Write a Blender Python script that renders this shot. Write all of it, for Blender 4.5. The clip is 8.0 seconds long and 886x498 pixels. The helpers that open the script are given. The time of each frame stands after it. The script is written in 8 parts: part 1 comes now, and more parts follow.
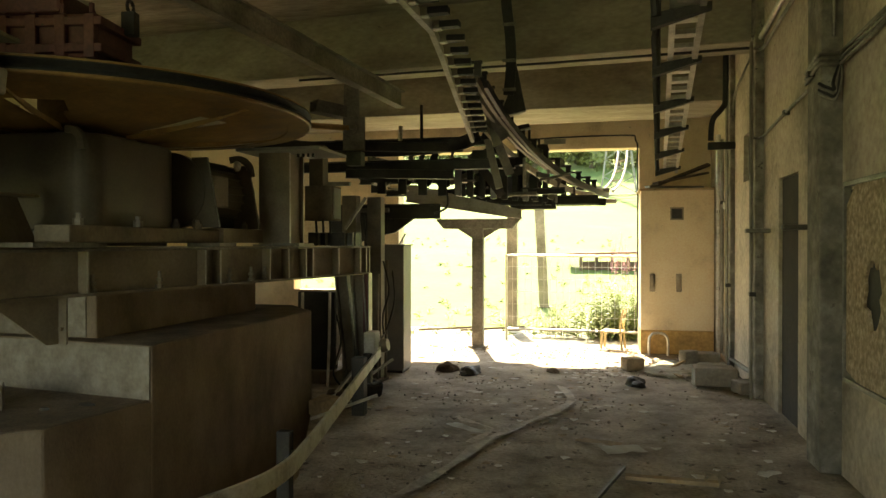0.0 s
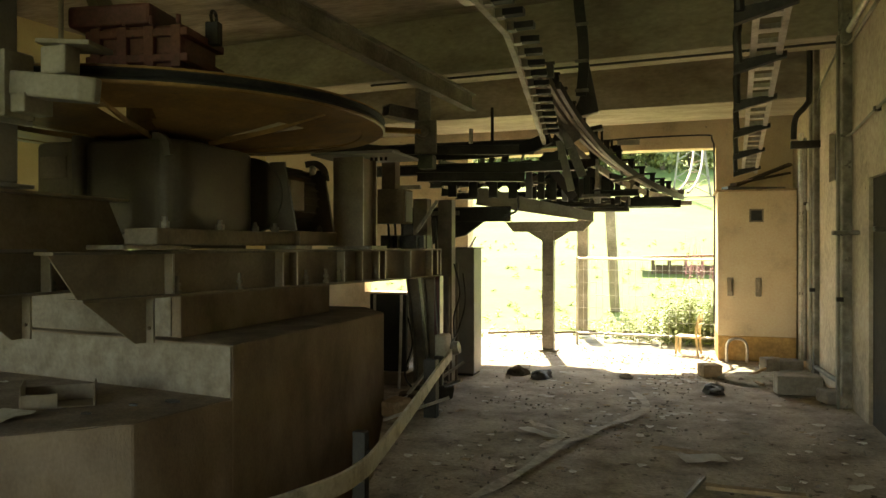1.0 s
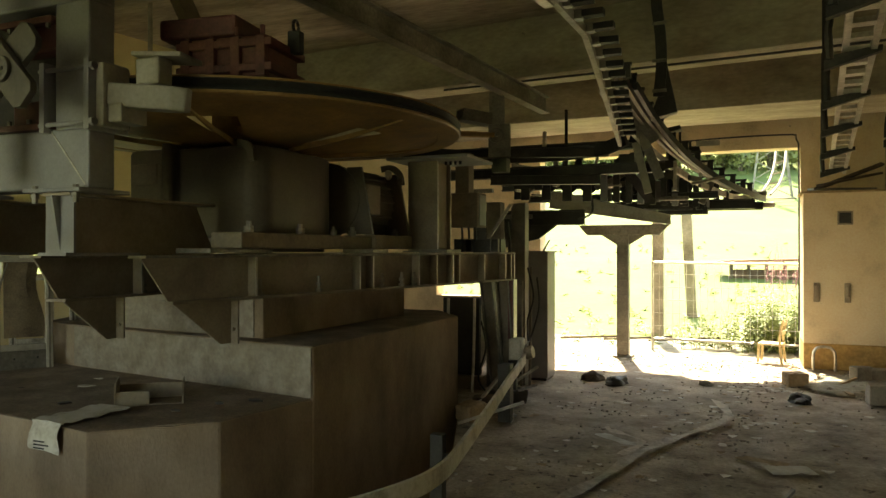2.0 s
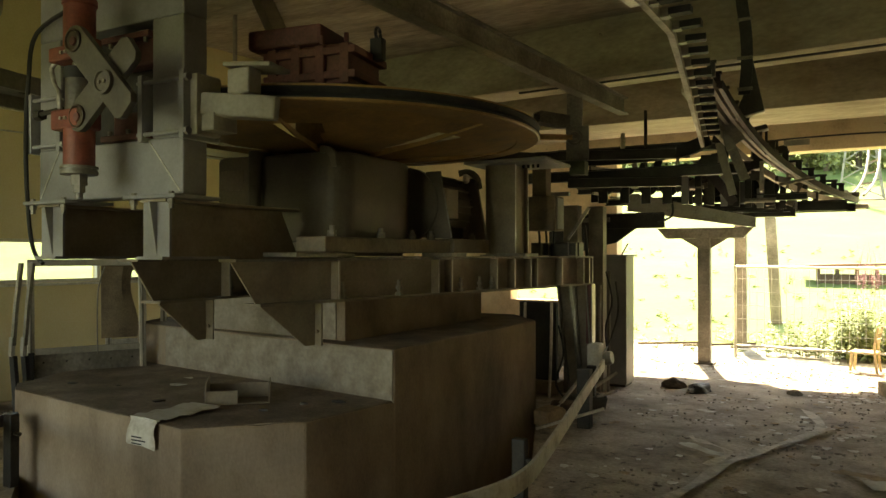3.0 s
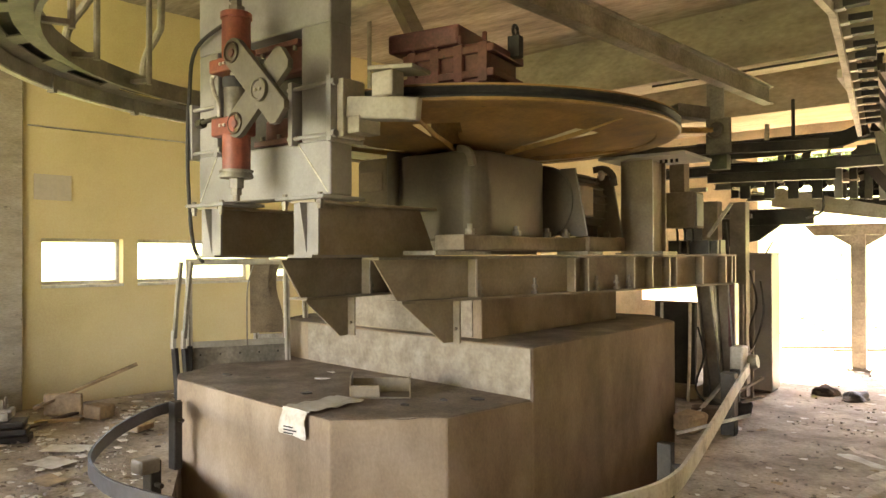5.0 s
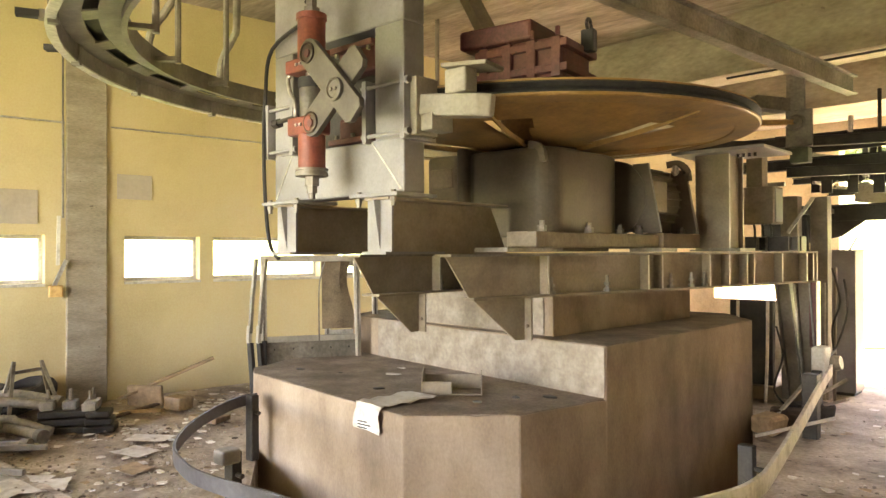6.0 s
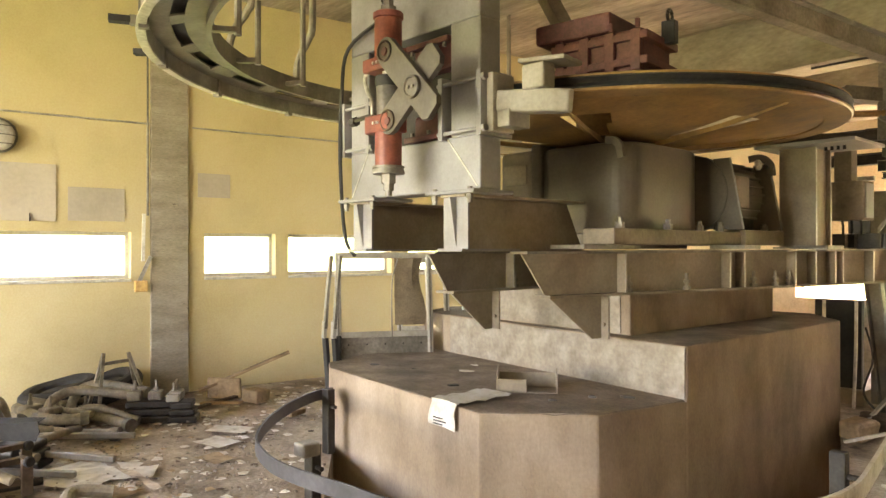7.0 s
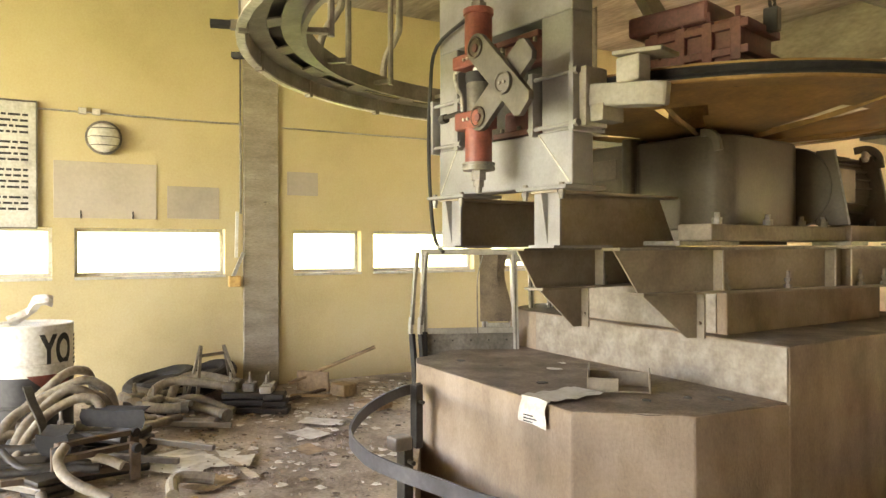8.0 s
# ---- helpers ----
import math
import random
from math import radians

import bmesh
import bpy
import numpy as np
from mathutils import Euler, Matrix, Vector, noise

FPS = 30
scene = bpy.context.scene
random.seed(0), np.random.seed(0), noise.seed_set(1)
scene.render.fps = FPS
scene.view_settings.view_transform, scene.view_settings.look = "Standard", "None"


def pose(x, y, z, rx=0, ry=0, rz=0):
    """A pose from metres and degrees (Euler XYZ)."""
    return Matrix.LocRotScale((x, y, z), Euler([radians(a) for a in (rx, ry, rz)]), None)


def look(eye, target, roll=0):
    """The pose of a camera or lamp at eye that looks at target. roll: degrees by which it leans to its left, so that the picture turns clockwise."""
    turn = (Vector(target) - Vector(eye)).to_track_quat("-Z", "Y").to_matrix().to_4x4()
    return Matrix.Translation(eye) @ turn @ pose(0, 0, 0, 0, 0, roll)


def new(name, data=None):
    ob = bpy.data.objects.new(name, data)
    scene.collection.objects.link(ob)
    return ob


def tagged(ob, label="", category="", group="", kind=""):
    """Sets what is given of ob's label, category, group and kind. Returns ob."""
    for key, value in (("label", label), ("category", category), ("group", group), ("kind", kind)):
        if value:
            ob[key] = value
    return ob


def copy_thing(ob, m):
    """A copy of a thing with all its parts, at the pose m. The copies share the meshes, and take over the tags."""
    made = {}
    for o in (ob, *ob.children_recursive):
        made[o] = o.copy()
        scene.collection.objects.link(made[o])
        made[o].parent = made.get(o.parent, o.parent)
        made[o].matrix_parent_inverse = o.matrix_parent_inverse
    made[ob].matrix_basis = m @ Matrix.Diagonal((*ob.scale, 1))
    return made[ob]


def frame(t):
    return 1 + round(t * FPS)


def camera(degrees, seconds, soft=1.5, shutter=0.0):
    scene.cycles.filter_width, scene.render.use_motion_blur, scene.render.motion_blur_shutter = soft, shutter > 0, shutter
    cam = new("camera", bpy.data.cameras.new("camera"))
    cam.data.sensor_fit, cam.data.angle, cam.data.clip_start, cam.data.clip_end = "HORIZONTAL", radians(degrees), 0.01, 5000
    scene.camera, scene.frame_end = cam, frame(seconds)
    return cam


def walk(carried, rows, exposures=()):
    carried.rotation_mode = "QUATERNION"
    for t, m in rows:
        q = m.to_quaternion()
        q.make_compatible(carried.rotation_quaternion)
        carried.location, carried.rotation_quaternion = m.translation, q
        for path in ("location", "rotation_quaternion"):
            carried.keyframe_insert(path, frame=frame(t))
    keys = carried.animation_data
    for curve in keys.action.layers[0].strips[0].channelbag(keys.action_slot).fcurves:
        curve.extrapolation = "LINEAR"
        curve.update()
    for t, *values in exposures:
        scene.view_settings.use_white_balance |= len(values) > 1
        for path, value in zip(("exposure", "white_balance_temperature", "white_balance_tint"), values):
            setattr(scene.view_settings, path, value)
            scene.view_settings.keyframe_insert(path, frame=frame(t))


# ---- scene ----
# ---- camera ----
cam = camera(62.5, 8.0, soft=1.45)
PATH = [
    (0.0, (0.164, 0.244, 1.476), (-0.265, 2.198, 1.463), 0.0),
    (0.5, (0.141, 0.242, 1.472), (-0.373, 2.173, 1.463), 0.0),
    (1.0, (0.120, 0.240, 1.471), (-0.486, 2.149, 1.467), 0.0),
    (1.5, (0.101, 0.232, 1.470), (-0.591, 2.108, 1.471), 0.0),
    (3.0, (0.015, 0.198, 1.469), (-0.939, 1.956, 1.486), 0.0),
    (3.5, (-0.008, 0.185, 1.465), (-1.040, 1.898, 1.486), -0.1),
    (4.0, (-0.033, 0.172, 1.461), (-1.142, 1.834, 1.483), -0.2),
    (4.5, (-0.056, 0.160, 1.457), (-1.225, 1.785, 1.478), -0.2),
    (6.0, (-0.127, 0.110, 1.451), (-1.484, 1.577, 1.463), -0.2),
    (6.5, (-0.151, 0.092, 1.452), (-1.570, 1.501, 1.460), -0.2),
    (7.0, (-0.178, 0.074, 1.452), (-1.663, 1.417, 1.456), -0.1),
    (7.5, (-0.205, 0.050, 1.449), (-1.748, 1.326, 1.447), -0.1),
    (8.0, (-0.232, 0.014, 1.452), (-1.846, 1.193, 1.447), -0.1),
]
EXPOSURES = [(0.0, 2.5, 8700, 0), (2.0, 2.45, 8800, 0), (3.3, 2.7, 8950, 4), (4.5, 4.08, 8750, 17), (6.0, 5.05, 8200, 23), (8.0, 4.9, 8150, 22)]
walk(cam, [(t, look(eye, aim, roll)) for t, eye, aim, roll in PATH], EXPOSURES)

# ---- light ----
SUN_ELEVATION, SUN_AZIMUTH = 50.0, -15.0      # azimuth in degrees from +y towards +x
world = bpy.data.worlds.new("daylight")
scene.world = world
world.use_nodes = True
sky = world.node_tree.nodes.new("ShaderNodeTexSky")
sky.sky_type, sky.sun_disc = "NISHITA", False
sky.sun_elevation, sky.sun_rotation = radians(SUN_ELEVATION), radians(SUN_AZIMUTH)
world.node_tree.links.new(sky.outputs[0], world.node_tree.nodes["Background"].inputs[0])
world.node_tree.nodes["Background"].inputs[1].default_value = 0.15
sun = new("sun", bpy.data.lights.new("sun", "SUN"))
sun.data.energy, sun.data.angle, sun.data.color = 5.0, radians(0.55), (1.0, 0.93, 0.82)
sd = Vector((math.sin(radians(SUN_AZIMUTH)) * math.cos(radians(SUN_ELEVATION)), math.cos(radians(SUN_AZIMUTH)) * math.cos(radians(SUN_ELEVATION)), math.sin(radians(SUN_ELEVATION))))
sun.matrix_world = look(sd * 50, (0, 0, 0))
# sky light that comes in by the open gateway behind
gate_sky = new("gate_sky", bpy.data.lights.new("gate_sky", "AREA"))
gate_sky.data.shape, gate_sky.data.size, gate_sky.data.size_y = "RECTANGLE", 5.8, 3.3
gate_sky.data.energy, gate_sky.data.color = 10.5, (1.0, 0.95, 0.88)
gate_sky.matrix_world = look((-5.0, -5.05, 1.75), (-5.0, 0.0, 1.75))

# ---- materials ----
def surface(name, base, dark=None, light=None, rough=0.7, metal=0.0, grain=30.0, stain=1.5, amount=0.5, bump=0.25, spots=0.0, stretch=(1, 1, 1), boards=0.0, across="Y", spot_colour=(0.1, 0.06, 0.03)):
    """A worn surface: a base colour broken by stains, grain and small spots, with fine relief."""
    m = bpy.data.materials.new(name)
    m.use_nodes = True
    nt = m.node_tree
    n, ln = nt.nodes, nt.links
    bsdf = n["Principled BSDF"]
    dark = dark or tuple(c * 0.55 for c in base)
    light = light or tuple(min(1.0, c * 1.25) for c in base)
    mp = n.new("ShaderNodeMapping")
    mp.inputs["Scale"].default_value = stretch
    geo = n.new("ShaderNodeNewGeometry")
    ln.new(geo.outputs["Position"], mp.inputs["Vector"])
    big = n.new("ShaderNodeTexNoise")
    big.inputs["Scale"].default_value, big.inputs["Detail"].default_value, big.inputs["Roughness"].default_value = stain, 6, 0.62
    fine = n.new("ShaderNodeTexNoise")
    fine.inputs["Scale"].default_value, fine.inputs["Detail"].default_value = grain, 5
    ln.new(mp.outputs[0], big.inputs["Vector"])
    ln.new(mp.outputs[0], fine.inputs["Vector"])
    ramp = n.new("ShaderNodeValToRGB")
    ramp.color_ramp.elements[0].position, ramp.color_ramp.elements[1].position = 0.32, 0.68
    ramp.color_ramp.elements[0].color, ramp.color_ramp.elements[1].color = (*dark, 1), (*light, 1)
    mid = ramp.color_ramp.elements.new(0.5)
    mid.color = (*base, 1)
    ln.new(big.outputs["Fac"], ramp.inputs[0])
    mix = n.new("ShaderNodeMixRGB")
    mix.blend_type, mix.inputs[0].default_value = "OVERLAY", amount
    ln.new(ramp.outputs[0], mix.inputs[1])
    ln.new(fine.outputs["Fac"], mix.inputs[2])
    colour = mix.outputs[0]
    info = n.new("ShaderNodeObjectInfo")
    vary = n.new("ShaderNodeHueSaturation")
    rnd = n.new("ShaderNodeMapRange")
    rnd.inputs[3].default_value, rnd.inputs[4].default_value = 0.88, 1.12
    ln.new(info.outputs["Random"], rnd.inputs[0])
    ln.new(rnd.outputs[0], vary.inputs["Value"])
    ln.new(colour, vary.inputs["Color"])
    colour = vary.outputs[0]
    if spots:
        sp = n.new("ShaderNodeTexNoise")
        sp.inputs["Scale"].default_value, sp.inputs["Detail"].default_value, sp.inputs["Roughness"].default_value = 9.0, 8, 0.7
        ln.new(geo.outputs["Position"], sp.inputs["Vector"])
        cut = n.new("ShaderNodeValToRGB")
        cut.color_ramp.elements[0].position, cut.color_ramp.elements[1].position = 0.70 - spots, 0.74 - spots
        ln.new(sp.outputs["Fac"], cut.inputs[0])
        mx = n.new("ShaderNodeMixRGB")
        mx.inputs[2].default_value = (*spot_colour, 1)
        ln.new(cut.outputs[0], mx.inputs[0])
        ln.new(colour, mx.inputs[1])
        colour = mx.outputs[0]
    ln.new(colour, bsdf.inputs["Base Color"])
    rr = n.new("ShaderNodeMapRange")
    rr.inputs[3].default_value, rr.inputs[4].default_value = max(0.05, rough - 0.15), min(1.0, rough + 0.15)
    ln.new(big.outputs["Fac"], rr.inputs[0])
    ln.new(rr.outputs[0], bsdf.inputs["Roughness"])
    bsdf.inputs["Metallic"].default_value = metal
    bp = n.new("ShaderNodeBump")
    bp.inputs["Strength"].default_value, bp.inputs["Distance"].default_value = bump, 0.01
    height = fine.outputs["Fac"]
    if boards:
        wv = n.new("ShaderNodeTexWave")
        wv.wave_type, wv.bands_direction, wv.wave_profile = "BANDS", across, "SAW"
        wv.inputs["Scale"].default_value, wv.inputs["Distortion"].default_value = boards, 0.15
        ln.new(geo.outputs["Position"], wv.inputs["Vector"])
        ad = n.new("ShaderNodeMath")
        ad.operation = "MULTIPLY_ADD"
        ad.inputs[1].default_value = 2.0
        ln.new(wv.outputs["Fac"], ad.inputs[0])
        ln.new(fine.outputs["Fac"], ad.inputs[2])
        height = ad.outputs[0]
    ln.new(height, bp.inputs["Height"])
    ln.new(bp.outputs[0], bsdf.inputs["Normal"])
    return m


CONCRETE = surface("cast_concrete", (0.285, 0.213, 0.154), (0.177, 0.128, 0.09), (0.372, 0.288, 0.217), 0.85, grain=70, stain=2.0, amount=0.22, bump=0.25, spots=0.0, stretch=(1.0, 1.0, 0.6), spot_colour=(0.16, 0.12, 0.09))
CONCRETE_RAW = surface("bare_concrete", (0.29, 0.245, 0.20), (0.22, 0.182, 0.145), (0.37, 0.32, 0.265), 0.9, grain=32, stain=7, amount=0.3, bump=0.5, spots=0.03, spot_colour=(0.20, 0.17, 0.14))
BEAM = surface("painted_concrete_beam", (0.40, 0.345, 0.27), (0.26, 0.22, 0.17), (0.52, 0.46, 0.37), 0.9, grain=30, stain=2.2, amount=0.35, bump=0.4, stretch=(0.4, 1, 1), spots=0.04, spot_colour=(0.20, 0.165, 0.125))
CONCRETE_TOP = surface("darker_concrete_top", (0.20, 0.155, 0.115), (0.12, 0.09, 0.068), (0.30, 0.24, 0.19), 0.95, grain=60, stain=3, bump=0.5)
CEILING = surface("board_marked_concrete", (0.35, 0.295, 0.235), (0.18, 0.15, 0.12), (0.48, 0.415, 0.34), 0.9, grain=14, stain=1.1, bump=0.5, stretch=(0.5, 2, 2), boards=2.2)
FLOOR = surface("dirty_floor", (0.36, 0.295, 0.23), (0.17, 0.135, 0.10), (0.52, 0.445, 0.36), 0.95, grain=38, stain=2.2, bump=0.9, spots=0.10, spot_colour=(0.15, 0.118, 0.088))
YELLOW = surface("yellow_wall_paint", (0.70, 0.575, 0.325), (0.60, 0.485, 0.26), (0.74, 0.625, 0.385), 0.8, grain=60, stain=0.7, amount=0.18, bump=0.15, spots=-0.07, spot_colour=(0.42, 0.34, 0.2))
CREAM = surface("cream_wall_paint", (0.74, 0.60, 0.42), (0.52, 0.41, 0.28), (0.80, 0.68, 0.50), 0.85, grain=40, stain=1.4, amount=0.3, bump=0.3, spots=0.03, spot_colour=(0.33, 0.27, 0.20))
OCHRE = surface("ochre_skirting_paint", (0.52, 0.33, 0.13), rough=0.8, stain=2)
PLASTER = surface("stained_plaster", (0.54, 0.45, 0.34), (0.27, 0.22, 0.165), (0.68, 0.58, 0.46), 0.9, grain=22, stain=1.0, amount=0.5, bump=0.5, spots=0.05, spot_colour=(0.22, 0.18, 0.14))
# bare plaster, darkened for the shade on faces turned from the gateway
PLASTER_BARE_SHADED = surface("rough_bare_plaster_shaded", (0.22, 0.195, 0.16), (0.13, 0.115, 0.095), (0.36, 0.33, 0.28), 0.95, grain=18, stain=5, bump=0.9, spots=0.1, spot_colour=(0.15, 0.13, 0.11))
STEEL_GREY = surface("light_grey_paint", (0.28, 0.27, 0.27), (0.21, 0.20, 0.19), (0.34, 0.33, 0.33), 0.4, grain=70, stain=2.5, amount=0.15, bump=0.08, spots=0.015, spot_colour=(0.22, 0.16, 0.11))
STEEL_BEIGE = surface("dusty_grey_green_steel", (0.28, 0.23, 0.17), (0.19, 0.15, 0.11), (0.35, 0.295, 0.23), 0.6, grain=50, stain=2.5, amount=0.25, bump=0.12, spots=0.02, spot_colour=(0.20, 0.12, 0.07))
STEEL_DARK = surface("dark_oily_steel", (0.038, 0.033, 0.028), (0.018, 0.016, 0.014), (0.07, 0.062, 0.053), 0.5, 0.3, grain=50, stain=3, bump=0.15)
STEEL_RAIL = surface("brown_grey_rail_steel", (0.25, 0.222, 0.182), (0.17, 0.15, 0.12), (0.33, 0.295, 0.245), 0.5, 0.15, grain=45, stain=4, amount=0.25, bump=0.1)
STEEL_MID = surface("weathered_galvanised_steel", (0.22, 0.20, 0.17), (0.13, 0.115, 0.095), (0.33, 0.30, 0.26), 0.5, 0.35, grain=40, stain=3, bump=0.12)
GALVANISED = surface("bright_galvanised_steel", (0.55, 0.52, 0.47), (0.36, 0.33, 0.29), (0.66, 0.63, 0.58), 0.42, 0.6, grain=40, stain=4, bump=0.08)
FRAME_PALE = surface("dull_aluminium", (0.42, 0.39, 0.34), (0.30, 0.275, 0.235), (0.52, 0.485, 0.43), 0.45, 0.35, grain=40, stain=4, amount=0.2, bump=0.06)
BARE_METAL = surface("worn_bare_metal", (0.60, 0.57, 0.52), rough=0.3, metal=0.9, stain=6, bump=0.05)
RED = surface("red_brake_paint", (0.25, 0.065, 0.045), (0.15, 0.042, 0.03), (0.33, 0.10, 0.07), 0.5, grain=60, stain=6, amount=0.3, bump=0.1, spots=0.03, spot_colour=(0.10, 0.05, 0.035))
GREEN = surface("dull_green_paint", (0.07, 0.085, 0.055), rough=0.6, stain=5)
RED_DARK = surface("dark_red_paint", (0.145, 0.05, 0.045), (0.09, 0.033, 0.028), (0.20, 0.075, 0.065), 0.55, grain=50, stain=5, bump=0.12, spots=0.03, spot_colour=(0.08, 0.05, 0.04))
WHEEL_YELLOW = surface("ochre_wheel_paint", (0.27, 0.155, 0.052), (0.13, 0.075, 0.03), (0.40, 0.245, 0.095), 0.5, grain=40, stain=2.2, amount=0.35, bump=0.1, spots=0.04, spot_colour=(0.13, 0.075, 0.03))
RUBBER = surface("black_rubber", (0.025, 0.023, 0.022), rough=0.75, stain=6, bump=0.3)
BLACK = surface("black_plastic", (0.03, 0.028, 0.026), rough=0.5, stain=5, bump=0.05)
MOTOR = surface("brown_grey_machine_paint", (0.125, 0.102, 0.074), (0.085, 0.068, 0.049), (0.17, 0.14, 0.103), 0.5, grain=50, stain=1.5, amount=0.25, bump=0.08)
STEEL_CALIPER = surface("dusty_beige_grey_paint", (0.29, 0.26, 0.21), (0.21, 0.185, 0.145), (0.36, 0.325, 0.27), 0.6, grain=50, stain=3.5, amount=0.25, bump=0.1, spots=0.02, spot_colour=(0.2, 0.14, 0.09))
MOTOR_PALE = surface("dusty_machine_paint", (0.20, 0.165, 0.12), (0.14, 0.115, 0.083), (0.26, 0.215, 0.16), 0.6, grain=50, stain=2.0, amount=0.25, bump=0.08)
STEEL_DUST = surface("dust_covered_steel", (0.21, 0.17, 0.125), (0.14, 0.11, 0.08), (0.27, 0.225, 0.17), 0.75, grain=45, stain=3.0, amount=0.3, bump=0.12)
PIN_RUST = surface("greasy_rusted_steel", (0.075, 0.05, 0.032), (0.04, 0.03, 0.022), (0.12, 0.075, 0.045), 0.45, 0.2, grain=60, stain=12, bump=0.15)
WHITE = surface("dirty_white_paint", (0.62, 0.59, 0.525), (0.42, 0.385, 0.325), (0.72, 0.69, 0.63), 0.6, grain=40, stain=3, bump=0.08)
CLOTH = surface("brown_dusty_cloth", (0.20, 0.15, 0.10), rough=0.95, grain=80, stain=6, bump=0.3)
# pale colour that carries sunlight bounced onto rails and girder
PALE_LIT = surface("pale_paint_with_bounce_light", (0.64, 0.60, 0.52), (0.42, 0.38, 0.31), (0.74, 0.70, 0.62), 0.7, grain=40, stain=5, amount=0.3, bump=0.1, spots=0.02, spot_colour=(0.2, 0.15, 0.1))
PAPER = surface("grubby_paper", (0.68, 0.64, 0.57), (0.48, 0.43, 0.36), (0.76, 0.73, 0.67), 0.9, grain=20, stain=5, amount=0.3, bump=0.2)
CARD = surface("brown_cardboard", (0.36, 0.26, 0.16), rough=0.9, stain=4)
OSB = surface("chipboard", (0.42, 0.31, 0.20), (0.24, 0.17, 0.10), (0.62, 0.50, 0.36), 0.85, grain=38, stain=26, amount=0.5, bump=0.4)
WOOD = surface("old_wood", (0.33, 0.22, 0.12), rough=0.8, grain=30, stain=3, stretch=(1, 1, 6))
WOOD_DARK = surface("dark_old_wood", (0.12, 0.085, 0.06), rough=0.85, grain=30, stain=3)
CHAIR_WOOD = surface("varnished_yellow_wood", (0.62, 0.50, 0.29), rough=0.45, grain=30, stain=4)
TUBE = surface("dusty_pale_tube_paint", (0.255, 0.218, 0.165), (0.12, 0.10, 0.074), (0.38, 0.33, 0.26), 0.5, grain=40, stain=4, bump=0.1)
BLUE = surface("blue_grey_paint", (0.052, 0.049, 0.055), (0.036, 0.034, 0.037), (0.08, 0.076, 0.083), 0.5, stain=4, bump=0.1)
TAPE = surface("pale_barrier_tape", (0.50, 0.42, 0.33), rough=0.7, stain=6)
PILASTER = surface("board_marked_pilaster", (0.31, 0.265, 0.205), (0.235, 0.20, 0.15), (0.38, 0.33, 0.26), 0.9, grain=30, stain=1.8, amount=0.4, bump=0.5, stretch=(1, 1, 4), boards=1.0, across="Z", spots=0.05, spot_colour=(0.16, 0.135, 0.10))
DOOR_DARK = surface("dark_door_paint", (0.045, 0.035, 0.026), rough=1.0, stain=2)
NOTICE_GREY = surface("grey_notice_paint", (0.50, 0.43, 0.35), (0.44, 0.375, 0.30), (0.54, 0.47, 0.39), rough=0.8, stain=2, amount=0.12)
LETTER = surface("black_print", (0.03, 0.03, 0.03), rough=0.7)
MEADOW = surface("dry_meadow", (0.145, 0.205, 0.045), (0.105, 0.15, 0.032), (0.205, 0.25, 0.07), 1.0, grain=6, stain=0.25, bump=0.6, amount=0.25)
LINK = surface("worn_dull_steel", (0.115, 0.10, 0.08), (0.075, 0.065, 0.052), (0.155, 0.135, 0.11), 0.55, 0.15, grain=50, stain=5, amount=0.25, bump=0.1)
GRAVEL = surface("pale_gravel", (0.31, 0.285, 0.225), (0.16, 0.145, 0.11), (0.44, 0.41, 0.335), 0.95, grain=25, stain=1.5, bump=0.9)
LEAF = surface("weed_leaf", (0.20, 0.25, 0.075), (0.12, 0.16, 0.045), (0.30, 0.33, 0.12), 0.6, stain=4)
LEAF_FAR = surface("tree_leaf", (0.17, 0.185, 0.06), (0.09, 0.105, 0.032), (0.26, 0.27, 0.10), 0.6, stain=1)
FLOWER = surface("pink_flower_spike", (0.40, 0.17, 0.20), rough=0.8, stain=6)
BARK = surface("bark", (0.10, 0.075, 0.05), rough=0.9, stain=5, bump=0.8)
ROOF_RUST = surface("rusty_sheet", (0.22, 0.10, 0.06), rough=0.8, stain=2)


def glass_material():
    m = bpy.data.materials.new("window_glass")
    m.use_nodes = True
    b = m.node_tree.nodes["Principled BSDF"]
    b.inputs["Transmission Weight"].default_value, b.inputs["Roughness"].default_value, b.inputs["IOR"].default_value = 1.0, 0.03, 1.45
    b.inputs["Base Color"].default_value = (0.93, 0.95, 0.93, 1)
    return m


GLASS = glass_material()


# ---- shapes ----
def V(*p):
    return Vector(p)


def mesh_of(bm, name, material, smooth=False):
    bmesh.ops.recalc_face_normals(bm, faces=bm.faces[:])
    me = bpy.data.meshes.new(name)
    bm.to_mesh(me)
    bm.free()
    me.materials.append(material)
    if smooth:
        me.polygons.foreach_set("use_smooth", [True] * len(me.polygons))
        me.set_sharp_from_angle(angle=radians(35))
    return me


def part(name, bm, material, parent=None, label="", smooth=False):
    """One mesh object, under a thing or a part of it."""
    ob = new(name, mesh_of(bm, name, material, smooth))
    if parent is not None:
        ob.parent = parent
    if label:
        ob["label"] = label
    return ob


def thing(name, m=None, label="", category="", group="", kind=""):
    ob = new(name)
    ob.empty_display_size = 0.1
    ob.matrix_world = m or Matrix()
    ob.matrix_basis = m or Matrix()
    return tagged(ob, label, category, group, kind)


def solid(name, bm, material, label="", category="", group="", kind="", m=None, smooth=False):
    """A thing of one mesh."""
    ob = new(name, mesh_of(bm, name, material, smooth))
    if m is not None:
        ob.matrix_basis = m
    return tagged(ob, label, category, group, kind)


def B():
    return bmesh.new()


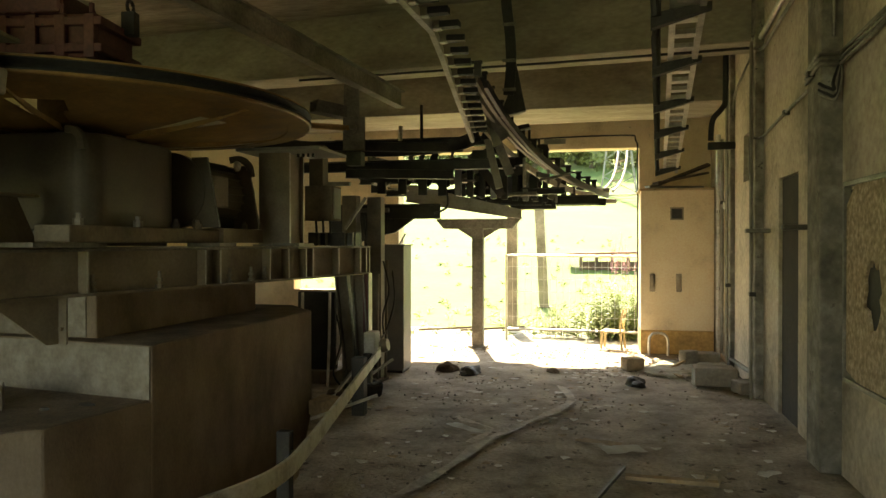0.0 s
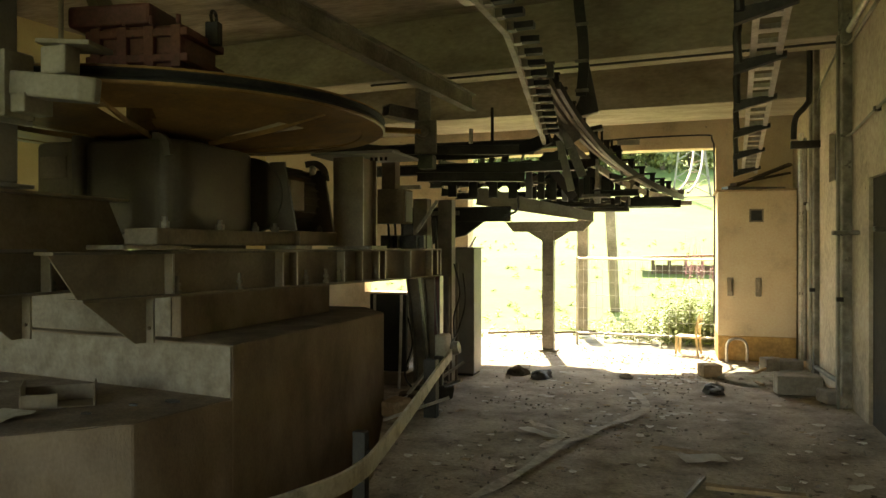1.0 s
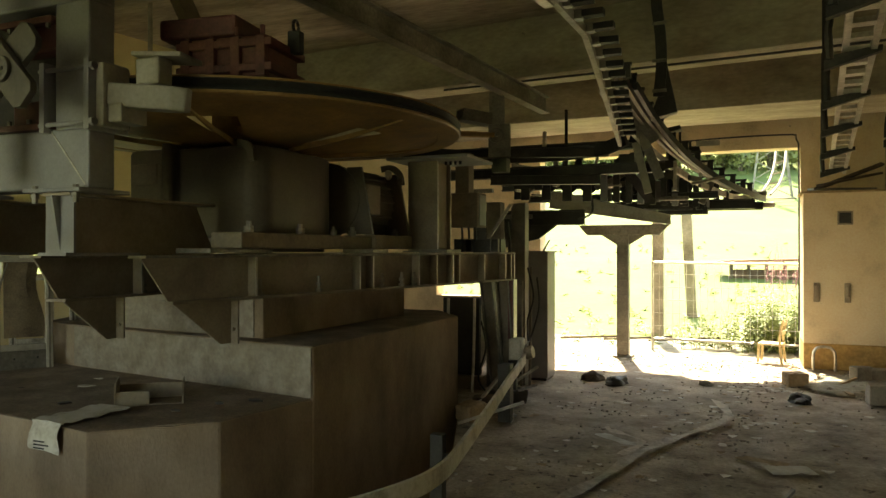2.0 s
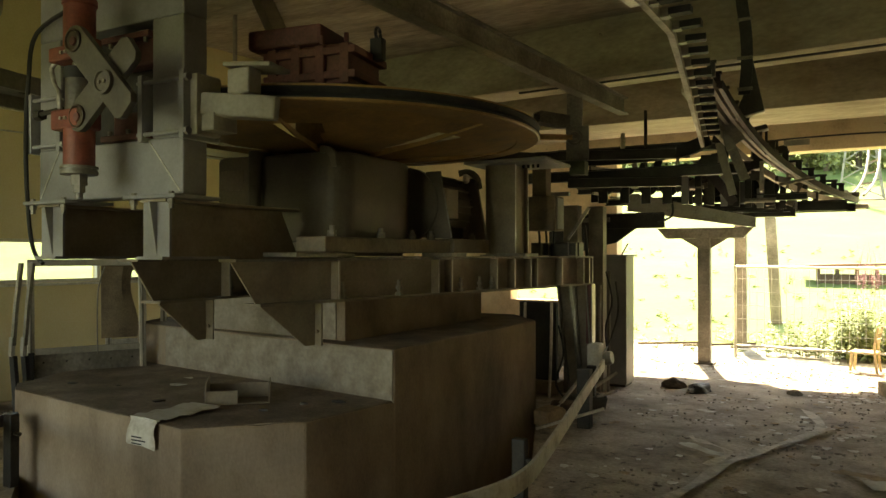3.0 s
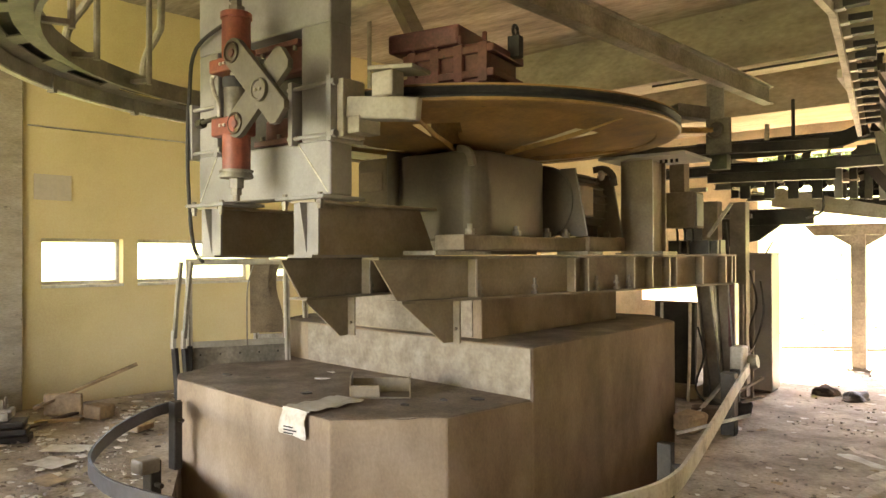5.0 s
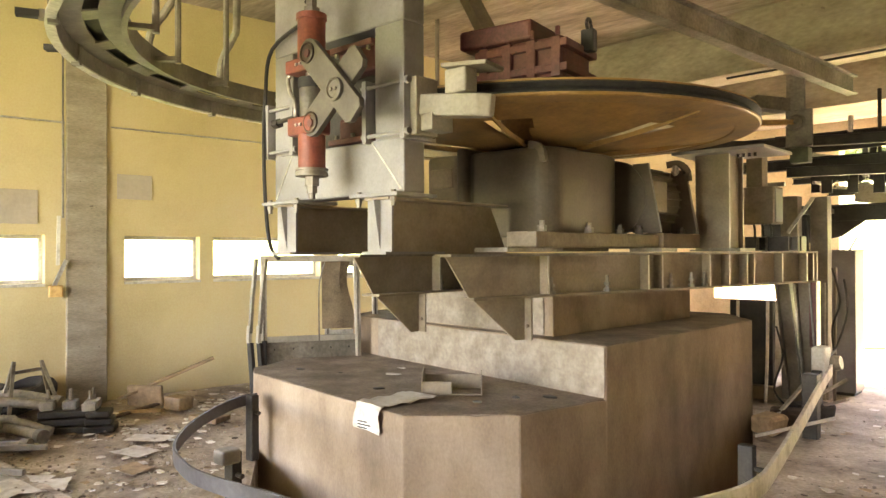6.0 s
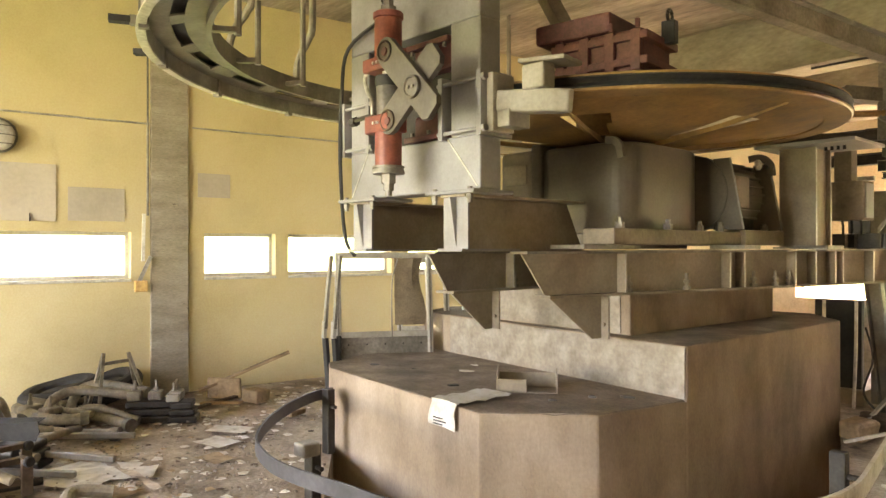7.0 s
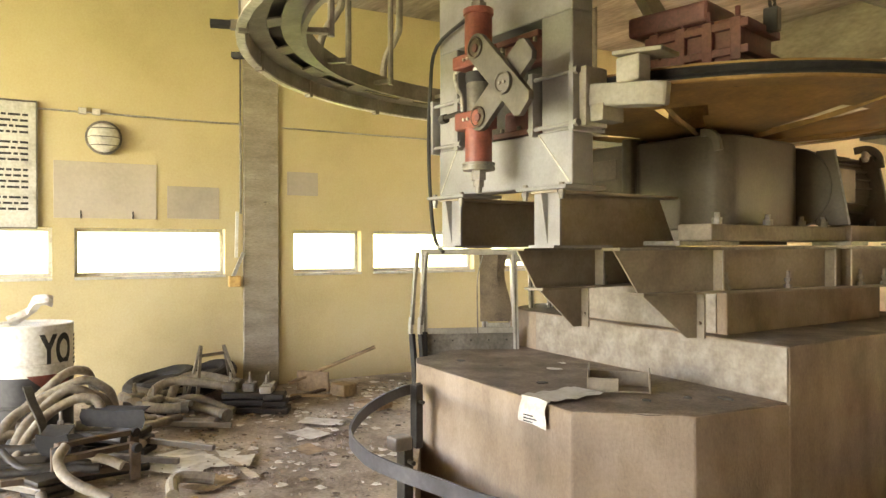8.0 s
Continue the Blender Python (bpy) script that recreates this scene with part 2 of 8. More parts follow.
def box(bm, lo, hi, bevel=0.0, m=None):
    """A box between two corners, with bevelled edges."""
    c = [(a + b) / 2 for a, b in zip(lo, hi)]
    s = [max(abs(b - a), 1e-4) for a, b in zip(lo, hi)]
    made = bmesh.ops.create_cube(bm, size=1.0, matrix=Matrix.Translation(c) @ Matrix.Diagonal((*s, 1)))
    vs = made["verts"]
    if bevel:
        es = list({e for v in vs for e in v.link_edges})
        r = bmesh.ops.bevel(bm, geom=es, offset=min(bevel, min(s) * 0.45), segments=2, affect="EDGES", profile=0.5)
        vs = list({v for f in r["faces"] for v in f.verts} | {v for v in vs if v.is_valid})
    if m is not None:
        bmesh.ops.transform(bm, matrix=m, verts=vs)
    return bm


def prism(bm, outline, z0, z1, bevel=0.0, m=None):
    """A polygon in the plan, raised from z0 to z1."""
    lo = [bm.verts.new((x, y, z0)) for x, y in outline]
    hi = [bm.verts.new((x, y, z1)) for x, y in outline]
    n = len(outline)
    fs = [bm.faces.new(lo[::-1]), bm.faces.new(hi)]
    for i in range(n):
        fs.append(bm.faces.new((lo[i], lo[(i + 1) % n], hi[(i + 1) % n], hi[i])))
    vs = lo + hi
    bmesh.ops.recalc_face_normals(bm, faces=fs)
    if bevel:
        es = list({e for v in vs for e in v.link_edges})
        r = bmesh.ops.bevel(bm, geom=es, offset=bevel, segments=2, affect="EDGES", profile=0.5)
        vs = list({v for f in r["faces"] for v in f.verts} | {v for v in vs if v.is_valid})
    if m is not None:
        bmesh.ops.transform(bm, matrix=m, verts=vs)
    return bm


def sweep(bm, points, section, up=(0, 0, 1), closed=False, caps=True):
    """A section (pairs across, up) carried along a line of points."""
    pts = [Vector(p) for p in points]
    n, rings = len(pts), []
    for i, p in enumerate(pts):
        a = pts[(i - 1) % n] if (closed or i > 0) else p
        b = pts[(i + 1) % n] if (closed or i < n - 1) else p
        d = (b - a).normalized()
        u = Vector(up)
        if abs(d.dot(u)) > 0.97:
            u = Vector((1, 0, 0)) if abs(d.x) < 0.9 else Vector((0, 1, 0))
        s = d.cross(u).normalized()
        w = s.cross(d).normalized()
        rings.append([bm.verts.new(p + s * x + w * y) for x, y in section])
    k = len(section)
    for i in range(n if closed else n - 1):
        r0, r1 = rings[i], rings[(i + 1) % n]
        for j in range(k):
            bm.faces.new((r0[j], r0[(j + 1) % k], r1[(j + 1) % k], r1[j]))
    if caps and not closed:
        bm.faces.new(rings[0][::-1])
        bm.faces.new(rings[-1])
    return bm


def ring_section(r, k=10):
    return [(r * math.cos(2 * math.pi * i / k), r * math.sin(2 * math.pi * i / k)) for i in range(k)]


def rect_section(w, h, x=0.0, y=0.0):
    return [(x - w / 2, y - h / 2), (x + w / 2, y - h / 2), (x + w / 2, y + h / 2), (x - w / 2, y + h / 2)]


def smooth_line(points, steps=6):
    """A rounded line through the points."""
    p = [Vector(q) for q in points]
    out = []
    for i in range(len(p) - 1):
        a, b, c, d = p[max(i - 1, 0)], p[i], p[i + 1], p[min(i + 2, len(p) - 1)]
        for k in range(steps):
            t = k / steps
            out.append(0.5 * ((2 * b) + (c - a) * t + (2 * a - 5 * b + 4 * c - d) * t * t + (3 * b - a - 3 * c + d) * t ** 3))
    out.append(p[-1])
    return out


def tube(bm, points, r, k=10, rounded=True, steps=5):
    """A round tube along a line, its ring carried from point to point without a twist."""
    pts = [Vector(p) for p in (smooth_line(points, steps) if rounded and len(points) > 2 else points)]
    rings, side = [], None
    for i, p in enumerate(pts):
        d = (pts[min(i + 1, len(pts) - 1)] - pts[max(i - 1, 0)]).normalized()
        if side is None:
            side = d.orthogonal().normalized()
        side = (side - d * side.dot(d)).normalized()
        w = d.cross(side)
        rings.append([bm.verts.new(p + side * x + w * y) for x, y in ring_section(r, k)])
    for r0, r1 in zip(rings, rings[1:]):
        for j in range(k):
            bm.faces.new((r0[j], r0[(j + 1) % k], r1[(j + 1) % k], r1[j]))
    bm.faces.new(rings[0][::-1])
    bm.faces.new(rings[-1])
    return bm


def rod(bm, a, b, r, k=10):
    return sweep(bm, [a, b], ring_section(r, k))


def bar(bm, a, b, w, h, up=(0, 0, 1)):
    return sweep(bm, [a, b], rect_section(w, h), up)


def lathe(bm, profile, k=32, m=None):
    """A profile of (radius, height) pairs turned about z."""
    vs, rings = [], []
    for r, z in profile:
        if r < 1e-5:
            v = bm.verts.new((0, 0, z))
            rings.append([v] * k)
            vs.append(v)
        else:
            ring = [bm.verts.new((r * math.cos(2 * math.pi * i / k), r * math.sin(2 * math.pi * i / k), z)) for i in range(k)]
            rings.append(ring)
            vs += ring
    for a, b in zip(rings, rings[1:]):
        for i in range(k):
            f = []
            for v in (a[i], a[(i + 1) % k], b[(i + 1) % k], b[i]):
                if v not in f:
                    f.append(v)
            if len(f) > 2:
                bm.faces.new(f)
    if m is not None:
        bmesh.ops.transform(bm, matrix=m, verts=vs)
    return bm


def ibeam(bm, a, b, h, w, tf=0.012, tw=0.01):
    """An I-beam whose top flange's middle runs from a to b."""
    s = [(-w / 2, 0), (w / 2, 0), (w / 2, -tf), (tw / 2, -tf), (tw / 2, -h + tf), (w / 2, -h + tf), (w / 2, -h), (-w / 2, -h), (-w / 2, -h + tf), (-tw / 2, -h + tf), (-tw / 2, -tf), (-w / 2, -tf)]
    return sweep(bm, [a, b], s)


def bolt(bm, p, r=0.012, h=0.015, axis=(0, 0, 1)):
    q = Vector(axis).normalized()
    return sweep(bm, [Vector(p), Vector(p) + q * h], ring_section(r, 6), up=(0.3, 0.5, 0.8))


def wall_with_holes(bm, origin, along, length, height, thick, holes):
    """A wall from origin along a direction; thickness goes to the direction's left; holes (s0, s1, z0, z1) go right through."""
    d = Vector(along).normalized()
    nrm = Vector((-d.y, d.x, 0))
    cuts = sorted({0.0, length, *[h[0] for h in holes], *[h[1] for h in holes]})
    m = Matrix(((d.x, nrm.x, 0, origin[0]), (d.y, nrm.y, 0, origin[1]), (0, 0, 1, origin[2]), (0, 0, 0, 1)))
    for s0, s1 in zip(cuts, cuts[1:]):
        mid = (s0 + s1) / 2
        spans = sorted((h[2], h[3]) for h in holes if h[0] < mid < h[1])
        z = 0.0
        for a, b in spans:
            if a > z + 1e-4:
                box(bm, (s0, 0, z), (s1, thick, a), m=m)
            z = max(z, b)
        if z < height - 1e-4:
            box(bm, (s0, 0, z), (s1, thick, height), m=m)
    bmesh.ops.remove_doubles(bm, verts=bm.verts[:], dist=1e-5)
    seen, inner = {}, []
    for f in bm.faces:
        key = tuple(round(c, 4) for c in f.calc_center_median())
        if key in seen:
            inner += [f, seen[key]]
        seen[key] = f
    bmesh.ops.delete(bm, geom=list(set(inner)), context="FACES_ONLY")
    return bm


# ---- the hall ----
WALL_A, WALL_D = V(-7.4, 4.1, 0), V(math.sin(radians(7)), math.cos(radians(7)), 0)
WALL_N = V(WALL_D.y, -WALL_D.x, 0)
RX, CEIL, END_Y = 1.655, 4.13, 11.2


def on_wall(s, z, off=0.0):
    """A place on the window wall: metres along it, height, metres into the room."""
    return WALL_A + WALL_D * s + WALL_N * off + V(0, 0, z)


def wall_frame(s, z, off=0.0):
    """A pose on the window wall: x along it, y into the room, z up."""
    p = on_wall(s, z, off)
    return Matrix(((WALL_D.x, WALL_N.x, 0, p.x), (WALL_D.y, WALL_N.y, 0, p.y), (0, 0, 1, p.z), (0, 0, 0, 1)))


RECESS = [(-5.12, 3.37), (-3.76, 2.38), (-1.66, 4.1), (-1.74, 4.6), (-2.39, 6.38)]


def in_recess(x, y):
    return all((b[0] - a[0]) * (y - a[1]) - (b[1] - a[1]) * (x - a[0]) > 0 for a, b in zip(RECESS, RECESS[1:] + RECESS[:1]))


def cut_recess(bm):
    """Cuts the outline of the recess out of a sheet."""
    for a, b in zip(RECESS, RECESS[1:] + RECESS[:1]):
        bmesh.ops.bisect_plane(bm, geom=bm.verts[:] + bm.edges[:] + bm.faces[:], plane_co=(a[0], a[1], 0), plane_no=(b[1] - a[1], a[0] - b[0], 0))
    bmesh.ops.delete(bm, geom=[f for f in bm.faces if in_recess(*f.calc_center_median()[:2])], context="FACES")


def recess():
    """Concrete walls and bottom of the recess between the foundation and the guard rail."""
    n = len(RECESS)
    bm = B()
    top = [bm.verts.new((x, y, -0.005)) for x, y in RECESS]
    low = [bm.verts.new((x, y, -0.95)) for x, y in RECESS]
    for k in range(n):
        bm.faces.new((top[k], low[k], low[(k + 1) % n], top[(k + 1) % n]))
    bm.faces.new(low)
    bmesh.ops.solidify(bm, geom=bm.faces[:], thickness=-0.12)
    solid("recess", bm, FLOOR, "sunken concrete recess along the machine foundation", "recess", kind="structure")


recess()


def floor_sheet():
    bm = B()
    nx, ny = 90, 130
    x0, x1, y0, y1 = -9.6, 1.8, -5.2, 11.3
    grid = []
    for j in range(ny + 1):
        row = []
        for i in range(nx + 1):
            x, y = x0 + (x1 - x0) * i / nx, y0 + (y1 - y0) * j / ny
            z = 0.012 * noise.noise(V(x * 1.3, y * 1.3, 0)) + 0.008 * noise.noise(V(x * 5, y * 5, 3)) - 0.01
            row.append(bm.verts.new((x, y, z)))
        grid.append(row)
    for j in range(ny):
        for i in range(nx):
            bm.faces.new((grid[j][i], grid[j][i + 1], grid[j + 1][i + 1], grid[j + 1][i]))
    # the sunken recess along the foundation
    cut_recess(bm)
    return solid("floor", bm, FLOOR, "dusty dirty concrete floor strewn with debris", "floor", kind="structure", smooth=True)


floor_sheet()

WINDOWS = [(-6.0, -4.63), (-4.43, -3.05), (-2.87, -1.49), (-0.77, 0.01), (0.16, 1.5), (1.75, 3.1), (3.3, 4.6)]
bm = B()
wall_with_holes(bm, on_wall(-11, 0), WALL_D, 19.5, CEIL, 0.28, [(a + 11, b + 11, 1.18, 1.64) for a, b in WINDOWS])
solid("wall_west", bm, YELLOW, "long yellow painted wall with a row of low windows", "wall", kind="structure")
for i, (a, b) in enumerate(WINDOWS):
    w = thing("window_%d" % (i + 1), wall_frame((a + b) / 2, 1.18, -0.14), "low horizontal window with a pale frame and dusty glass", "window", kind="structure")
    h = (b - a) / 2
    bm = B()
    box(bm, (-h, -0.03, 0.0), (h, 0.03, 0.035), 0.004)
    box(bm, (-h, -0.03, 0.425), (h, 0.03, 0.46), 0.004)
    box(bm, (-h, -0.03, 0.035), (-h + 0.035, 0.03, 0.425), 0.004)
    box(bm, (h - 0.035, -0.03, 0.035), (h, 0.03, 0.425), 0.004)
    part("window_frame", bm, WHITE, w)
    bm = B()
    box(bm, (-h + 0.03, -0.004, 0.03), (h - 0.03, 0.004, 0.43))
    g = part("pane", bm, GLASS, w)
    g.visible_shadow = False
    bm = B()
    box(bm, (-h - 0.0, 0.12, -0.03), (h + 0.0, 0.165, -0.002), 0.004)
    part("window_sill", bm, WHITE, w)
bm = B()
box(bm, (-0.185, -0.02, 0), (0.185, 0.035, CEIL), 0.01)
solid("pilaster", bm, PILASTER, "bare grey board-marked concrete pilaster in the yellow wall", "column", kind="structure", m=wall_frame(-1.125, 0))

bm = B()
wall_with_holes(bm, (RX, -5.0, 0), (0, 1, 0), 6.2 + 10.2, 4.4, -0.3, [(5 + 6.42, 5 + 7.08, 0.0, 2.05), (5 + 8.22, 5 + 8.72, 2.15, 2.65)])
solid("wall_east", bm, PLASTER, "stained beige plaster wall with patches of bare concrete", "wall", kind="structure")
bm = B()
box(bm, (RX + 0.03, 6.425, 0), (RX + 0.08, 7.075, 2.045), 0.004)
solid("door_1", bm, DOOR_DARK, "dark closed door set deep in the plaster wall", "door", kind="structure")
bm = B()
box(bm, (RX + 0.05, 8.225, 2.155), (RX + 0.1, 8.715, 2.645), 0.004)
solid("niche_back", bm, DOOR_DARK, "dark back of a small recess in the wall", "recess", kind="structure")
# pilasters, the shade of their fronts put into the colour
for y0, y1, d in ((5.34, 5.66, 0.13), (7.68, 7.98, 0.08), (9.25, 9.6, 0.055)):
    bm = B()
    box(bm, (RX - d, y0, 0), (RX + 0.01, y1, 4.3), 0.012)
    solid("pilaster", bm, PLASTER_BARE_SHADED, "rough bare concrete pilaster on the plaster wall", "column", kind="structure")

# the end wall with its great opening
bm = B()
OPEN_L, OPEN_R, OPEN_TOP = -2.95, 0.67, 2.88
wall_with_holes(bm, (-9.0, END_Y, 0), (1, 0, 0), 11.0, 4.4, 0.3, [(9 + OPEN_L, 9 + OPEN_R, 0, OPEN_TOP), (9 - 4.7, 9 - 3.3, 0.75, 1.02)])
solid("wall_north", bm, CREAM, "cream painted end wall round a great open gateway", "wall", kind="structure")
bm = B()
wall_with_holes(bm, (-9.6, -5.3, 0), (1, 0, 0), 11.6, 4.4, 0.3, [(1.7, 7.6, 0.0, 3.5)])
solid("wall_south", bm, CREAM, "cream end wall with a wide open gateway", "wall", kind="structure")

bm = B()
box(bm, (-9.8, -5.4, CEIL), (2.0, 11.6, CEIL + 0.3))
solid("ceiling", bm, CEILING, "dark board-marked concrete ceiling", "ceiling", kind="structure")


def cross_beam(y, z0, depth, material, label, tilt=-7.0):
    bm = B()
    box(bm, (-6.2, 0, z0), (5.6, depth, CEIL + 0.02), 0.015)
    return solid("ceiling_beam", bm, material, label, "beam", kind="structure", m=pose(-1, y, 0, 0, 0, tilt))


cross_beam(8.12, 3.46, 0.5, BEAM, "deep concrete ceiling beam with a paler lower edge", -5.5)
cross_beam(9.75, 3.22, 1.2, BEAM, "deep concrete lintel beam with peeling paint", -2.5)
cross_beam(4.6, 3.8, 0.35, CEILING, "dark concrete ceiling beam", -7)

# ---- outside ----
def hill(x, y):
    """Height of the ground outside."""
    d = max(0.0, y - 15.0)
    return -0.06 + 0.10 * d + 0.0016 * d * d + (0.15 * noise.noise(V(x * 0.15, y * 0.15, 1)) if d > 0 else 0) * min(1, d / 5) + 0.02 * noise.noise(V(x, y, 5))


def ground_sheet():
    bm = B()
    xs = [-600, -300, -150, -90] + [-60 + 2.0 * i for i in range(61)] + [90, 150, 300, 600]
    ys = [-400, -150, -60, -30, -12, -6, -2, 4, 8] + [10.5 + 0.75 * i for i in range(16)] + [23 + 2.5 * i for i in range(26)] + [110, 150, 250, 500]
    rows = []
    for y in ys:
        rows.append([bm.verts.new((x, y, (hill(x, min(y, 95)) if y > 10.4 else -0.06) - (0.0 if y > 10.4 else 0.03))) for x in xs])
    for r0, r1 in zip(rows, rows[1:]):
        for i in range(len(xs) - 1):
            f = bm.faces.new((r0[i], r0[i + 1], r1[i + 1], r1[i]))
            c = f.calc_center_median()
            f.material_index = 1 if -12 < c.x < 8 and 10 < c.y < 13.5 else 0
    cut_recess(bm)
    ob = solid("ground", bm, MEADOW, "sunlit dry meadow climbing a hillside", "meadow", kind="structure", smooth=True)
    ob.data.materials.append(GRAVEL)
    return ob


ground_sheet()


# ---- the drive machine ----
def foundation():
    f = thing("machine_foundation", label="stepped cast concrete machine foundation, darker on top", category="foundation")

    def block(name, outline, z0, z1, seed, label=""):
        """A cast block with uneven, chipped upper edges."""
        bm = B()
        prism(bm, outline, z0, z1)
        for k in range(3):
            bmesh.ops.subdivide_edges(bm, edges=[e for e in bm.edges if e.calc_length() > 0.16 and all(abs(v.co.z - z1) < 1e-4 for v in e.verts)], cuts=1)
        top = [e for e in bm.edges if all(abs(v.co.z - z1) < 1e-4 for v in e.verts) and any(abs(g.normal.z) < 0.5 for g in e.link_faces)]
        up = [e for e in bm.edges if abs(e.verts[0].co.z - e.verts[1].co.z) > 0.1]
        bmesh.ops.bevel(bm, geom=top + up, offset=0.014, segments=2, affect="EDGES", profile=0.6)
        for v in bm.verts:
            if v.co.z > z1 - 0.02:
                k = noise.noise(v.co * 7 + V(seed, 0, 0))
                v.co.z -= max(0.0, k) * 0.016
                v.co.x += 0.006 * noise.noise(v.co * 9)
                v.co.y += 0.006 * noise.noise(v.co * 9 + V(0, 5, 0))
        ob = part(name, bm, CONCRETE, f, label)
        # upward faces take the darker concrete
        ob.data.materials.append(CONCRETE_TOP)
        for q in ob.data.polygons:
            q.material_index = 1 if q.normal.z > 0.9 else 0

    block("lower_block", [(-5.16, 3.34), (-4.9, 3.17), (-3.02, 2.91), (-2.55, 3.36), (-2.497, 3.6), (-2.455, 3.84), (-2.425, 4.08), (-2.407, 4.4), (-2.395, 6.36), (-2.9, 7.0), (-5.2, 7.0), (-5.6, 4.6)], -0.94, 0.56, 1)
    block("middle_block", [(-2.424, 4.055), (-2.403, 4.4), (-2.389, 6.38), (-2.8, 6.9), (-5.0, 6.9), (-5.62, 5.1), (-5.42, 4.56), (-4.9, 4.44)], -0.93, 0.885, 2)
    bm = B()
    prism(bm, [(-4.9, 4.434), (-2.432, 4.050), (-2.4325, 4.046), (-4.9005, 4.430)], 0.562, 0.872)
    part("front_facing", bm, CONCRETE_RAW, f, "pale rough bare concrete face")
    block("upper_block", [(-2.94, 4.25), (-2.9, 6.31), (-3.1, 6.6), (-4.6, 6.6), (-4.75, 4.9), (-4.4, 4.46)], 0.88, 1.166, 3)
    bm = B()
    prism(bm, [(-4.39, 4.455), (-3.02, 4.257), (-3.021, 4.25), (-4.391, 4.448)], 0.89, 1.15)
    part("front_facing", bm, CONCRETE_RAW, f, "pale rough bare concrete face")
    return f


foundation()


def girder(a, b, h, w, ends, label):
    """An I-girder with a sloping front end, upright stiffeners, a bottom lip, and a triangular bracket under its front."""
    g = thing("base_girder", label=label, category="girder", group="base frame girders")
    a, b = Vector(a), Vector(b)
    d = b - a
    u = d.normalized()
    n = Vector((d.y, -d.x, 0)).normalized()

    def plate(name, pts, t):
        bm = B()
        f = bm.faces.new([bm.verts.new(p - n * t / 2) for p in pts])
        r = bmesh.ops.extrude_face_region(bm, geom=[f])
        bmesh.ops.translate(bm, verts=[v for v in r["geom"] if isinstance(v, bmesh.types.BMVert)], vec=n * t)
        part(name, bm, STEEL_BEIGE, g)

    up = V(0, 0, 1)
    bm = B()
    bar(bm, a - u * 0.02 - up * 0.008, b - up * 0.008, w, 0.016)
    fl = part("top_flange", bm, STEEL_BEIGE, g)
    bm = B()
    bar(bm, a - u * 0.02 - up * 0.008 + n * (w / 2 + 0.001), b - up * 0.008 + n * (w / 2 + 0.001), 0.003, 0.014)
    part("worn_edge", bm, STEEL_MID, fl, "pale worn edge")
    plate("web", [a - up * 0.016, b - up * 0.016, b - up * (h - 0.016), a + u * 0.17 - up * (h - 0.016)], 0.014)
    bm = B()
    bar(bm, a + u * 0.15 - up * (h - 0.008), b - up * (h - 0.008), w, 0.016)
    part("bottom_flange", bm, STEEL_BEIGE, g)
    for f in ends:
        p = a + d * f
        for s in (1, -1):
            bm = B()
            bar(bm, p + n * s * 0.008 - up * h / 2, p + n * s * (w / 2 - 0.004) - up * h / 2, 0.012, h - 0.033)
            st = part("stiffener", bm, STEEL_BEIGE, g)
            bm = B()
            q = p + n * s * (w / 2 - 0.003) - up * h / 2
            bar(bm, q, q + n * s * 0.003, 0.013, h - 0.034)
            part("worn_edge", bm, GALVANISED, st, "bright worn edge")
    plate("bracket_web", [a + u * 0.2 - up * h, a + u * 0.62 - up * h, a + u * 0.62 - up * (h + 0.27), a + u * 0.54 - up * (h + 0.27)], 0.012)
    bm = B()
    bar(bm, a + u * 0.62 - up * (h + 0.135) - n * 0.07, a + u * 0.62 - up * (h + 0.135) + n * 0.07, 0.012, 0.27)
    bolt(bm, a + u * 0.614 - up * (h + 0.18) + n * 0.04, 0.012, -0.02, u)
    part("bracket_plate", bm, STEEL_BEIGE, g)
    for f in (0.2, 0.33, 0.5, 0.56, 0.6):
        bm = B()
        p = a + d * f + n * 0.055 - up * (h - 0.016)
        rod(bm, p, p + up * 0.11, 0.012, 8)
        bolt(bm, p, 0.026, 0.022)
        bolt(bm, p + up * 0.045, 0.022, 0.02)
        part("anchor_bolt", bm, STEEL_MID, g)
    return g


girder((-3.06, 3.30, 1.445), (-2.19, 7.22, 1.46), 0.28, 0.17, (0.187, 0.43, 0.468, 0.61, 0.672, 0.732, 0.757, 0.86, 0.956, 0.983, 0.998), "dusty grey-green steel base girder with stiffener plates")
girder((-3.78, 3.2, 1.445), (-3.9, 7.22, 1.46), 0.28, 0.17, (0.19, 0.4, 0.7, 0.97), "dusty grey-green steel base girder with stiffener plates")
bm = B()
ibeam(bm, (-3.8, 7.2, 1.456), (-2.29, 7.22, 1.456), 0.26, 0.15)
solid("cross_girder", bm, STEEL_BEIGE, "grey-green steel cross girder closing the base frame", "girder")


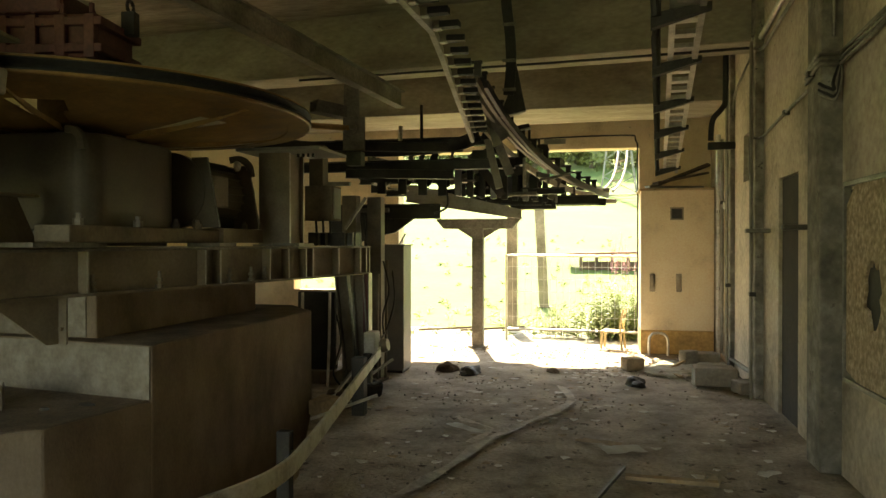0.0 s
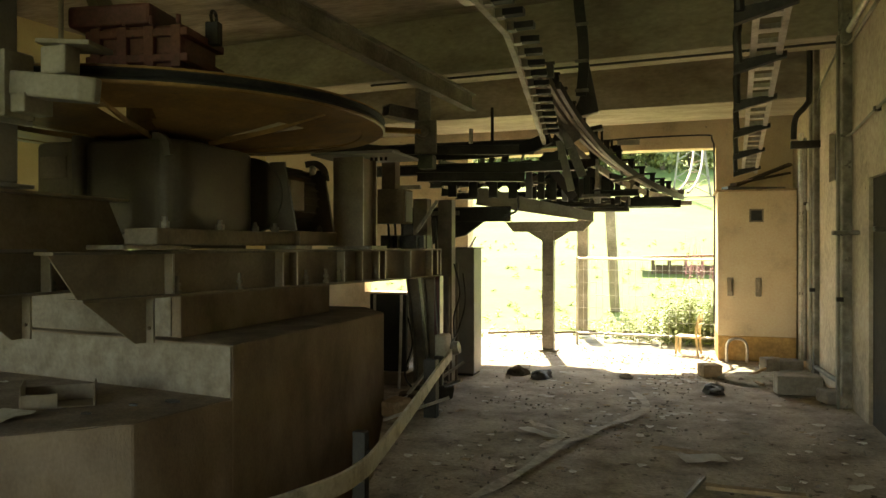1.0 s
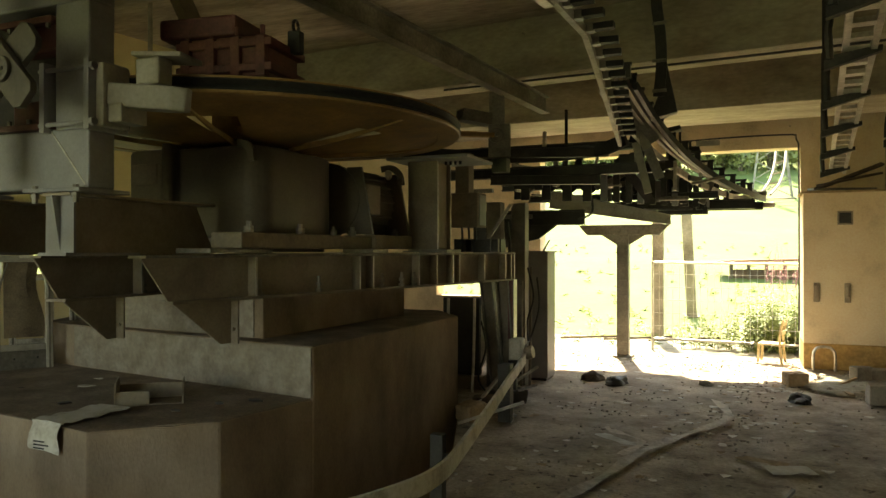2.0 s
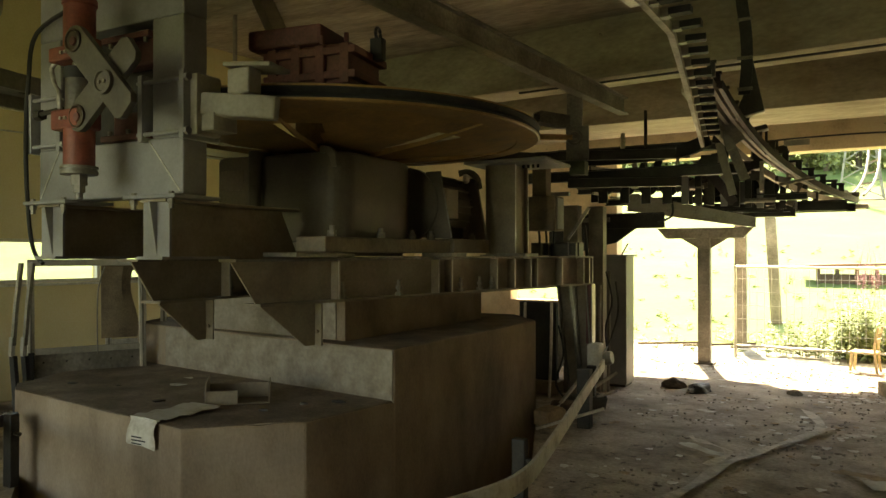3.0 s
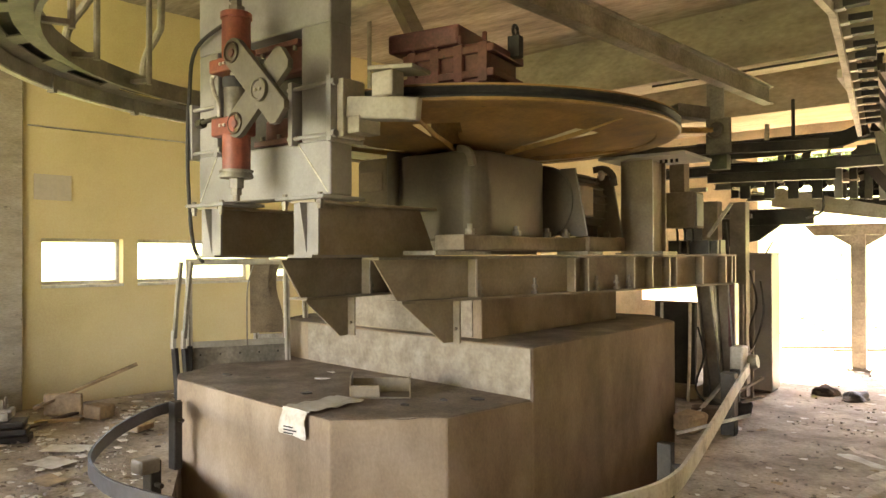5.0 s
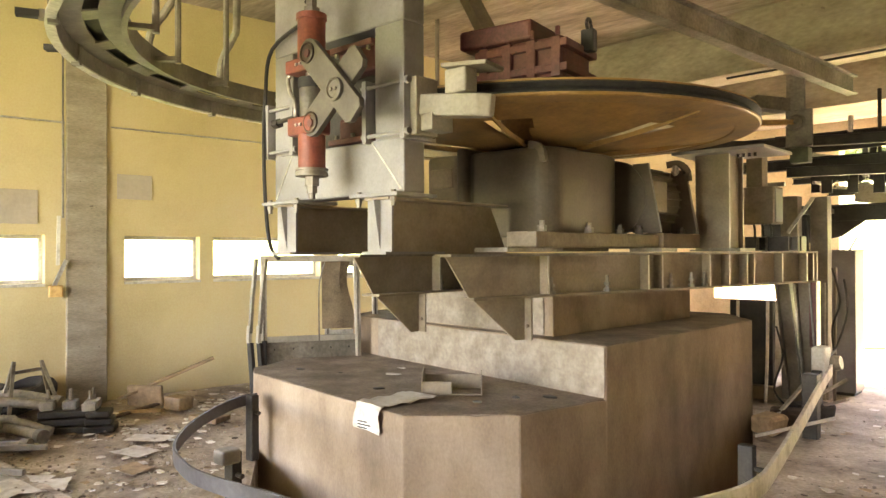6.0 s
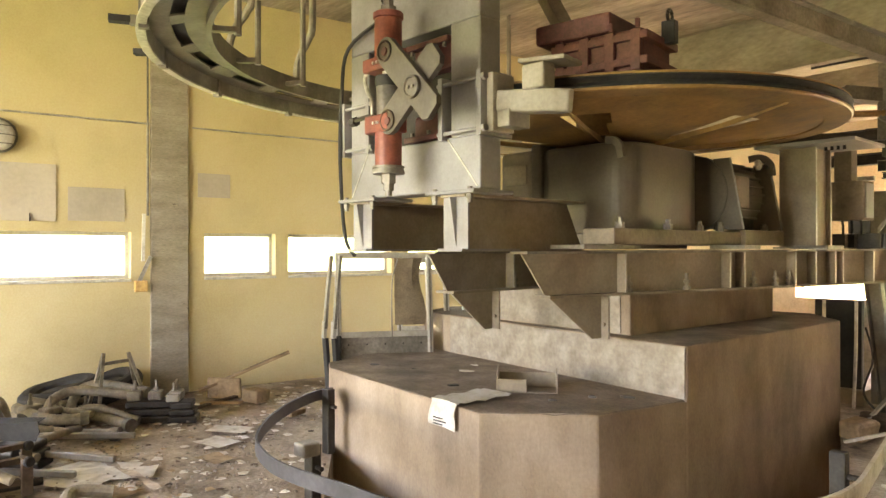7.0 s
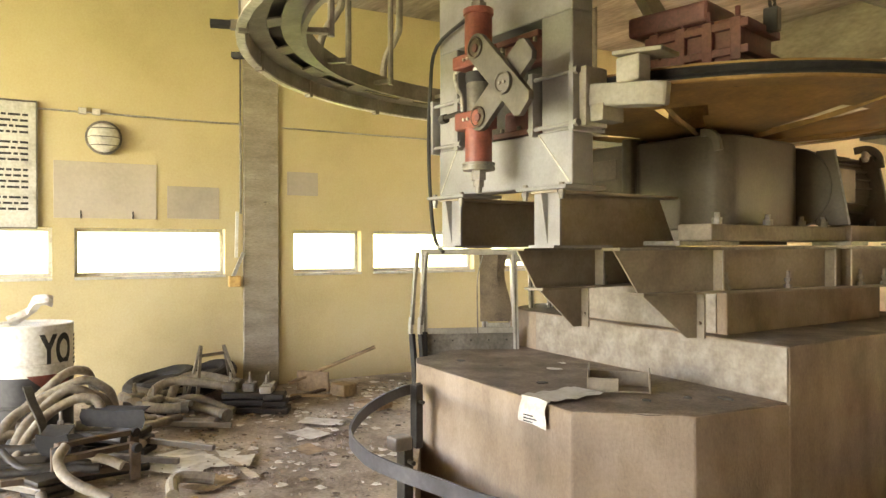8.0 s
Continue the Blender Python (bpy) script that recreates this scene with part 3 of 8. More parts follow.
def portal():
    """The grey brake portal on two stub feet."""
    p = thing("brake_portal", label="light grey painted steel brake portal on two bolted feet", category="machine frame")
    x0, x1, y0, y1, z0, z1 = -4.25, -3.02, 2.92, 3.09, 1.79, 2.75
    bm = B()
    box(bm, (x0, y0, z0), (x1, y1, z0 + 0.31), 0.012)
    lb = part("lower_beam", bm, STEEL_GREY, p)
    for q0, q1 in (((x1 - 0.26, y0 - 0.001, z0 + 0.30), (x1 - 0.02, y0 - 0.001, z0 + 0.02)), ((x0 + 0.2, y0 - 0.001, z0 + 0.30), (x0 + 0.02, y0 - 0.001, z0 + 0.02))):
        bm = B()
        bar(bm, q0, q1, 0.008, 0.006, (0, 1, 0))
        part("weld_seam", bm, GALVANISED, lb, "bright diagonal weld seam")
    for a, b in ((x0, x0 + 0.2), (x1 - 0.24, x1)):
        bm = B()
        box(bm, (a, y0 + 0.002, z0 + 0.306), (b, y1 - 0.002, z1 + 0.004), 0.012)
        part("post", bm, STEEL_GREY, p)
    bm = B()
    box(bm, (x0, y0, z1), (x1, y1, z1 + 0.5), 0.012)
    part("upper_beam", bm, STEEL_GREY, p)
    for x in (x0 + 0.18, x1 - 0.16):
        bm = B()
        box(bm, (x - 0.2, y0 - 0.09, z0 - 0.022), (x + 0.2, y1 + 0.06, z0 - 0.002), 0.003)
        foot = part("foot_plate", bm, STEEL_GREY, p)
        for dx in (-0.16, 0.13):
            bm = B()
            bolt(bm, (x + dx, y0 - 0.05, z0 - 0.075), 0.016, 0.09)
            bolt(bm, (x + dx, y0 - 0.05, z0 - 0.05), 0.022, 0.025)
            part("bolt", bm, STEEL_MID, foot)
        # stub beam: flange, web, front gusset and back slope
        bm = B()
        box(bm, (x - 0.1, y0 - 0.06, z0 - 0.038), (x + 0.1, y0 + 1.02, z0 - 0.023), 0.002)
        f = bm.faces.new([bm.verts.new((x - 0.007, y, z)) for y, z in ((y0 - 0.02, z0 - 0.038), (y0 + 0.95, z0 - 0.038), (y0 + 1.12, 1.448), (y0 - 0.02, 1.448))])
        r = bmesh.ops.extrude_face_region(bm, geom=[f])
        bmesh.ops.translate(bm, verts=[v for v in r["geom"] if isinstance(v, bmesh.types.BMVert)], vec=(0.014, 0, 0))
        part("stub_web", bm, STEEL_BEIGE, foot)
        bm = B()
        box(bm, (x - 0.1, y0 - 0.035, 1.448), (x + 0.1, y0 - 0.02, z0 - 0.038))
        box(bm, (x - 0.1, y0 - 0.08, 1.446), (x + 0.1, y0 + 0.4, 1.462))
        part("stub_end_plate", bm, STEEL_GREY, foot)
        bm = B()
        f = bm.faces.new([bm.verts.new((x - 0.006, y, z)) for y, z in ((y0 - 0.035, z0 - 0.038), (y0 - 0.085, z0 - 0.038), (y0 - 0.035, 1.47))])
        r = bmesh.ops.extrude_face_region(bm, geom=[f])
        bmesh.ops.translate(bm, verts=[v for v in r["geom"] if isinstance(v, bmesh.types.BMVert)], vec=(0.012, 0, 0))
        part("gusset", bm, STEEL_GREY, foot)
    # clamp yokes gripping both posts
    for xa, xb, outer in ((x1 - 0.30, x1 + 0.05, True), (x0 - 0.05, x0 + 0.26, False)):
        bm = B()
        box(bm, (xa, y0 - 0.045, 2.08), (xa + 0.035, y1 + 0.04, 2.44), 0.004)
        yoke = part("yoke_plate", bm, STEEL_GREY, p)
        bm = B()
        box(bm, (xb - 0.035, y0 - 0.045, 2.08), (xb, y1 + 0.04, 2.44), 0.004)
        part("yoke_plate", bm, STEEL_GREY, p)
        for z in (2.12, 2.40):
            bm = B()
            rod(bm, (xa - 0.02, y0 - 0.025, z), (xb + 0.02, y0 - 0.025, z), 0.012)
            bolt(bm, (xb, y0 - 0.025, z), 0.022, 0.02, (1, 0, 0))
            part("tie_rod", bm, STEEL_GREY, yoke)
    for z in (2.12, 2.40):
        for y in (y0 - 0.02, y1 + 0.015):
            bm = B()
            bolt(bm, (x1 + 0.05, y, z), 0.02, 0.018, (1, 0, 0))
            part("bolt", bm, STEEL_MID, p)
    bm = B()
    box(bm, (x1 + 0.05, y0 + 0.0, 2.1), (x1 + 0.10, y0 + 0.17, 2.42), 0.006)
    arm = part("caliper_block", bm, STEEL_CALIPER, p, "dusty beige caliper block")
    # the arm reaches under the wheel's rim, its post stands before the rim and the top plate lies over it
    bm = B()
    prism(bm, [(0.0, -0.07), (0.36, -0.055), (0.43, -0.02), (0.43, 0.03), (0.36, 0.055), (0.0, 0.07)], 0.0, 0.12, 0.012, Matrix.Translation((x1 + 0.08, y0 + 0.09, 2.205)) @ pose(0, 0, 0, 0, 6, 8))
    part("arm", bm, STEEL_CALIPER, arm)
    bm = B()
    box(bm, (x1 + 0.10, y0 + 0.03, 2.12), (x1 + 0.19, y0 + 0.2, 2.215), 0.006)
    part("arm_shoe", bm, STEEL_CALIPER, arm)
    bm = B()
    box(bm, (x1 + 0.25, y0 + 0.06, 2.30), (x1 + 0.40, y0 + 0.16, 2.435), 0.012)
    part("arm_post", bm, STEEL_CALIPER, arm)
    bm = B()
    box(bm, (-0.14, -0.06, -0.012), (0.14, 0.14, 0.012), 0.006, Matrix.Translation((x1 + 0.37, y0 + 0.12, 2.447)) @ pose(0, 0, 0, 0, 4, 10))
    part("arm_top", bm, STEEL_CALIPER, arm)
    return p


portal()


def brake_cylinder():
    """The upright red brake actuator with its two link plates."""
    c = thing("brake_actuator", pose(-3.53, 2.68, 0), "upright red hydraulic brake cylinder with steel links and nuts", "brake cylinder")

    def turned(name, prof, mat, label="", k=28):
        bm = B()
        lathe(bm, prof, k)
        return part(name, bm, mat, c, label, True)

    turned("lower_cylinder", [(0, 1.93), (0.078, 1.93), (0.078, 2.14), (0, 2.14)], RED)
    turned("lower_collar", [(0, 1.895), (0.092, 1.895), (0.095, 1.905), (0.092, 1.918), (0.085, 1.918), (0.085, 1.928), (0.094, 1.928), (0.094, 1.94), (0, 1.94)], STEEL_MID)
    bm = B()
    bolt(bm, (0, 0, 1.84), 0.045, 0.055)
    bolt(bm, (0, 0, 1.80), 0.033, 0.045)
    rod(bm, (0, 0, 1.765), (0, 0, 1.81), 0.02)
    part("end_nut", bm, STEEL_MID, c)
    bm = B()
    box(bm, (-0.13, -0.08, 2.13), (0.09, 0.07, 2.235), 0.012)
    part("lower_block", bm, RED, c)
    turned("rod_sleeve", [(0, 2.22), (0.068, 2.225), (0.07, 2.40), (0.06, 2.42), (0, 2.42)], STEEL_MID)
    turned("rubber_boot", [(0, 2.40), (0.074, 2.40), (0.078, 2.43), (0.074, 2.46), (0, 2.46)], RUBBER)
    turned("piston_rod", [(0, 2.45), (0.034, 2.45), (0.034, 2.50), (0, 2.50)], BARE_METAL)
    bm = B()
    box(bm, (-0.15, -0.08, 2.49), (0.09, 0.07, 2.57), 0.012)
    box(bm, (-0.02, -0.08, 2.55), (0.09, 0.07, 2.62), 0.012)
    part("upper_block", bm, RED, c)
    turned("upper_cylinder", [(0, 2.57), (0.08, 2.57), (0.08, 2.79), (0.088, 2.795), (0.088, 2.825), (0.08, 2.83), (0, 2.84)], RED)
    bm = B()
    bolt(bm, (0, 0, 2.835), 0.05, 0.03)
    bolt(bm, (0, 0, 2.865), 0.033, 0.05)
    rod(bm, (0, 0, 2.9), (0, 0, 2.98), 0.03)
    part("top_nut", bm, STEEL_MID, c)
    for (ax, az), (bx, bz), y in (((0.115, 2.565), (0.49, 2.195), -0.135), ((0.083, 2.189), (0.47, 2.49), -0.09)):
        bm = B()
        dx, dz = bx - ax, bz - az
        ln = math.hypot(dx, dz)
        ang = math.degrees(math.atan2(dz, dx))
        pts = [(-0.08 * math.cos(t), 0.08 * math.sin(t)) for t in (-1.5, -1.1, -0.7, -0.35, 0, 0.35, 0.7, 1.1, 1.5)] + [(ln, 0.08), (ln + 0.03, 0.05), (ln + 0.03, -0.05), (ln, -0.08)]
        prism(bm, pts, -0.018, 0.018, 0.003, Matrix.Translation((ax, 0.04 + y, az)) @ pose(0, 0, 0, 90, 0, 0) @ pose(0, 0, 0, 0, 0, ang))
        link = part("link_plate", bm, LINK, c, "worn grey flat steel link plate")
        front = 0.021 + y
        bm = B()
        lathe(bm, [(0.0, 0), (0.06, 0), (0.06, 0.01), (0.052, 0.014), (0.046, 0.006), (0, 0.006)], 28, Matrix.Translation((ax, front, az)) @ pose(0, 0, 0, 90, 0, 0))
        part("pivot_pin", bm, PIN_RUST, link, "round greasy rust-brown pivot pin", True)
        bm = B()
        lathe(bm, [(0.0, 0), (0.024, 0), (0.022, 0.008), (0, 0.009)], 16, Matrix.Translation((ax + 0.005, front - 0.006, az - 0.005)) @ pose(0, 0, 0, 90, 0, 0))
        part("pin_centre", bm, RED_DARK, link, "dull red pin centre", True)
    bm = B()
    lathe(bm, [(0.0, 0), (0.062, 0), (0.062, 0.022), (0.05, 0.026), (0.045, 0.018), (0, 0.018)], 28, Matrix.Translation((0.36, -0.112, 2.325)) @ pose(0, 0, 0, 90, 0, 0))
    pin = part("centre_pin", bm, LINK, c, smooth=True)
    for k in (-1, 1):
        bm = B()
        bolt(bm, (0.36 + 0.018 * k, -0.128, 2.325), 0.01, 0.012, (0, -1, 0))
        part("bolt", bm, STEEL_MID, pin)
    for z in (2.185, 2.53):
        for i in range(2):
            bm = B()
            bolt(bm, (-0.03 + 0.035 * i, -0.08, z), 0.01, 0.012, (0, -1, 0))
            part("bolt", bm, GALVANISED, c)
    bm = B()
    tube(bm, [(-0.13, -0.04, 2.5), (-0.16, -0.05, 2.47), (-0.12, -0.06, 2.38), (-0.07, -0.07, 2.33), (-0.06, -0.07, 2.24)], 0.012, 8)
    part("oil_pipe", bm, GALVANISED, c, "thin bright oil pipe", True)
    bm = B()
    rod(bm, (-0.33, -0.01, 2.245), (-0.1, -0.03, 2.25), 0.014, 8)
    bolt(bm, (-0.36, -0.005, 2.24), 0.03, 0.05, (1, 0, 0))
    part("hose_union", bm, STEEL_DARK, c)
    return c


brake_cylinder()


def brake_shoes():
    t = thing("brake_shoe_block", label="dark red brake shoe carrier inside the portal opening", category="brake")
    for z0, z1 in ((2.105, 2.27), (2.52, 2.70)):
        bm = B()
        box(bm, (-3.62, 2.95, z0), (-3.27, 3.06, z1), 0.02)
        shoe = part("shoe", bm, RED_DARK, t)
        bm = B()
        z = z0 if z0 < 2.3 else z1 - 0.04
        box(bm, (-3.66, 2.90, z), (-3.265, 2.95, z + 0.035), 0.006)
        part("shoe_flange", bm, RED_DARK, shoe)
        for x in (-3.6, -3.45, -3.31):
            bm = B()
            bolt(bm, (x, 2.92, z + 0.035 if z0 < 2.3 else z), 0.013, 0.025 if z0 < 2.3 else -0.025)
            part("bolt", bm, STEEL_MID, shoe)
    bm = B()
    box(bm, (-4.04, 3.065, 2.105), (-3.265, 3.085, 2.745), 0.004)
    part("back_plate", bm, STEEL_DARK, t)
    return t


brake_shoes()
bm = B()
tube(bm, [(-3.66, 2.74, 2.95), (-3.78, 2.86, 2.92), (-4.22, 2.88, 2.8), (-4.3, 2.88, 2.5), (-4.29, 2.86, 2.1), (-4.29, 2.88, 1.7), (-4.27, 2.9, 1.5), (-4.18, 2.9, 1.42)], 0.013, 8)
solid("hydraulic_hose", bm, BLACK, "black hydraulic hose running down beside the grey portal", "hose", smooth=True)


def clamp_motor():
    """The dark red box brake that sits over the wheel's rim."""
    t = thing("rim_brake", label="dark red cast rim brake box over the cable wheel", category="brake")
    m = pose(-2.72, 3.74, 2.43, 0, 0, 8)
    bm = B()
    box(bm, (-0.27, -0.18, 0.0), (0.27, 0.2, 0.26), 0.015, m)
    part("housing", bm, RED_DARK, t)
    bm = B()
    box(bm, (-0.42, -0.2, 0.265), (0.08, 0.16, 0.385), 0.02, m)
    part("cover", bm, RED_DARK, t)
    for z in (0.05, 0.19):
        bm = B()
        box(bm, (-0.3, -0.21, z), (0.31, 0.22, z + 0.045), 0.006, m)
        part("flange", bm, RED_DARK, t)
    for x in (-0.24, -0.08, 0.08, 0.24):
        bm = B()
        box(bm, (x - 0.03, -0.212, 0.02), (x + 0.03, -0.17, 0.25), 0.006, m)
        bolt(bm, m @ V(x, -0.18, 0.26), 0.014, 0.05)
        part("clamp_lug", bm, RED_DARK, t)
    bm = B()
    ring = [m @ V(0.33 + 0.0, 0.05 + 0.035 * math.cos(q * math.pi / 6), 0.36 + 0.035 * math.sin(q * math.pi / 6)) for q in range(12)]
    sweep(bm, ring, ring_section(0.01, 8), closed=True)
    box(bm, (0.29, 0.02, 0.2), (0.37, 0.08, 0.33), 0.006, m)
    part("eye_bolt", bm, STEEL_DARK, t)
    bm = B()
    bar(bm, m @ V(-0.3, 0.0, 0.35), m @ V(-0.75, 0.3, 0.95), 0.1, 0.08)
    part("support_arm", bm, STEEL_BEIGE, t)
    return t


clamp_motor()


def bull_wheel():
    w = thing("bull_wheel", pose(-3.25, 4.55, 2.30), "large horizontal ochre cable wheel with a black rubber groove", "cable wheel")
    R = 1.495
    bm = B()
    lathe(bm, [(R - 0.17, 0.0), (R - 0.16, -0.012), (R - 0.01, -0.004), (R, 0.004), (R, 0.014), (R - 0.045, 0.03), (R - 0.065, 0.048), (R - 0.045, 0.066), (R - 0.005, 0.078), (R - 0.005, 0.088), (R - 0.02, 0.095), (R - 0.15, 0.095), (R - 0.17, 0.085), (R - 0.17, 0.0)], 120)
    part("rim", bm, WHEEL_YELLOW, w, "ochre painted steel rim", True)
    bm = B()
    lathe(bm, [(R - 0.06, 0.02), (R + 0.002, 0.0145), (R + 0.004, 0.022), (R - 0.012, 0.03), (R - 0.03, 0.047), (R - 0.014, 0.062), (R + 0.002, 0.070), (R - 0.002, 0.078), (R - 0.06, 0.074)], 120)
    part("groove_lining", bm, RUBBER, w, "black rubber rope groove", True)
    # the dished disc, cut by six long slots
    bm = B()
    prof = [(0.27, -0.115), (0.5, -0.10), (0.8, -0.075), (1.05, -0.045), (R - 0.16, -0.002)]
    n = 144
    grids = []
    for dz in (0.0, 0.014):
        grids.append([[bm.verts.new((r * math.cos(2 * math.pi * i / n), r * math.sin(2 * math.pi * i / n), z + dz)) for i in range(n)] for r, z in prof])

    def slot(j, i):
        return j in (1, 2) and ((i + 6) % 24) < (7 if j == 2 else 6)

    for j in range(len(prof) - 1):
        for i in range(n):
            k = (i + 1) % n
            if slot(j, i):
                continue
            bm.faces.new([grids[0][j][i], grids[0][j][k], grids[0][j + 1][k], grids[0][j + 1][i]])
            bm.faces.new([grids[1][j][i], grids[1][j][k], grids[1][j + 1][k], grids[1][j + 1][i]])
    part("disc", bm, WHEEL_YELLOW, w, smooth=True)
    bm = B()
    lathe(bm, [(0, -0.125), (0.26, -0.125), (0.29, -0.11), (0.29, 0.2), (0.24, 0.24), (0, 0.24)], 48)
    part("hub", bm, WHEEL_YELLOW, w, smooth=True)
    for i in range(6):
        a = 2 * math.pi * i / 6 - 1.22
        c, s = math.cos(a), math.sin(a)
        bm = B()
        vs = [bm.verts.new((c * r, s * r, z)) for r, z in ((0.28, -0.15), (0.28, -0.10), (0.8, -0.07), (R - 0.17, -0.002), (R - 0.17, -0.014), (0.9, -0.09))]
        f = bm.faces.new(vs)
        r = bmesh.ops.extrude_face_region(bm, geom=[f])
        bmesh.ops.translate(bm, verts=[v for v in r["geom"] if isinstance(v, bmesh.types.BMVert)], vec=(-s * 0.014, c * 0.014, 0))
        part("spoke_rib", bm, WHEEL_YELLOW, w)
    return w


bull_wheel()


def gearbox():
    g = thing("gearbox", label="dark brown-grey gearbox housing with rounded corners under the wheel", category="gearbox")

    def rounded(x0, x1, y0, y1, radii):
        pts = []
        for (cx, cy, a0), k in zip(((x1, y0, -90), (x1, y1, 0), (x0, y1, 90), (x0, y0, 180)), radii):
            mx, my = cx + (k if cx == x0 else -k), cy + (k if cy == y0 else -k)
            pts += [(mx + k * math.cos(radians(a0 + 15 * q)), my + k * math.sin(radians(a0 + 15 * q))) for q in range(7)]
        return pts

    bm = B()
    prism(bm, rounded(-3.52, -2.82, 4.04, 5.1, (0.16, 0.3, 0.05, 0.05)), 1.56, 2.16, 0.035)
    part("main_housing", bm, MOTOR, g, smooth=True)
    bm = B()
    prism(bm, rounded(-3.98, -3.6, 4.06, 5.0, (0.05, 0.05, 0.1, 0.1)), 1.56, 2.17, 0.03)
    side = part("side_housing", bm, MOTOR_PALE, g, "dusty paler side housing", True)
    bm = B()
    prism(bm, rounded(-3.598, -3.522, 4.0, 5.06, (0.03, 0.03, 0.03, 0.03)), 1.56, 2.195, 0.012)
    part("joint_flange", bm, MOTOR, g, smooth=True)
    bm = B()
    box(bm, (-3.90, 4.052, 1.93), (-3.68, 4.062, 2.07), 0.003)
    part("name_plate", bm, STEEL_BEIGE, side, "blank dull name plate")
    bm = B()
    box(bm, (-2.93, 3.72, 1.487), (-2.70, 5.33, 1.585), 0.01)
    part("base_plate", bm, STEEL_DUST, g)
    bm = B()
    box(bm, (-4.0, 4.1, 1.462), (-3.06, 5.2, 1.565), 0.008)
    part("base_plate", bm, MOTOR, g)
    bm = B()
    box(bm, (-3.3, 5.335, 1.487), (-2.67, 6.0, 1.60), 0.008)
    part("motor_base", bm, STEEL_BEIGE, g, "paler base block")
    bm = B()
    sweep(bm, smooth_line([(-2.97, 4.035, 2.165), (-2.90, 4.0, 2.155), (-2.85, 3.99, 2.12), (-2.835, 4.0, 2.04)], 6), rect_section(0.035, 0.045))
    part("lifting_lug", bm, MOTOR, g, smooth=True)
    bm = B()
    lathe(bm, [(0, 0), (0.3, 0), (0.3, 0.03), (0.24, 0.045), (0, 0.045)], 40, Matrix.Translation((-3.2, 4.5, 2.155)))
    part("shaft_collar", bm, MOTOR, g, smooth=True)
    for x, y in ((-2.75, 3.85), (-2.75, 4.4), (-2.75, 5.1), (-2.72, 5.75), (-2.8, 4.9)):
        bm = B()
        bolt(bm, (x, y, 1.585 if y < 5.3 else 1.60), 0.03, 0.04)
        bolt(bm, (x, y, 1.62), 0.017, 0.035)
        part("bolt", bm, STEEL_MID, g)
    for y0, y1 in ((3.6, 4.2), (5.05, 5.3), (5.97, 6.3)):
        bm = B()
        yy = (y0 + y1) / 2
        x = -3.06 + (yy - 3.3) * 0.222
        box(bm, (x - 0.16, y0, 1.458), (x + 0.1, y1, 1.486), 0.003)
        part("packing_plate", bm, STEEL_MID, g)
    return g


gearbox()


def drive_motor():
    t = thing("drive_motor", label="dark grey drive motor with bracket plates beside the gearbox", category="motor")
    bm = B()
    lathe(bm, [(0, -0.42), (0.27, -0.42), (0.27, -0.36), (0.255, -0.3), (0.255, 0.3), (0.29, 0.36), (0.29, 0.42), (0, 0.42)], 36, Matrix.Translation((-3.0, 5.55, 1.87)) @ pose(0, 0, 0, 90, 0, 0))
    part("body", bm, MOTOR, t, smooth=True)
    for k in range(9):
        a = radians(-40 + 14 * k)
        bm = B()
        box(bm, (0.25, -0.28, -0.006), (0.275, 0.28, 0.006), 0.0, Matrix.Translation((-3.0, 5.55, 1.87)) @ pose(0, 0, 0, 0, -math.degrees(a), 0))
        part("cooling_fin", bm, MOTOR, t)
    for y in (5.14, 5.78):
        bm = B()
        f = bm.faces.new([bm.verts.new(p) for p in ((-2.82, y, 1.6), (-2.60, y, 1.6), (-2.70, y, 2.12), (-2.82, y, 2.12))])
        r = bmesh.ops.extrude_face_region(bm, geom=[f])
        bmesh.ops.translate(bm, verts=[v for v in r["geom"] if isinstance(v, bmesh.types.BMVert)], vec=(0, 0.018, 0))
        br = part("bracket_plate", bm, MOTOR, t)
        bm = B()
        bar(bm, (-2.60, y + 0.009, 1.6), (-2.70, y + 0.009, 2.12), 0.02, 0.004, (0, 1, 0))
        part("worn_edge", bm, STEEL_MID, br, "pale worn edge")
    bm = B()
    box(bm, (-2.735, 5.25, 1.76), (-2.70, 5.47, 2.0), 0.012)
    part("terminal_box", bm, STEEL_BEIGE, t)
    bm = B()
    lathe(bm, [(0, 0), (0.04, 0), (0.04, 0.02), (0.03, 0.03), (0, 0.03)], 16, Matrix.Translation((-2.71, 5.6, 2.1)) @ pose(0, 0, 0, 0, 90, 0))
    part("inspection_cap", bm, GALVANISED, t, "bright round cap", True)
    bm = B()
    sweep(bm, smooth_line([(-2.82, 5.7, 2.16), (-2.74, 5.74, 2.17), (-2.69, 5.78, 2.12), (-2.68, 5.8, 2.03)], 5), rect_section(0.04, 0.05))
    part("lifting_lug", bm, MOTOR, t, smooth=True)
    return t


drive_motor()


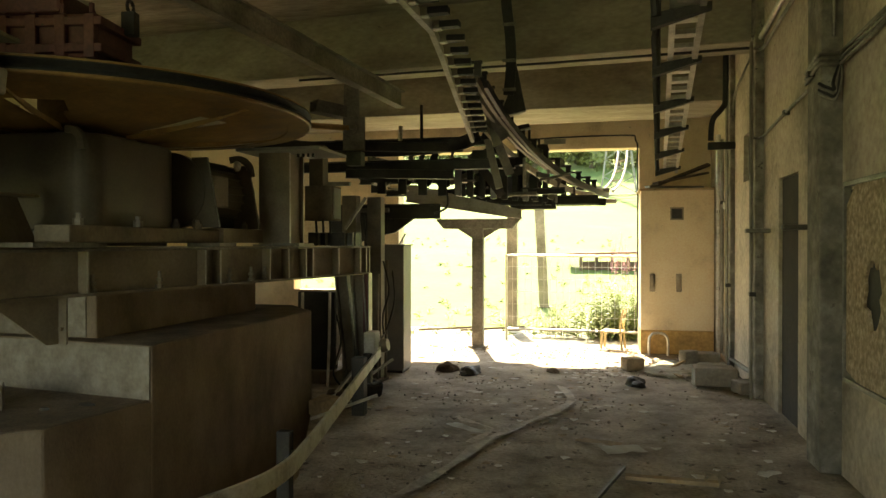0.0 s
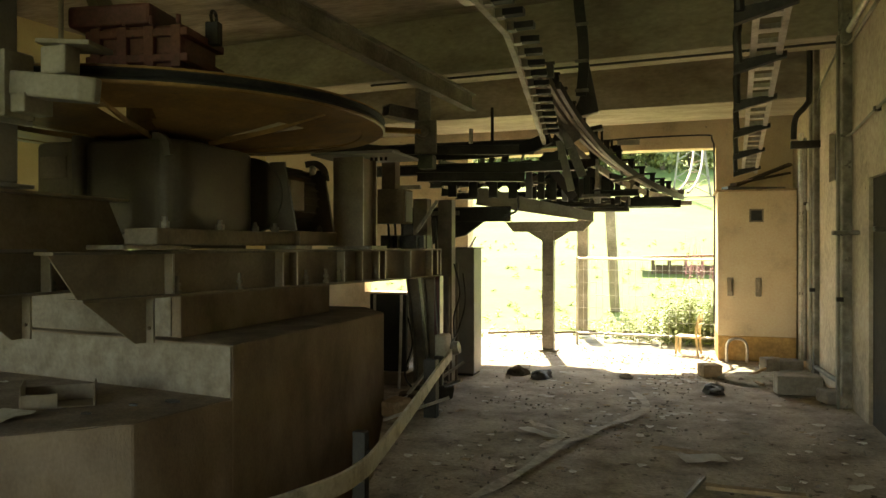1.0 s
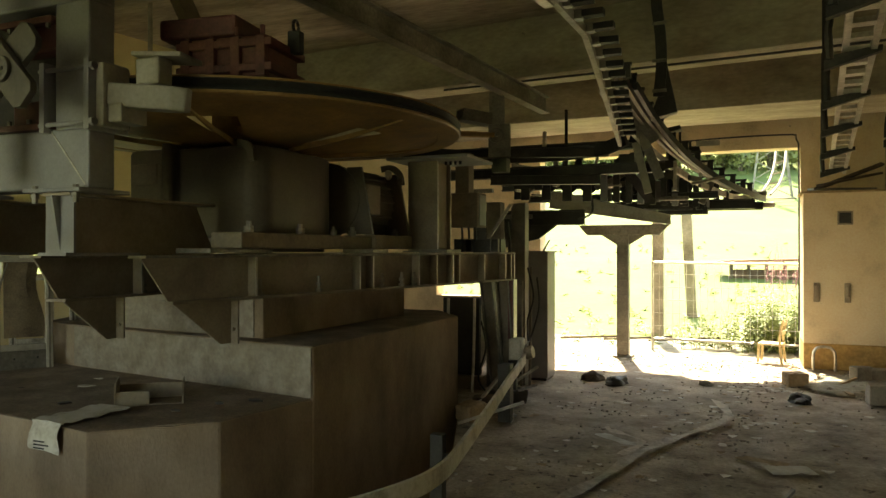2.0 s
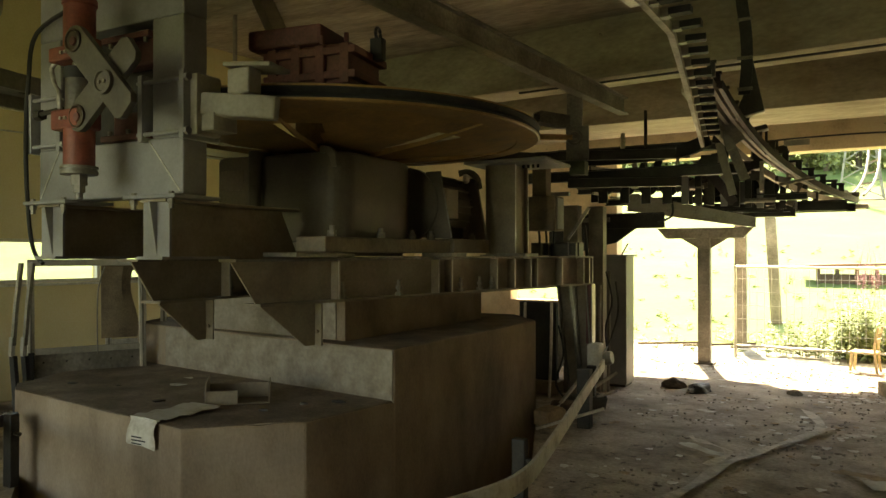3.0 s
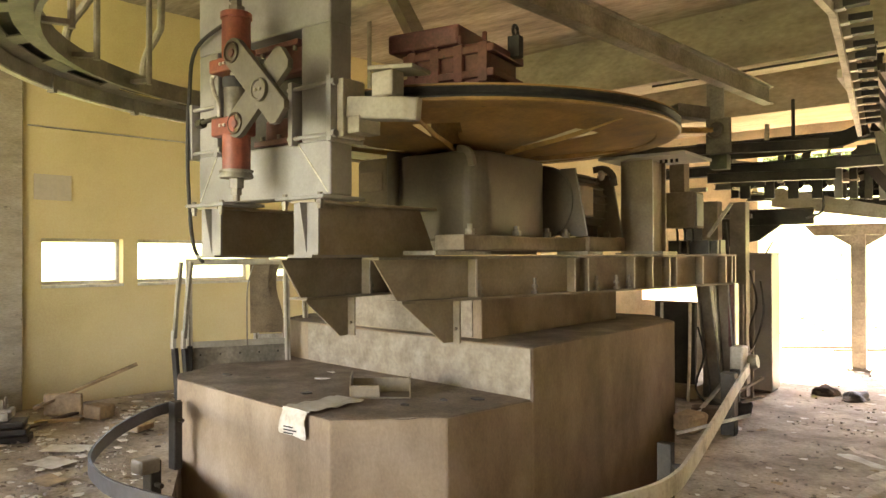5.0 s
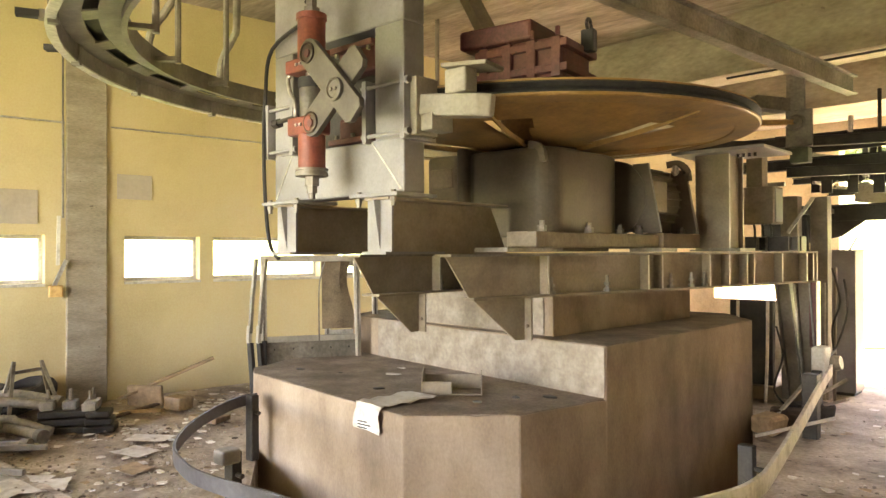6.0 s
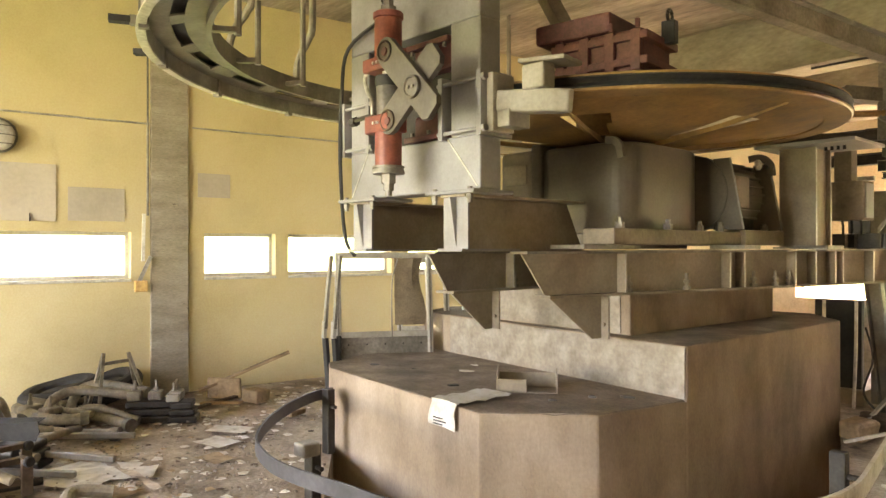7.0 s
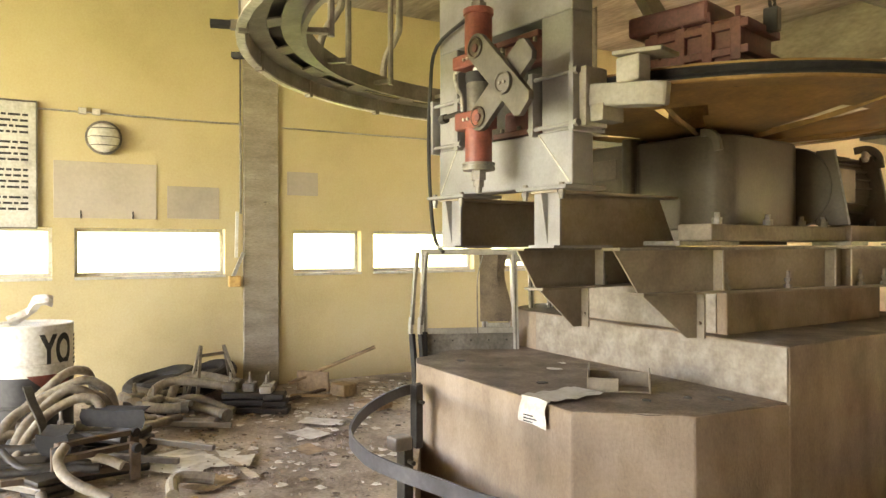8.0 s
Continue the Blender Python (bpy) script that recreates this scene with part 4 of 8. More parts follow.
def support_columns():
    t = thing("sheave_column", label="square dusty steel column carrying a bearing plate beside the wheel", category="column")
    bm = B()
    box(bm, (-2.475, 6.016, 1.476), (-2.46, 6.285, 2.25), 0.002)
    part("web", bm, STEEL_BEIGE, t)
    for y in (6.0, 6.286):
        bm = B()
        box(bm, (-2.71, y, 1.47), (-2.43, y + 0.015, 2.253), 0.003)
        fl = part("flange", bm, STEEL_BEIGE, t)
        bm = B()
        box(bm, (-2.4295, y + 0.001, 1.475), (-2.426, y + 0.014, 2.25))
        part("worn_edge", bm, GALVANISED, fl, "bright worn edge")
    bm = B()
    box(bm, (-2.74, 5.95, 1.46), (-2.36, 6.36, 1.475), 0.002)
    part("foot_plate", bm, STEEL_MID, t)
    bm = B()
    box(bm, (-2.85, 5.85, 2.255), (-2.1, 6.5, 2.28), 0.003)
    part("top_plate", bm, STEEL_GREY, t)
    for i in range(4):
        bm = B()
        bolt(bm, (-2.40 + 0.045 * i, 6.12, 2.225), 0.012, 0.03)
        part("bolt", bm, STEEL_DARK, t)
    t2 = thing("control_box", label="grey switch box on a bracket beside the drive frame", category="switch box")
    bm = B()
    box(bm, (-2.60, 6.72, 1.70), (-2.33, 6.98, 2.03), 0.008)
    case = part("case", bm, STEEL_DUST, t2)
    bm = B()
    box(bm, (-2.328, 6.76, 1.72), (-2.318, 6.94, 2.01), 0.003)
    part("lid", bm, STEEL_GREY, case, "pale grey lid")
    bm = B()
    box(bm, (-2.58, 6.78, 2.032), (-2.44, 6.92, 2.42), 0.006)
    part("upper_post", bm, STEEL_DUST, t2)
    for k in range(3):
        bm = B()
        x = -2.52 + 0.07 * k
        tube(bm, [(x, 6.8, 1.70), (x + 0.01, 6.79, 1.65), (x, 6.82, 1.58)], 0.012, 6)
        part("cable_tail", bm, BLACK, t2, smooth=True)
    bm = B()
    bar(bm, (-2.30, 7.0, 1.62), (-2.10, 7.05, 1.93), 0.05, 0.03)
    part("brace", bm, STEEL_MID, t2)
    t4 = thing("cross_channel", label="dark steel channel with two square tube ends across the base frame", category="channel")
    bm = B()
    box(bm, (-2.62, 6.85, 1.463), (-2.14, 7.0, 1.59), 0.004)
    part("channel", bm, STEEL_DARK, t4)
    for x in (-2.46, -2.19):
        bm = B()
        for lo, hi in (((x - 0.04, 6.80, 1.464), (x + 0.04, 6.85, 1.47)), ((x - 0.04, 6.80, 1.584), (x + 0.04, 6.85, 1.59)), ((x - 0.04, 6.80, 1.47), (x - 0.034, 6.85, 1.584)), ((x + 0.034, 6.80, 1.47), (x + 0.04, 6.85, 1.584))):
            box(bm, lo, hi)
        part("tube_end", bm, STEEL_MID, t4)
    t3 = thing("rear_sheave_frame", label="weathered steel guide frame with a pulley behind the cable wheel", category="machine frame")
    for x, y in ((-2.5, 7.75), (-2.3, 8.0)):
        bm = B()
        box(bm, (x - 0.08, y - 0.07, 0.0), (x + 0.08, y + 0.07, 2.0), 0.005)
        part("upright", bm, STEEL_RAIL, t3)
    # hollow square arm, hanging plate with a bearing, and a shaft to the wheel
    m = Matrix.Translation((-2.47, 6.62, 2.76)) @ pose(0, 0, 0, 0, 4, 52)
    bm = B()
    for lo, hi in (((0, -0.07, -0.055), (0.42, 0.07, -0.045)), ((0, -0.07, 0.045), (0.42, 0.07, 0.055)), ((0, -0.07, -0.045), (0.42, -0.06, 0.045)), ((0, 0.06, -0.045), (0.42, 0.07, 0.045))):
        box(bm, lo, hi, 0.0, m)
    part("square_arm", bm, STEEL_MID, t3)
    bm = B()
    box(bm, (-2.25, 6.83, 2.45), (-2.10, 6.86, 3.0), 0.004)
    box(bm, (-2.25, 6.80, 2.36), (-2.03, 6.83, 2.68), 0.01)
    plate = part("hanging_plate", bm, STEEL_MID, t3)
    bm = B()
    lathe(bm, [(0, 0), (0.075, 0), (0.075, 0.05), (0.055, 0.06), (0.05, 0.04), (0.02, 0.04), (0.02, 0.1), (0, 0.1)], 28, Matrix.Translation((-2.17, 6.80, 2.57)) @ pose(0, 0, 0, 90, 0, 25))
    part("bearing", bm, STEEL_RAIL, plate, smooth=True)
    bm = B()
    rod(bm, (-2.45, 6.5, 2.56), (-2.17, 6.78, 2.57), 0.028)
    part("shaft", bm, WHEEL_YELLOW, t3, "ochre painted shaft", True)
    bm = B()
    box(bm, (-2.21, 6.78, 2.22), (-2.06, 6.9, 2.35), 0.006)
    part("green_box", bm, GREEN, t3, "dull green painted box")
    for z, y in ((2.44, 7.0), (2.2, 7.3)):
        bm = B()
        ibeam(bm, (-2.4, y, z + 0.05), (-1.35, y + 0.35, z + 0.05), 0.1, 0.08, 0.01, 0.01)
        part("tie_beam", bm, STEEL_DARK, t3)
    # tapering legs with pale flange edges
    for xa, xb in ((-2.40, -2.27), (-2.225, -2.145)):
        bm = B()
        bar(bm, (xa, 7.2, 1.19), (xb, 7.2, 0.0), 0.12, 0.012, (0, 1, 0))
        leg = part("frame_leg", bm, STEEL_DUST, t3)
        bm = B()
        bar(bm, (xa - 0.06, 7.18, 1.19), (xb - 0.06, 7.18, 0.0), 0.012, 0.09, (0, 1, 0))
        bar(bm, (xa + 0.06, 7.18, 1.19), (xb + 0.06, 7.18, 0.0), 0.012, 0.09, (0, 1, 0))
        part("leg_flange", bm, STEEL_MID, leg)
    bm = B()
    box(bm, (-2.17, 7.16, 0.6), (-2.10, 7.24, 1.19), 0.004)
    part("red_post", bm, RED_DARK, t3, "dark red painted post")
    bm = B()
    box(bm, (-2.096, 7.1, 0.55), (-2.086, 7.2, 1.19), 0.002)
    part("edge_plate", bm, GALVANISED, t3, "bright edge plate")
    bm = B()
    box(bm, (-2.12, 7.02, 0.33), (-2.0, 7.2, 0.62), 0.02)
    part("pale_box", bm, WHITE, t3, "dirty white box at the rail's end")
    return t


support_columns()

# drive belongings behind the foundation
for x, y, lean, h in ((-2.62, 7.35, 0.02, 0.98), (-2.75, 7.0, 0.0, 1.0), (-2.25, 7.9, 0.0, 1.15), (-2.16, 7.9, 0.01, 1.3)):
    bm = B()
    tube(bm, [(x, y, 0.0), (x + lean, y, h * 0.5), (x + lean, y + 0.02, h)], 0.016, 8)
    solid("steel_pipe", bm, GALVANISED if x < -2.5 else STEEL_RAIL, "thin upright galvanised pipe behind the foundation", "pipe", smooth=True)
bm = B()
box(bm, (-3.04, 7.56, 0.14), (-2.62, 7.66, 0.97), 0.012)
cab = solid("black_panel", bm, BLACK, "black panel cabinet standing on a pale sill behind the foundation", "panel")
bm = B()
box(bm, (-3.04, 7.5, 0.0), (-2.58, 7.7, 0.138), 0.01)
part("sill", bm, STEEL_BEIGE, cab)
bm = B()
f = bm.faces.new([bm.verts.new(q) for q in ((-2.6, 7.55, 0.2), (-2.5, 7.55, 0.4), (-2.49, 7.55, 0.72), (-2.55, 7.55, 0.8), (-2.59, 7.55, 0.97))])
r = bmesh.ops.extrude_face_region(bm, geom=[f])
bmesh.ops.translate(bm, verts=[v for v in r["geom"] if isinstance(v, bmesh.types.BMVert)], vec=(0, 0.01, 0))
solid("torn_panel", bm, WHITE, "torn pale panel standing behind the foundation", "panel")
for i, pts in enumerate((((-2.5, 7.3, 0.75), (-2.38, 7.1, 0.5), (-2.42, 7.0, 0.2), (-2.2, 6.9, 0.03)), ((-2.0, 7.62, 1.2), (-1.97, 7.6, 0.9), (-2.05, 7.6, 0.6), (-2.06, 7.4, 0.5)), ((-2.1, 7.62, 1.3), (-2.03, 7.6, 1.0), (-2.1, 7.62, 0.75), (-2.06, 7.5, 0.55)))):
    bm = B()
    tube(bm, list(pts), 0.01, 6)
    solid("cable", bm, BLACK, "loose black cable hanging behind the drive frame", "cable", smooth=True)
for i, (a, b) in enumerate((((-2.3, 6.9, 0.02), (-1.9, 7.3, 0.32)), ((-2.2, 7.2, 0.03), (-1.75, 6.7, 0.25)), ((-2.3, 6.6, 0.1), (-1.85, 6.4, 0.02)), ((-2.25, 6.3, 0.02), (-2.1, 6.75, 0.32)), ((-2.2, 5.9, 0.03), (-1.7, 6.15, 0.2)))):
    bm = B()
    bar(bm, a, b, 0.03, 0.02)
    solid("metal_strip", bm, GALVANISED, "loose bright metal strip lying in the rubbish", "metal strip")
for x, y, w, a, mat in ((-2.15, 6.55, 0.3, 20, WOOD_DARK), (-2.1, 6.95, 0.34, 50, STEEL_DARK), (-2.2, 6.2, 0.24, 75, CARD)):
    bm = B()
    box(bm, (-w / 2, -0.1, 0), (w / 2, 0.1, 0.14), 0.03)
    for v in bm.verts:
        v.co += 0.03 * noise.noise_vector(v.co * 8)
    solid("scrap_box", bm, mat, "crushed dark scrap lying behind the foundation", "scrap", m=pose(x, y, 0, 0, 0, a))
bm = B()
box(bm, (-1.95, 6.2, 0.0), (-1.84, 6.3, 0.5), 0.006)
solid("short_post", bm, STEEL_DARK, "short dark steel guard post", "post")
# the guard rail's pale colour includes light from the gateway
bm = B()
sweep(bm, smooth_line([(-1.98, 7.12, 0.42), (-1.78, 6.0, 0.40), (-1.6, 5.05, 0.39), (-1.4, 3.95, 0.38), (-1.34, 3.52, 0.38), (-1.38, 3.2, 0.38), (-1.55, 2.8, 0.38), (-1.85, 2.4, 0.39), (-2.05, 2.1, 0.40)], 8), rect_section(0.02, 0.095))
solid("guard_rail", bm, PALE_LIT, "pale bent metal guard rail carried on short posts", "rail", smooth=True)
bm = B()
lathe(bm, [(0, -0.05), (0.06, -0.05), (0.07, 0), (0.06, 0.05), (0, 0.05)], 16, Matrix.Translation((-1.97, 7.2, 0.47)) @ pose(0, 0, 0, 0, 80, 0))
solid("roller", bm, STEEL_MID, "worn steel roller at the end of the guard rail", "roller", smooth=True)


def guard_hoop():
    h = thing("guard_hoop", label="flat steel guard hoop on short posts round the foundation", category="guard rail")
    bm = B()
    pts = [(-4.75, 3.1, 0.4), (-4.69, 2.87, 0.4), (-4.34, 2.41, 0.4), (-3.87, 2.02, 0.4), (-3.47, 1.87, 0.4), (-3.19, 1.85, 0.4), (-2.82, 1.89, 0.4), (-2.5, 1.93, 0.4), (-2.05, 2.1, 0.4)]
    sweep(bm, smooth_line(pts, 6), rect_section(0.014, 0.075))
    part("band", bm, BLUE, h, "blue-grey flat steel band", True)
    for x, y, t in ((-4.62, 2.98, 0.46), (-3.55, 2.18, 0.42), (-1.58, 4.05, 0.43), (-2.12, 2.15, 0.4), (-2.06, 6.98, 0.42)):
        bm = B()
        box(bm, (x - 0.04, y - 0.03, 0), (x + 0.04, y + 0.03, t), 0.006)
        ps = part("post", bm, STEEL_DARK, h)
        bm = B()
        bolt(bm, (x + 0.04, y, t - 0.12), 0.014, 0.05, (1, 0, 0))
        part("bolt", bm, STEEL_DARK, ps)
    bm = B()
    box(bm, (-3.6, 2.09, 0.36), (-3.5, 2.2, 0.435), 0.012)
    part("clamp", bm, STEEL_RAIL, h)
    return h


guard_hoop()

# ---- overhead rails ----
RC, RR = V(-3.27, 3.8, 0), 2.46


def u_rail(off, z, z_end):
    """A line of the U-shaped guide rail: straight on one side, round the wheel, and back."""
    pts = []
    R = RR + off
    for i in range(9):
        y = 7.7 - i * (7.7 - 3.8) / 8
        pts.append(V(RC.x + R + 0.02 * (y - 3.8) / 0.5 - 0.045 * max(0.0, y - 4.3) / 0.5 if y < 4.3 else RC.x + R + 0.02 - 0.108 * (y - 4.3), y, z - (z - z_end) * max(0, (y - 4.5) / 3.2)))
    for i in range(1, 37):
        a = -math.pi * i / 36
        pts.append(V(RC.x + R * math.cos(a), RC.y + R * math.sin(a), z))
    for i in range(1, 6):
        pts.append(V(RC.x - R, RC.y + 0.5 * i, z))
    return pts


def guide_rails():
    t = thing("chair_guide_rail", label="U-shaped pair of steel rails hung from the ceiling", category="guide rail")
    outer = u_rail(0.0, 2.70, 2.55)
    inner = u_rail(-0.34, 2.76, 2.60)
    # the straight stretch is coloured lighter for light off the sunlit floor
    bm = B()
    sweep(bm, outer[:10], rect_section(0.035, 0.05))
    part("outer_rail", bm, PALE_LIT, t, "straight rail coloured pale for light bounced off the floor")
    bm = B()
    sweep(bm, outer[9:], rect_section(0.03, 0.14))
    part("outer_rail", bm, STEEL_RAIL, t)
    bm = B()
    sweep(bm, [q - V(0, 0, 0.075) for q in u_rail(0.012, 2.70, 2.55)[9:]], rect_section(0.05, 0.012))
    part("rail_lip", bm, GALVANISED, t, "bright worn running edge")
    bm = B()
    sweep(bm, inner[10:], rect_section(0.03, 0.13))
    part("inner_rail", bm, STEEL_RAIL, t)
    bm = B()
    sweep(bm, u_rail(-0.17, 2.775, 2.64)[10:], rect_section(0.25, 0.01))
    part("cover_strip", bm, STEEL_DARK, t, "dark strip above the slots")
    # the slotted plate between the two rails
    for lo, hi in ((-0.33, -0.21), (-0.135, -0.012)):
        bm = B()
        a, b = u_rail(lo, 2.715, 2.56)[10:], u_rail(hi, 2.715, 2.56)[10:]
        k = (lo + 0.34) / 0.34
        rows = []
        for p, q in zip(a, b):
            rows.append([bm.verts.new((p.x, p.y, p.z + dz + 0.035 * (1 - k))) for dz in (0.0, 0.01)] + [bm.verts.new((q.x, q.y, q.z + dz + 0.035 * (1 - k) * 0.7)) for dz in (0.01, 0.0)])
        for r0, r1 in zip(rows, rows[1:]):
            for i in range(4):
                bm.faces.new((r0[i], r0[(i + 1) % 4], r1[(i + 1) % 4], r1[i]))
        part("slotted_plate", bm, STEEL_RAIL, t)
    for i in range(11, len(outer) - 1):
        p, q = outer[i], outer[i + 1]
        d = (q - p).normalized()
        s = V(-d.y, d.x, 0)
        c = p.lerp(q, 0.5)
        inn = c - s * 0.34
        if i % 3 == 0:
            bm = B()
            bar(bm, c - s * 0.13 + V(0, 0, 0.022), inn + s * 0.13 + V(0, 0, 0.042), 0.16 if i % 4 else 0.26, 0.01)
            part("plate_bridge", bm, STEEL_RAIL, t)
        if i % 4 == 1:
            bm = B()
            bar(bm, c + V(0, 0, -0.1), c + V(0, 0, 0.09), 0.05, 0.04, d)
            bar(bm, c - s * 0.02 + V(0, 0, 0.085), inn + V(0, 0, 0.1), 0.07, 0.02)
            part("joint_bracket", bm, STEEL_RAIL, t)
            bm = B()
            e = c - s * 0.1
            tube(bm, [e + V(0, 0, 0.07), e + V(0, 0, 0.28), e - s * 0.05 + V(0, 0, 0.40), e - s * 0.15 + V(0, 0, 0.52), e - s * 0.19 + V(0, 0, 0.66), e - s * 0.19 + V(0, 0, CEIL - 2.70)], 0.03, 10)
            part("hanger", bm, STEEL_RAIL, t, smooth=True)
        if i % 4 == 3:
            bm = B()
            e = c - s * 0.5
            rod(bm, e + V(0, 0, 0.02), V(e.x, e.y, CEIL), 0.022, 8)
            bar(bm, e + V(0, 0, 0.05), inn + V(0, 0, 0.05), 0.05, 0.03)
            part("hanger", bm, STEEL_RAIL, t, smooth=True)
    # black plates standing out on the outside
    for i in range(1, len(outer) - 6):
        p, q = outer[i], outer[i + 1]
        d = (q - p).normalized()
        s = V(-d.y, d.x, 0)
        for f in ((0.1, 0.6) if i < 9 else ((0.5,) if i % 3 == 0 else ())):
            c = p.lerp(q, f)
            bm = B()
            bar(bm, c + s * 0.025 + V(0, 0, 0.0), c + s * 0.07 + V(0, 0, 0.0), 0.05, 0.05)
            tooth = part("tooth_holder", bm, STEEL_RAIL, t)
            bm = B()
            bar(bm, c + s * 0.065 + V(0, 0, 0.0), c + s * 0.175 + V(0, 0, 0.0), 0.06, 0.035)
            part("tooth_plate", bm, RUBBER, tooth, "black rubber block")
    return t


guide_rails()


def ladder_rail():
    t = thing("overhead_ladder_rail", label="pale pierced overhead rail on dark hooked hangers", category="guide rail")
    a, b = V(0.55, 3.6, 2.78), V(1.03, 10.35, 2.44)
    d = b - a
    s = V(d.y, -d.x, 0).normalized()
    for k in (-1, 1):
        bm = B()
        bar(bm, a + s * 0.075 * k, b + s * 0.075 * k, 0.035, 0.05)
        part("stringer", bm, GALVANISED, t)
    for i in range(26):
        p = a + d * (i + 0.5) / 26
        bm = B()
        bar(bm, p - s * 0.06, p + s * 0.06, 0.09, 0.03)
        part("rung", bm, GALVANISED, t)
    for f in (0.1, 0.24, 0.4, 0.56, 0.74, 0.93):
        p = a + d * f
        bm = B()
        tube(bm, [p + V(0, 0, -0.06) - s * 0.16, p - s * 0.17 + V(0, 0, 0.12), p - s * 0.16 + V(0, 0, 0.3), p - s * 0.16 + V(0, 0, CEIL - p.z)], 0.026, 8)
        hg = part("hanger", bm, STEEL_DARK, t, smooth=True)
        bm = B()
        vs = [p - s * 0.19 + V(0, 0, -0.04), p + s * 0.12 + V(0, 0, 0.0), p + s * 0.12 + V(0, 0, -0.035), p - s * 0.19 + V(0, 0, -0.12)]
        u = d.normalized()
        f0 = bm.faces.new([bm.verts.new(v) for v in vs])
        r = bmesh.ops.extrude_face_region(bm, geom=[f0])
        bmesh.ops.translate(bm, verts=[v for v in r["geom"] if isinstance(v, bmesh.types.BMVert)], vec=u * 0.05)
        part("bracket", bm, STEEL_DARK, hg)
    return t


ladder_rail()
# a spare hooked hanger by the wall
bm = B()
tube(bm, [(1.45, 8.6, CEIL), (1.45, 8.6, 3.1), (1.42, 8.6, 2.95), (1.32, 8.6, 2.82), (1.3, 8.6, 2.6)], 0.03, 8)
box(bm, (1.27, 8.57, 2.5), (1.55, 8.63, 2.58), 0.01)
solid("hooked_hanger", bm, STEEL_DARK, "dark bent pipe hanger with a foot plate", "hanger", smooth=True)

bm = B()
ibeam(bm, (-2.44, 3.0, 3.13), (-1.98, 7.88, 3.13), 0.18, 0.10, 0.014, 0.012)
mono = solid("ceiling_monorail", bm, STEEL_MID, "dusty steel I-beam runway under the ceiling", "beam")
for f in (0.15,):
    p = V(-2.44, 3.0, 3.13).lerp(V(-1.98, 7.88, 3.13), f)
    bm = B()
    box(bm, (p.x - 0.06, p.y - 0.06, 3.13), (p.x + 0.06, p.y + 0.06, CEIL), 0.004)
    part("hanger_post", bm, STEEL_BEIGE, mono)


